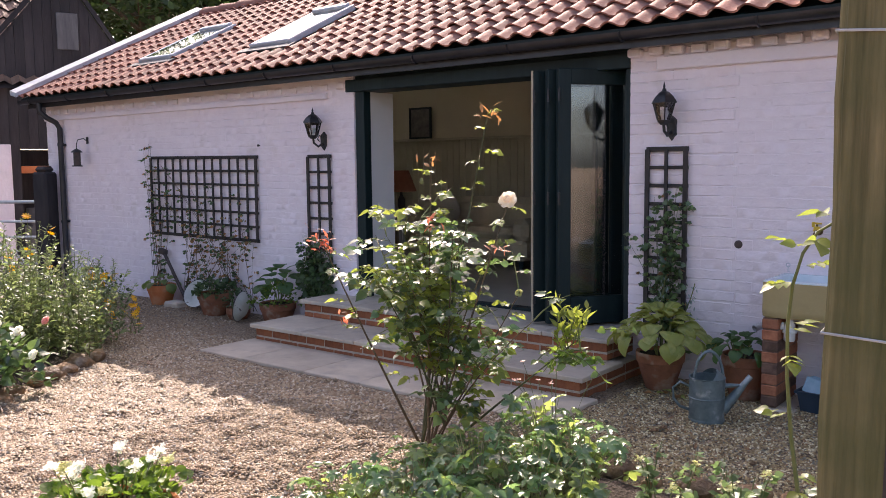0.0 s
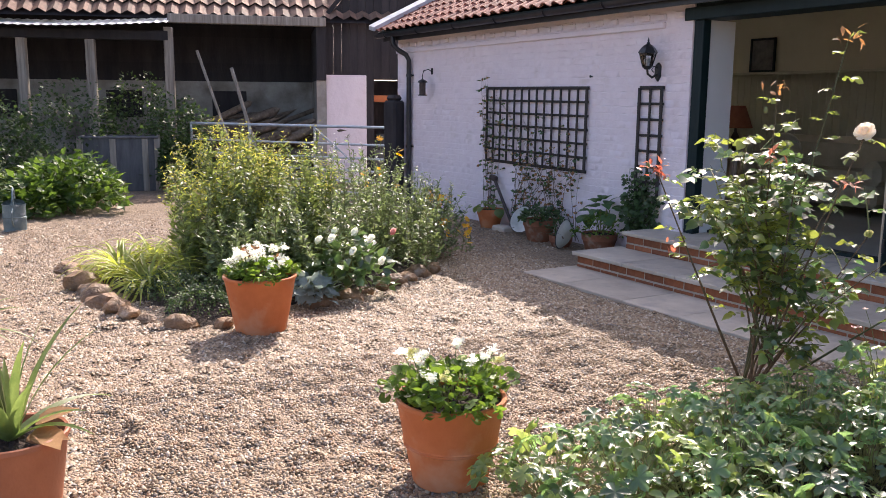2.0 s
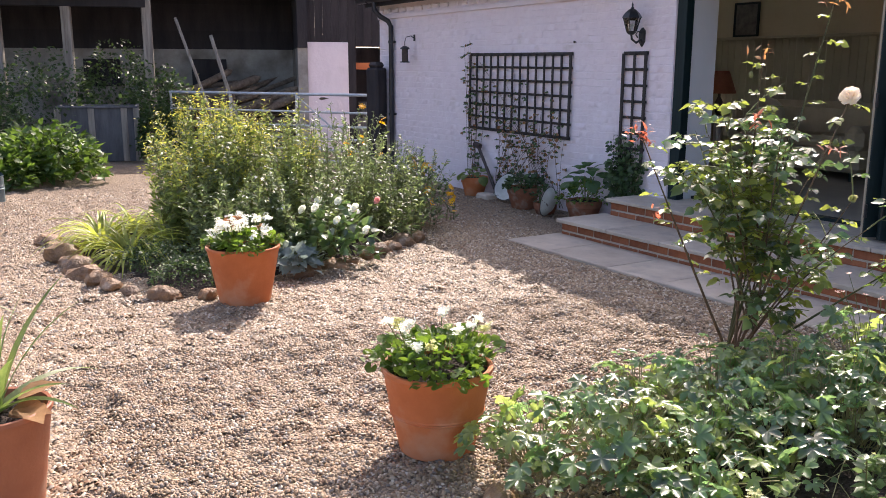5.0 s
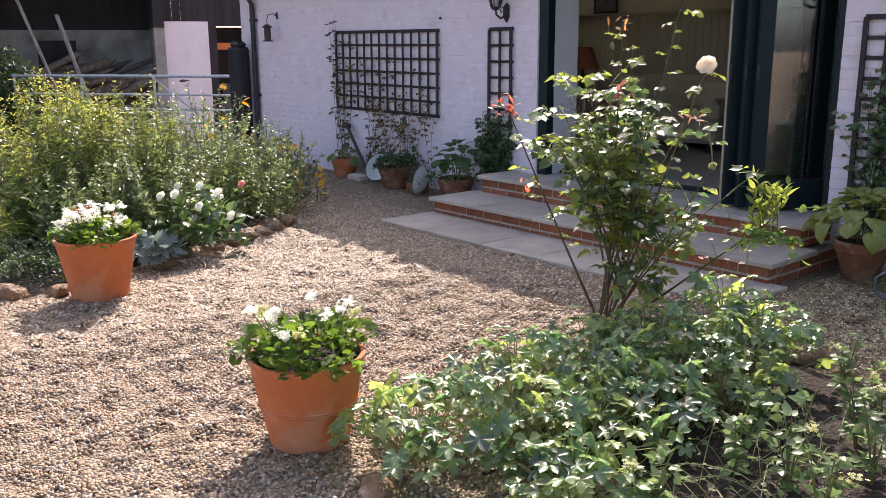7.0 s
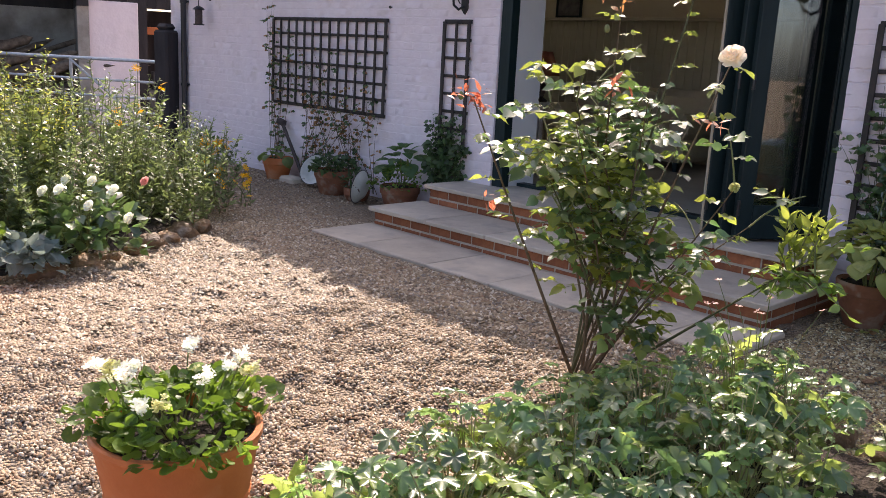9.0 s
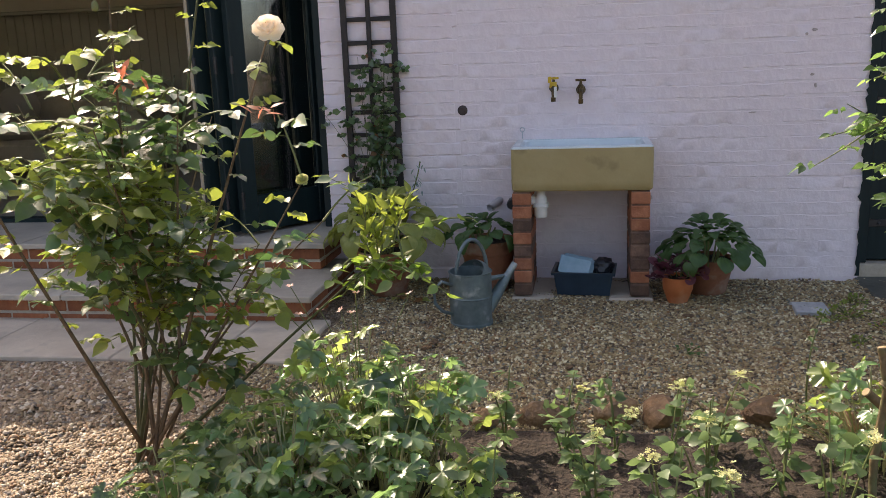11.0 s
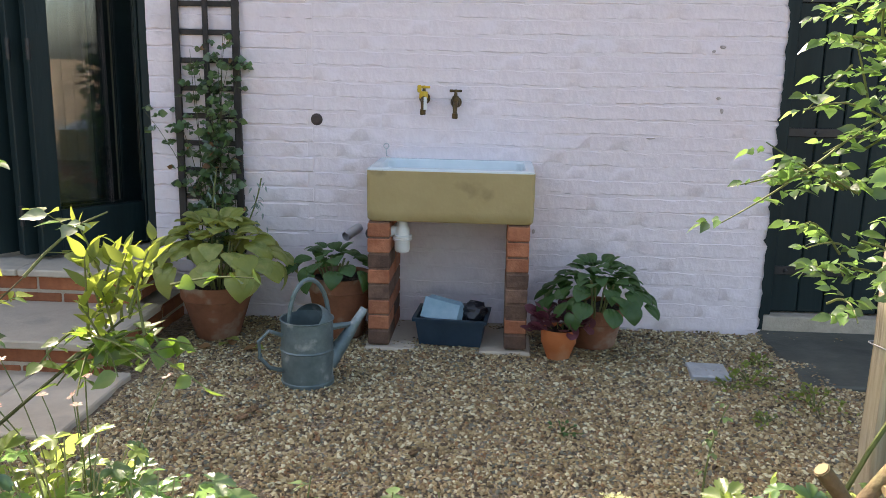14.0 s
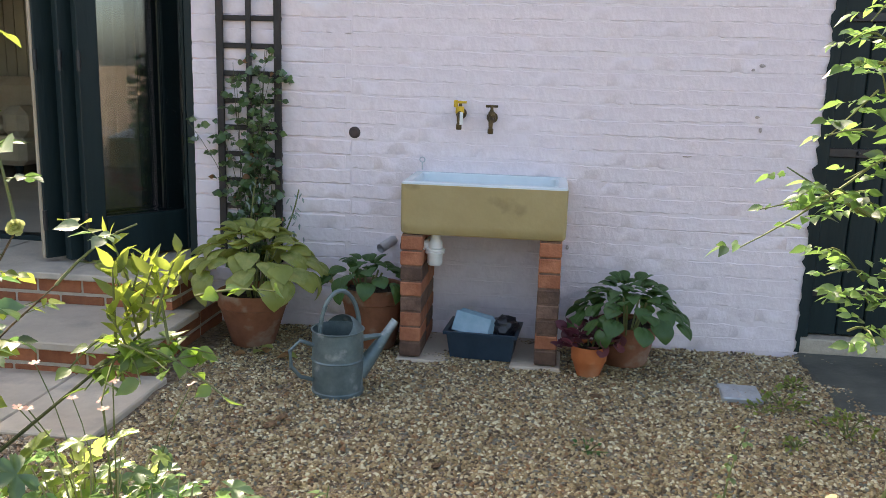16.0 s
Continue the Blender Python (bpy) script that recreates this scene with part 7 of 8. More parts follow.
# hostas
def hosta(x, y, z, n, length, mats, label, seed, h=1.0, wide=1.0):
    t = thing("hosta", (x, y, z), label, "hosta")
    r = random.Random(seed)
    for mi, mt in enumerate(mats):
        data = [broad_leaf(length, length * 0.80, c, seed + mi * 7 + j, rows=9, cols=5, rib=0.0035).data("leaf", mt) for j, c in enumerate((1.0, 1.4, 1.75))]
        for k in range(n // len(mats)):
            lev = k / (n / len(mats))
            lf = part("leaf", data[k % 3], None, t)
            el = 42 - 80 * lev + r.uniform(-10, 10)
            a = k * 137.5 + mi * 60 + r.uniform(-15, 15)
            rad = wide * (0.04 + 0.15 * lev)
            sc = (0.62 + 0.45 * lev) * r.uniform(0.85, 1.1)
            lf.matrix_basis = pose(rad * math.cos(radians(a)), rad * math.sin(radians(a)), h * (0.25 - 0.15 * lev), 0, 0, a) @ pose(0, 0, 0, r.uniform(-18, 18), -el, 0) @ Matrix.Scale(sc, 4)
    st = Mesh()
    for k in range(14):
        a = k * 0.9
        st.tube([(0.02 * math.cos(a), 0.02 * math.sin(a), -0.03), (0.08 * math.cos(a), 0.08 * math.sin(a), 0.16 * h)], 0.005, 5)
    tagged(part("stalk_mass", st, M_STEM, t), kind="stuff")
    return t


def edged_hosta_material():
    """Green leaf with broad yellow flushes along the ribs."""
    m = leaf_material("golden_edged_hosta", (0.14, 0.19, 0.04), (0.40, 0.40, 0.14), 0.45, 0.28, 0.0, 9.0)
    return m


L_HOSTAE = edged_hosta_material()
hosta(-2.01, 6.22, 0.26, 90, 0.160, (L_HOSTA, L_HOSTAE), "large hosta with yellow-green leaves spilling over its pot", 5, 1.3, 1.6)
hosta(-1.47, 6.30, 0.28, 30, 0.125, (L_HOSTAG,), "green hosta with rounded leaves in a pot", 21, 0.65, 1.0)
hosta(-0.21, 6.25, 0.15, 84, 0.118, (L_HOSTAG,), "dark green hosta overhanging its low pot", 33, 1.1, 1.3)
mound("heuchera", -0.385, 6.13, 0.12, 0.13, 90, 0.05, RD, RDF, L_HEUCH, M_STEM, "small purple-leaved heuchera in a terracotta pot", "heuchera", "", z0=0.125, stems=8)
hf = thing("hosta_flowers", (-2.08, 6.42, 0.40), "pale lilac hosta flower spikes before the trellis", "flower")
for dx, hh in ((0.0, 0.40), (0.22, 0.36)):
    part("spike", Mesh().tube(bez((dx * 0.5, -0.05, 0), (dx, -0.05, hh * 0.5), (dx + 0.03, -0.03, hh), 6), 0.004, 5), M_STEM, hf)
    q = np.array([(dx + rnd.gauss(0.01, 0.02), -0.05 + rnd.gauss(0, 0.02), rnd.uniform(hh * 0.25, hh)) for _ in range(26)])
    d = rand_dirs(26, 0.3)
    d[:, 2] -= 0.8
    tagged(bulk("blossom", oriented(NA * np.array([1, 2, 1]), q, d, 0.038), NAF, L_SILVER, hf), kind="stuff")

# pots along the left wall
hosta(-8.42, 6.38, 0.20, 14, 0.16, (L_AGA,), "small fleshy-leaved plant in a terracotta pot", 41, 0.5)
mound("sedum", -7.28, 6.30, 0.24, 0.16, 220, 0.06, OV, OVF, L_DARK, M_STEM, "blue-green leafy plant spreading over its pot", "plant", "", z0=0.22)
mound("sedum", -6.85, 6.28, 0.14, 0.16, 110, 0.07, NA * np.array([1, 2, 1]), NAF, L_DARK, M_STEM, "small spiky green plant in a shallow pot", "plant", "", z0=0.11)
hosta(-6.32, 6.40, 0.25, 18, 0.21, (L_HOSTAG,), "large-leaved green plant beside the steps", 51, 1.3)
mound("parsley", -6.22, 6.25, 0.22, 0.25, 260, 0.035, OV, OVF, L_PEL, M_STEM, "bushy bright green herb in a wide pot", "herb", "", z0=0.19)


# climbers on the trellises
def climber(name, x0, x1, z0, z1, foot, n_stems, leaves, size, mat, label, y=WY - 0.07, dry=0.2, top=None):
    t = thing(name, (0, 0, 0), label, "climbing plant")
    P, D, S = [], [], []
    for k in range(n_stems):
        fx = foot[0] + rnd.uniform(-foot[1], foot[1])
        tx, tz = rnd.uniform(x0, x1), rnd.uniform(z0 + 0.35 * (z1 - z0), z1)
        c = bez((fx, y + 0.02, 0.03), ((fx * 0.6 + tx * 0.4) + rnd.uniform(-0.1, 0.1), y - 0.02, tz * 0.65), (tx, y + rnd.uniform(-0.02, 0.02), tz), 9)
        part("stem", Mesh().tube(c, [0.0034 - 0.0003 * i for i in range(9)], 5), M_DARKSTEM if dry < 0.1 else M_BARK, t)
        b = pinnate(c, leaves, size, 0.15, 1 + (size < 0.038))
        P += b[0]; D += b[1]; S += b[2]
    P, D, S = np.array(P), np.array(D), np.array(S)
    P[:, 1] = np.minimum(P[:, 1], WY - 0.02)
    m = rng.random(len(P)) < dry
    if m.any():
        tagged(bulk("dry_foliage", oriented(WL, P[m], D[m], S[m], 0.6, (0.3, -1.0, 0.4)), WLF, L_DRY, t), kind="stuff")
    tagged(bulk("foliage", oriented(WL, P[~m], D[~m], S[~m] * 1.15, 0.6, (0.3, -1.0, 0.4)), WLF, mat, t), kind="stuff")
    return t


climber("climbing_rose", -2.46, -1.88, 0.45, 1.5, (-2.12, 0.10), 13, 20, 0.033, L_ROSE, "thin climbing rose trained on the trellis", dry=0.03)
climber("clematis", -8.95, -8.3, 0.8, 1.95, (-8.75, 0.1), 10, 11, 0.032, L_DARK, "straggly dark clematis on the trellis", dry=0.35)
climber("clematis", -8.3, -6.75, 0.55, 1.05, (-7.5, 0.75), 20, 8, 0.034, L_DARK, "browning clematis beneath the trellis", dry=0.6)
climber("clematis", -8.6, -6.85, 0.8, 1.7, (-7.6, 0.7), 12, 7, 0.030, L_DARK, "straggly dark clematis on the trellis", dry=0.25)
climber("ivy", -6.1, -5.6, 0.2, 0.95, (-5.86, 0.16), 24, 20, 0.038, L_DARK, "dense dark green climber at the foot of the trellis", dry=0.0)

# climbing rose on the far post, with sawn branches
cr = thing("climbing_rose", (0.42, 4.66, 0.0), "vigorous climbing rose with sunlit leaves on the timber post", "climbing plant")
P, D, S = [], [], []
cr_stems = []
for k in range(7):
    tx, ty, tz = rnd.uniform(-0.38, 0.75), rnd.uniform(-0.45, -0.1), rnd.uniform(1.2, 2.4)
    c = bez((rnd.uniform(-0.22, 0.45), rnd.uniform(-0.40, -0.12), 0), (tx * 0.2 + rnd.uniform(-0.25, 0.4), ty * 0.8, tz * rnd.uniform(0.45, 0.7)), (tx, ty, tz), 9)
    cr_stems.append(part("stem", Mesh().tube(c, [0.008 - 0.0006 * i for i in range(9)], 6), M_STEM if k % 3 else M_BARK, cr))
    b = pinnate(c, 9, 0.032, 0.42)
    P += b[0]; D += b[1]; S += b[2]
for k in range(250):
    a, el, q = rnd.uniform(0, 6.28), rnd.uniform(-1, 1), rnd.random() ** 0.4
    s0 = Vector((0.06 + 0.44 * q * math.cos(a), -0.30 + 0.24 * q * math.sin(a), 1.28 + 0.66 * q * el))
    if s0.z < 0.82 and rnd.random() < 0.6:
        s0.z += 0.6
    e = s0 + Vector((rnd.uniform(-0.20, 0.20), rnd.uniform(-0.16, 0.10), rnd.uniform(-0.12, 0.16)))
    if k < 3:
        s0 = Vector((-0.30, -0.28, 1.05 + 0.06 * k))
        e = Vector((-0.50 - 0.05 * k, -0.32, 1.16 - 0.10 * k))
    c = bez(s0, (s0 + e) / 2 + Vector((rnd.gauss(0, 0.03), 0, rnd.uniform(-0.02, 0.07))), e, 6)
    part("twig", Mesh().tube(c, [0.0035, 0.003, 0.0028, 0.0025, 0.002, 0.0015], 5), M_STEM, cr_stems[k % 7])
    b = pinnate(c, 5, rnd.uniform(0.026, 0.038), 0.12)
    P += b[0]; D += b[1]; S += b[2]
for k in range(14):
    s0 = Vector((rnd.uniform(-0.35, 0.5), rnd.uniform(-0.75, -0.3), rnd.uniform(0.05, 0.45)))
    c = bez(s0, s0 + Vector((0, 0, 0.08)), s0 + Vector((rnd.uniform(-0.15, 0.15), rnd.uniform(-0.1, 0.1), rnd.uniform(0.1, 0.3))), 6)
    part("twig", Mesh().tube(c, 0.0028, 5), M_STEM, cr_stems[k % 7])
    b = leaves_on(c, 5, 0.036, 0.1)
    P += b[0]; D += b[1]; S += b[2]
P, D, S = np.array(P), np.array(D), np.array(S)
light = rng.random(len(P)) < 0.72
tagged(bulk("foliage", oriented(RL, P[light], D[light], S[light] * 1.25, lean=0.7), RLF, L_CLIMB, cr), kind="stuff")
tagged(bulk("dark_foliage", oriented(RL, P[~light], D[~light], S[~light] * 1.3, lean=0.7), RLF, L_ROSE, cr), kind="stuff")
M_PRUNED = material("pruned_rose_branch", (0.10, 0.065, 0.03), (0.23, 0.155, 0.075), 22.0, 0.75, 0.5, 70.0, spots=((0.12, 0.13, 0.05), 14.0, 0.5, 0.7))
M_CUT = material("fresh_cut_wood", (0.27, 0.19, 0.10), (0.38, 0.28, 0.16), 30.0, 0.8, 0.2, 80.0)
for pts, r in ((((-0.12, -0.68, 0.0), (-0.18, -0.72, 0.20), (-0.34, -0.78, 0.40), (-0.485, -0.80, 0.59)), 0.015), (((-0.53, -0.91, 0.0), (-0.535, -0.91, 0.25), (-0.53, -0.91, 0.47), (-0.54, -0.90, 0.57)), 0.011), (((0.05, -0.62, 1.22), (-0.10, -0.75, 1.0), (-0.30, -0.86, 0.74), (-0.53, -0.91, 0.47)), 0.013), (((-0.2, -0.7, 0.0), (-0.28, -0.75, 0.16), (-0.39, -0.81, 0.28), (-0.56, -0.86, 0.43)), 0.013), (((0.25, -0.6, 0.60), (-0.05, -0.8, 0.66), (-0.25, -0.88, 0.64), (-0.42, -0.91, 0.61)), 0.010), (((-0.02, -0.6, 0.0), (-0.05, -0.65, 0.3), (0.05, -0.7, 0.5), (0.22, -0.7, 0.62)), 0.009)):
    wob = [Vector(q) + Vector((rnd.gauss(0, 0.006), rnd.gauss(0, 0.006), 0)) for q in pts]
    br = part("sawn_branch", Mesh().tube([wob[0], *[wob[i].lerp(wob[i + 1], f) for i in range(3) for f in (0.33, 0.67, 1.0)]], [r * rnd.uniform(0.92, 1.1) for _ in range(10)], 10), M_PRUNED, cr, "thick brown sawn-off branch")
    d = (wob[3] - wob[2]).normalized()
    part("cut_end", Mesh().tube([wob[3] - d * 0.002, wob[3] + d * 0.003], r * 0.93, 10), M_CUT, br)
# arching shoot by the near post
sh = thing("rose_shoot", (0.11, 2.20, 0.0), "single arching rose shoot with pale young leaves", "climbing plant")
c = bez((0.10, -0.05, 0.45), (-0.20, 0.0, 1.55), (0.08, -0.05, 1.52), 12)
part("stem", Mesh().tube([(0.12, -0.02, 0.0), (0.11, -0.04, 0.25), *c], [0.006, 0.006, *[0.005 - 0.00025 * i for i in range(12)]], 7), M_STEM, sh)
b = pinnate(c, 13, 0.026, 0.1)
tagged(bulk("foliage", oriented(OV, np.array(b[0]), np.array(b[1]), np.array(b[2]) * 1.3), OVF, L_ROSENEW, sh), kind="stuff")

# ---- the island bed ----
def tall_plant(name, x, y, r, h, n, leaf, mat, label, category, group, heads=None, per=26):
    t = thing(name, (x, y, 0.05), label, category, group)
    P, D, S, H = [], [], [], []
    st = Mesh()
    for k in range(n):
        a, rr = rnd.uniform(0, 6.28), r * math.sqrt(rnd.random())
        bx, by = rr * math.cos(a), rr * math.sin(a)
        e = Vector((bx * 1.3 + rnd.gauss(0, 0.07), by * 1.3 + rnd.gauss(0, 0.07), h * rnd.uniform(0.55, 1.06)))
        c = bez((bx, by, 0), (bx * 1.1, by * 1.1, e.z * 0.6), e, 6)
        st.tube(c, 0.0026, 4, False)
        for i in range(per):
            u = (i + rnd.random()) / per
            j = min(int(u * 5), 4)
            p = c[j].lerp(c[j + 1], u * 5 - j)
            aa = rnd.uniform(0, 6.28)
            P.append(p[:]); D.append((math.cos(aa), math.sin(aa), rnd.uniform(0.1, 1.1))); S.append(leaf * (1.15 - 0.6 * u) * rnd.uniform(0.7, 1.2))
        H.append(e)
    tagged(part("stalk_mass", st, M_STEM, t), kind="stuff")
    tagged(bulk("foliage", oriented(NA * np.array([1, 2.1, 1]), np.array(P), np.array(D), np.array(S), lean=0.7), NAF, mat, t), kind="stuff")
    if heads:
        hm, count, size, tmpl, spread, frac = heads
        q = np.array([(e + Vector((rnd.gauss(0, spread * 0.6), rnd.gauss(0, spread * 0.6), rnd.gauss(-spread, spread * 1.3))))[:] for e in H if rnd.random() < frac for _ in range(count)])
        tagged(bulk("blossom", oriented(tmpl[0], q, rand_dirs(len(q), 0.5), size * rng.uniform(0.7, 1.2, len(q)), lean=0.7), tmpl[1], hm, t), kind="stuff")
    return t


NAT = (NA * np.array([1, 2, 1]), NAF)
for x, y, r, h in ((-6.75, 2.45, 0.36, 1.13), (-6.95, 2.85, 0.38, 1.22), (-6.6, 3.0, 0.34, 1.20), (-7.4, 2.6, 0.38, 1.10), (-7.3, 3.25, 0.4, 1.14)):
    tall_plant("goldenrod", x, y, r, h, 30, 0.095, L_GOLDROD, "tall yellow-green goldenrod not yet in flower", "goldenrod", "goldenrods", (L_GOLDTIP, 34, 0.036, NAT, 0.055, 0.9), per=85)
for x, y, r, h in ((-6.35, 3.35, 0.34, 1.05), (-6.65, 3.75, 0.36, 1.12), (-7.2, 3.9, 0.4, 1.15), (-6.15, 2.75, 0.30, 0.72), (-6.25, 2.4, 0.28, 0.78), (-5.95, 3.05, 0.26, 0.7)):
    tall_plant("aster", x, y, r, h, 28, 0.075, L_ASTER, "dark leafy aster with small white buds", "aster", "asters", (L_WHITE, 2, 0.013, PET5, 0.05, 0.3), per=66)
for x, y, r, h in ((-6.5, 4.15, 0.34, 0.72), (-6.9, 4.5, 0.36, 0.75), (-7.5, 4.6, 0.4, 0.8)):
    tall_plant("catmint", x, y, r, h, 36, 0.075, L_ASTER, "grey-green bushy perennial with seed heads", "perennial", "grey perennials", (L_SILVER, 6, 0.02, NAT, 0.06, 0.7), per=44)
for x, y, h, n in ((-7.4, 4.35, 1.12, 6), (-6.85, 5.02, 0.36, 7), (-7.15, 4.95, 0.25, 6), (-8.2, 5.4, 0.42, 8), (-8.5, 5.6, 0.45, 8)):
    t = tall_plant("rudbeckia", x, y, 0.12, h, n, 0.05, L_ASTER, "yellow daisy-flowered rudbeckia on thin stems", "rudbeckia", "rudbeckias", (L_YELLOW, 2, 0.037, PET8, 0.03, 1.0), per=12)
t = mound("white_dahlia", -5.72, 3.22, 0.32, 0.42, 330, 0.085, OV, OVF, L_ROSE, M_STEM, "low dahlia with dark leaves and white double flowers", "dahlia", "", z0=0.04)
for k, q in enumerate(((-0.05, -0.22, 0.42), (0.12, -0.18, 0.45), (0.24, -0.05, 0.36), (0.20, 0.12, 0.44), (0.28, 0.18, 0.27), (0.05, 0.05, 0.48), (-0.12, -0.05, 0.47))):
    rose_bloom(t, q, 0.045, L_WHITE)
rose_bloom(t, (0.12, 0.36, 0.47), 0.04, L_PINK)
mound("lambs_ear", -5.52, 2.78, 0.2, 0.2, 140, 0.085, OV, OVF, L_SILVER, M_STEM, "silver felted lamb's ear", "lamb's ear", "", z0=0.04)
for x, y, r, h in ((-5.55, 1.98, 0.24, 0.2), (-5.9, 2.0, 0.28, 0.24), (-5.75, 2.35, 0.26, 0.3), (-6.2, 1.9, 0.24, 0.22)):
    mound("thyme", x, y, r, h, 900, 0.024, PL, PLF, L_SHRUB, M_STEM, "low cushion of fine dark green leaves", "ground cover", "low green cushions", z0=0.03, stems=0)

# ---- shrubs and trees beyond ----
def shrub(x, y, r, h, n, size, mat, label, z0=0.0, group="far shrubs"):
    return mound("shrub", x, y, r, h, n, size, PL, PLF, mat, M_BARK, label, "shrub", group, z0=z0, stems=10)


for x, y, r, h in ((-12.6, 2.0, 0.75, 0.75), (-13.2, 1.9, 0.7, 0.7), (-12.2, 1.55, 0.5, 0.45)):
    shrub(x, y, r, h, 900, 0.13, L_COMFREY, "sunlit bright green broad-leaved plant by the path")
for x, y, r, h in ((-15.9, 2.4, 1.1, 1.75), (-15.2, 1.1, 1.0, 1.5), (-16.6, 3.8, 1.0, 1.9), (-15.5, 4.25, 0.8, 1.5), (-14.8, 4.0, 0.45, 1.0), (-14.6, 0.3, 1.1, 1.4), (-13.2, 0.1, 0.8, 0.8), (-16.5, 0.0, 1.4, 2.3), (-14.2, -1.2, 1.2, 1.6), (-12.6, -0.6, 0.7, 0.7)):
    shrub(x, y, r, h, 2400, 0.075, L_SHRUB, "dark overgrown shrub before the shed")
shrub(-13.9, 0.9, 0.6, 0.6, 700, 0.09, L_ASTER, "grey-leaved shrub among the dark bushes")
for x, y in ((-11.6, 0.35), (-12.0, -0.1)):
    shrub(x, y, 0.5, 0.6, 900, 0.05, L_ASTER, "pale flowering shrub at the path's edge")
shrub(-9.0, 5.9, 0.3, 0.42, 260, 0.06, L_SHRUB, "small leafy plant against the white wall")


def tree(x, y, h, crown, seed, n=5200):
    r = random.Random(seed)
    t = thing("tree", (x, y, 0), "broad leafy tree with uneven crown beyond the roofs", "tree", "far trees")
    part("trunk", Mesh().tube([(0, 0, 0), (0.1, 0, h * 0.3), (0.0, 0.15, h * 0.6), (0.1, 0.1, h * 0.85)], [0.32, 0.25, 0.16, 0.06], 12), M_BARK, t)
    tips = []
    for k in range(16):
        a = k * 2.4
        z = h * r.uniform(0.35, 0.75)
        e = Vector((crown * r.uniform(0.5, 1.0) * math.cos(a), crown * r.uniform(0.5, 1.0) * math.sin(a), z + h * r.uniform(0.05, 0.3)))
        part("limb", Mesh().tube(bez((0.05, 0.05, z * 0.9), (e.x * 0.4, e.y * 0.4, z + 0.3), e, 6), [0.09, 0.075, 0.06, 0.045, 0.03, 0.015], 6), M_BARK, t)
        tips.append(e)
    tips += [Vector((r.gauss(0, crown * 0.4), r.gauss(0, crown * 0.4), h * r.uniform(0.7, 1.0))) for _ in range(9)]
    c = np.array([q[:] for q in tips])[rng.integers(0, len(tips), n)]
    P = c + rng.normal(0, crown * 0.2, (n, 3))
    tagged(bulk("crown", oriented(PL, P, rand_dirs(n, 0.6), rng.uniform(0.16, 0.3, n), lean=0.6), PLF, L_SHRUB, t), kind="stuff")


for k, (x, y, h, c) in enumerate(((-22, 15, 9, 3.4), (-25, 20, 10, 4.2), (-24, 17, 8.5, 3.8), (-26, 9, 10, 3.8), (-21, 1.0, 7, 2.6), (-23, -4, 8, 3.2), (-19, 21, 8, 3.2), (-18.5, -2.2, 5.0, 2.0))):
    tree(x, y, h, c, k, 9000 if y > 12 else 5200)

# weeds and fallen leaves on the gravel
for x, y, r, n in ((0.42, 5.88, 0.10, 70), (0.30, 5.80, 0.06, 34), (0.60, 5.62, 0.13, 90), (0.52, 6.12, 0.06, 40), (-0.42, 5.28, 0.06, 18), (0.36, 5.45, 0.05, 24)):
    mound("weed", x, y, r, r * 0.55, n, 0.022, OV, OVF, L_ROSENEW if x > 0 else L_HOSTAG, M_STEM, "small sprawling green weed growing through the gravel", "weed", "weeds in the gravel", z0=0.008, stems=10)
for k in range(9):
    x, y = rnd.uniform(-2.02, -1.74), rnd.uniform(6.02, 6.2)
    lf = thing("fallen_leaf", (x, y, 0.012), "dry curled brown leaf lying on the gravel", "fallen leaf", "fallen leaves")
    lf.matrix_world = pose(x, y, 0.014 + dune(x, y), rnd.uniform(-20, 20), rnd.uniform(-20, 20), rnd.uniform(0, 360))
    bulk("blade", (OV * np.array([1, 0.8, 1.6]) * 0.075)[None], OVF, L_DRY if k % 3 else L_HOSTAE, lf)
wilt = thing("wilted_flower_stem", (-0.10, 4.50, 0.02), "wilted pale flower stem leaning above the geranium", "flower")
c = bez((0, 0, 0), (-0.03, 0.0, 0.28), (0.05, 0.04, 0.42), 9)
part("stem", Mesh().tube(c, [0.004 - 0.0003 * i for i in range(9)], 6), M_STEM, wilt)
b = leaves_on(c, 7, 0.022, 0.45)
tagged(bulk("foliage", oriented(OV, np.array(b[0]), np.array(b[1]) - np.array([0, 0, 0.7]), np.array(b[2]) * 0.95), OVF, L_MEALY, wilt), kind="stuff")

# ---- painted bricks of the walls, last ----
COURSE, BL = 0.0765, 0.229


def brick_mesh(seed, length):
    """A worn brick face under thick paint: soft, uneven edges."""
    r = random.Random(seed)
    m = Mesh()
    hx, hz, d = length / 2 + 0.0003, COURSE / 2 - 0.0005, r.uniform(0.0006, 0.0030)
    cols = 6
    for ring in (0, 1):
        for side in (-1, 1):
            for i in range(cols + 1):
                u = -1 + 2 * i / cols
                end = i in (0, cols)
                edge = 0.007 if end else r.uniform(0.002, 0.011)
                if ring:
                    m.v.append((u * hx, -d + (0.0006 if end else r.uniform(-0.0018, 0.0018)), side * (hz - edge)))
                else:
                    m.v.append((u * hx, 0.006, side * hz))
    n = cols + 1
    for i in range(cols):
        m.f += [(i, i + 1, 2 * n + i + 1, 2 * n + i), (n + i + 1, n + i, 3 * n + i, 3 * n + i + 1), (2 * n + i, 2 * n + i + 1, 3 * n + i + 1, 3 * n + i)]
    m.f += [(n, 0, 2 * n, 3 * n), (cols, n + cols, 3 * n + cols, 2 * n + cols)]
    m.smooth = True
    return m.data("brick", M_BRICKPAINT)


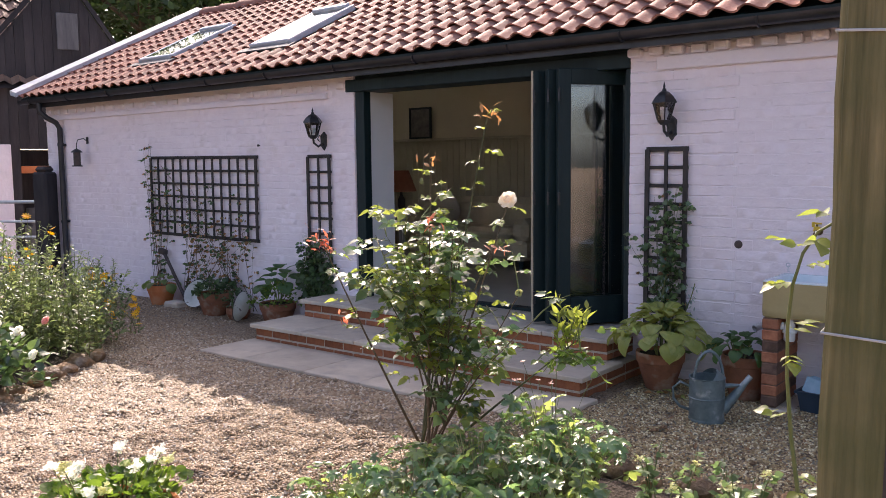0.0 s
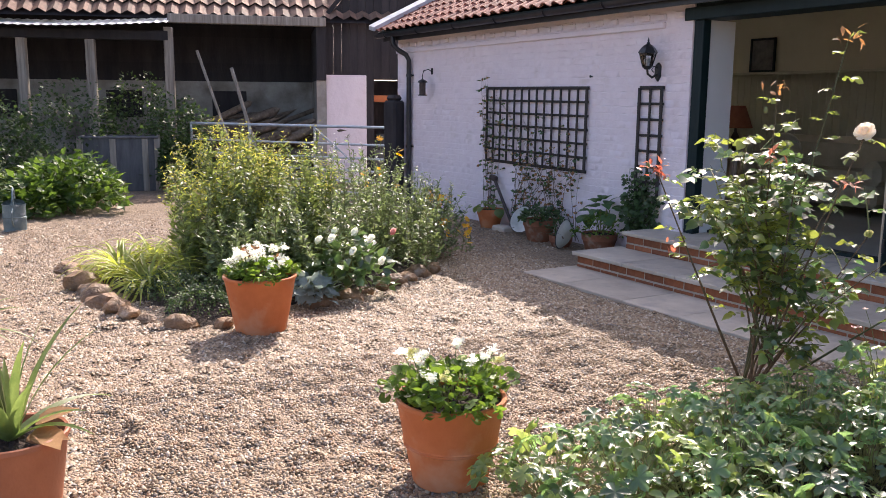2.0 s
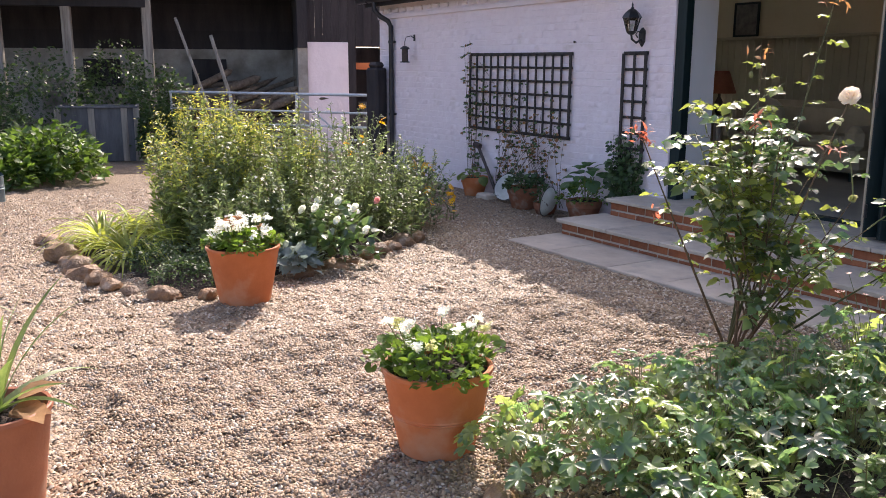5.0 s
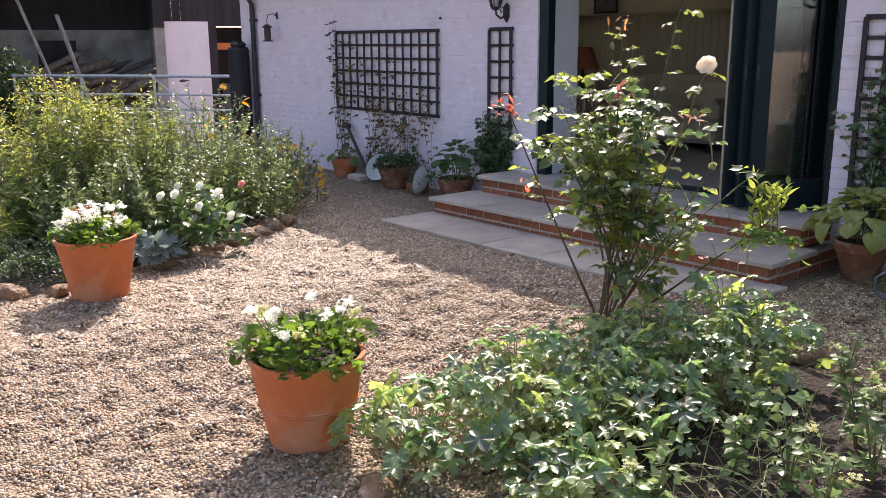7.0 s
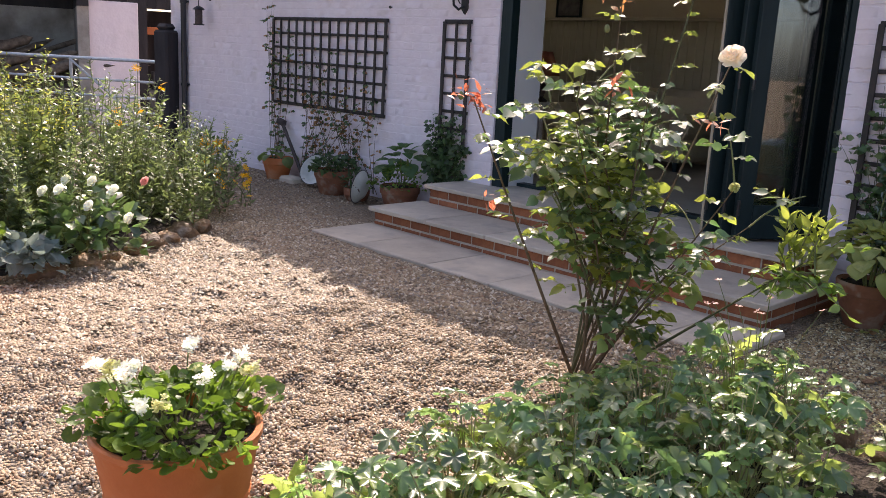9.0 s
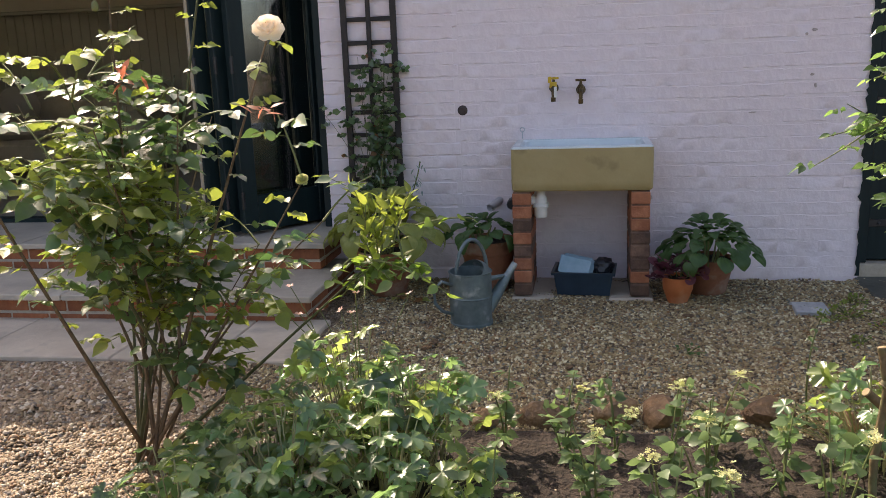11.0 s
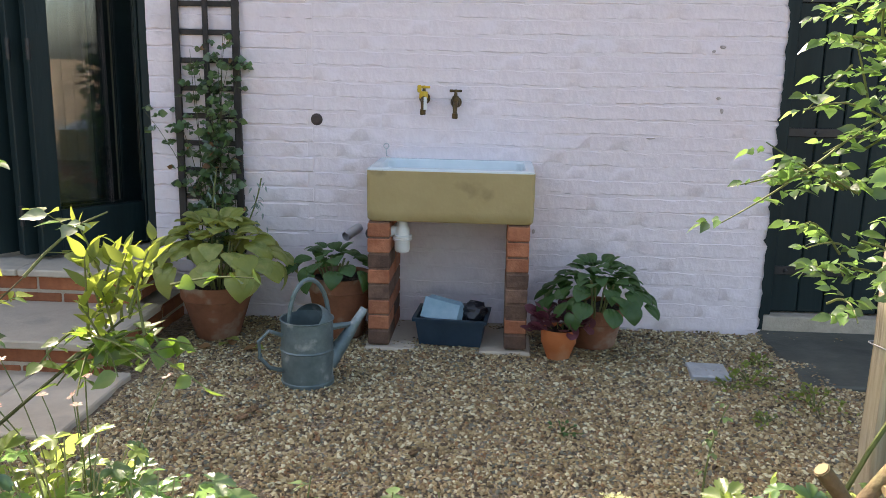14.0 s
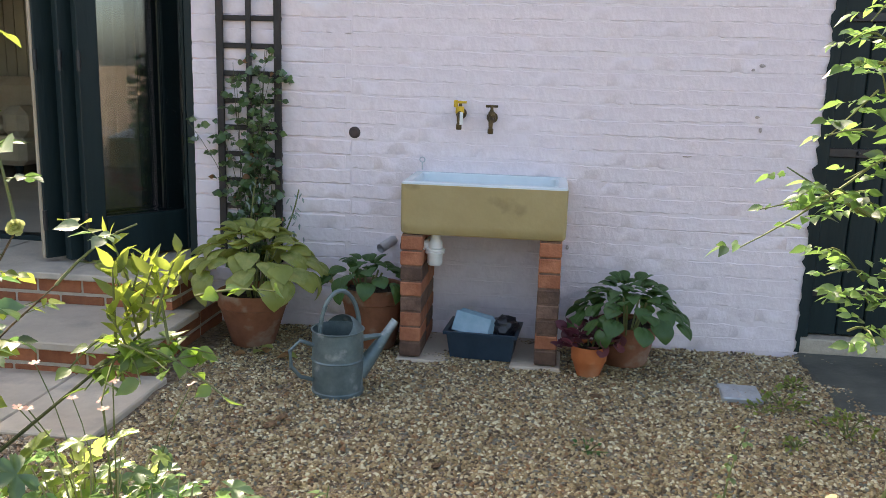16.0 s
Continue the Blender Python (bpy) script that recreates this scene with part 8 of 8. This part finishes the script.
full = [brick_mesh(k, BL) for k in range(16)]
half = [brick_mesh(20 + k, BL / 2) for k in range(4)]
M_BRICKJOINED = material("painted_brick_joined", (0.80, 0.695, 0.725), (0.87, 0.775, 0.80), 5.0, 0.75, 0.8, 17.0, spots=((0.66, 0.57, 0.54), 3.0, 0.62, 0.82), island=0.012, bump_dist=0.014)


def brick_wall(parent, x0, x1, z0, z1, pieces, proud=0.0):
    """Courses of bricks between two edges; the nearest are single pieces, the rest one mesh."""
    rest, count = Mesh(), 0
    rest.smooth = True
    rows = int((z1 - z0) / COURSE)
    for j in range(rows):
        z = z0 + COURSE * (j + 0.5)
        x = x0 - (BL / 2 if j % 2 else 0)
        wave, lean = rnd.uniform(-0.006, 0.006), rnd.uniform(0, 6.28)
        while x < x1 - 0.02:
            a, b = max(x, x0 + 0.001), min(x + BL, x1 - 0.001)
            x += BL
            if b - a < 0.04:
                continue
            src = full if b - a > 0.16 else half
            me = src[rnd.randrange(len(src))]
            base = BL if src is full else BL / 2
            loc = Vector(((a + b) / 2, WY + 0.0028 + proud + rnd.uniform(-0.0012, 0.0016), z + wave + 0.006 * math.sin((a + b) * 0.8 + 0.35 * j) + 0.003 * math.sin((a + b) * 2.9 + lean)))
            sc, tilt = (b - a) / base, rnd.uniform(-0.006, 0.006)
            if pieces and count < 300 and -1.7 < loc.x < 0.67 and z < 2.1:
                o = part("brick", me, None, parent)
                o.location, o.scale, o.rotation_euler = loc, (sc, 1, 1), (0, tilt, 0)
                count += 1
            else:
                rest.add([(loc.x + v.co.x * sc, loc.y + v.co.y, loc.z + v.co.z + tilt * v.co.x) for v in me.vertices], [p.vertices[:] for p in me.polygons])
    if rest.v:
        tagged(part("bricks", rest, M_BRICKJOINED, parent), kind="stuff")


brick_wall(wall_r, -1.615, X_DL, 0.0, WALL_TOP - 0.02, True)
brick_wall(wall_r, X_OR, -1.62, 0.0, WALL_TOP - 0.02, False, -0.004)
brick_wall(wall, X_LEFT, X_OL, 0.0, WALL_TOP - 0.02, False)
brick_wall(wall_e, X_DR, X_RIGHT, 0.0, WALL_TOP - 0.02, False)

# ragged edge where the black paint of the door frame laps onto the wall
m = Mesh()
zs = [0.03 + 0.024 * k for k in range(86)]
for z in zs:
    m.v += [(X_DL + 0.004, WY - 0.0078, z), (X_DL - 0.010 - abs(rnd.gauss(0, 0.009)), WY - 0.0078, z + rnd.uniform(-0.008, 0.008))]
m.f = [(2 * k, 2 * k + 1, 2 * k + 3, 2 * k + 2) for k in range(len(zs) - 1)]
part("paint_edge", m, M_BLACK, wall_r, "ragged black paint edge")
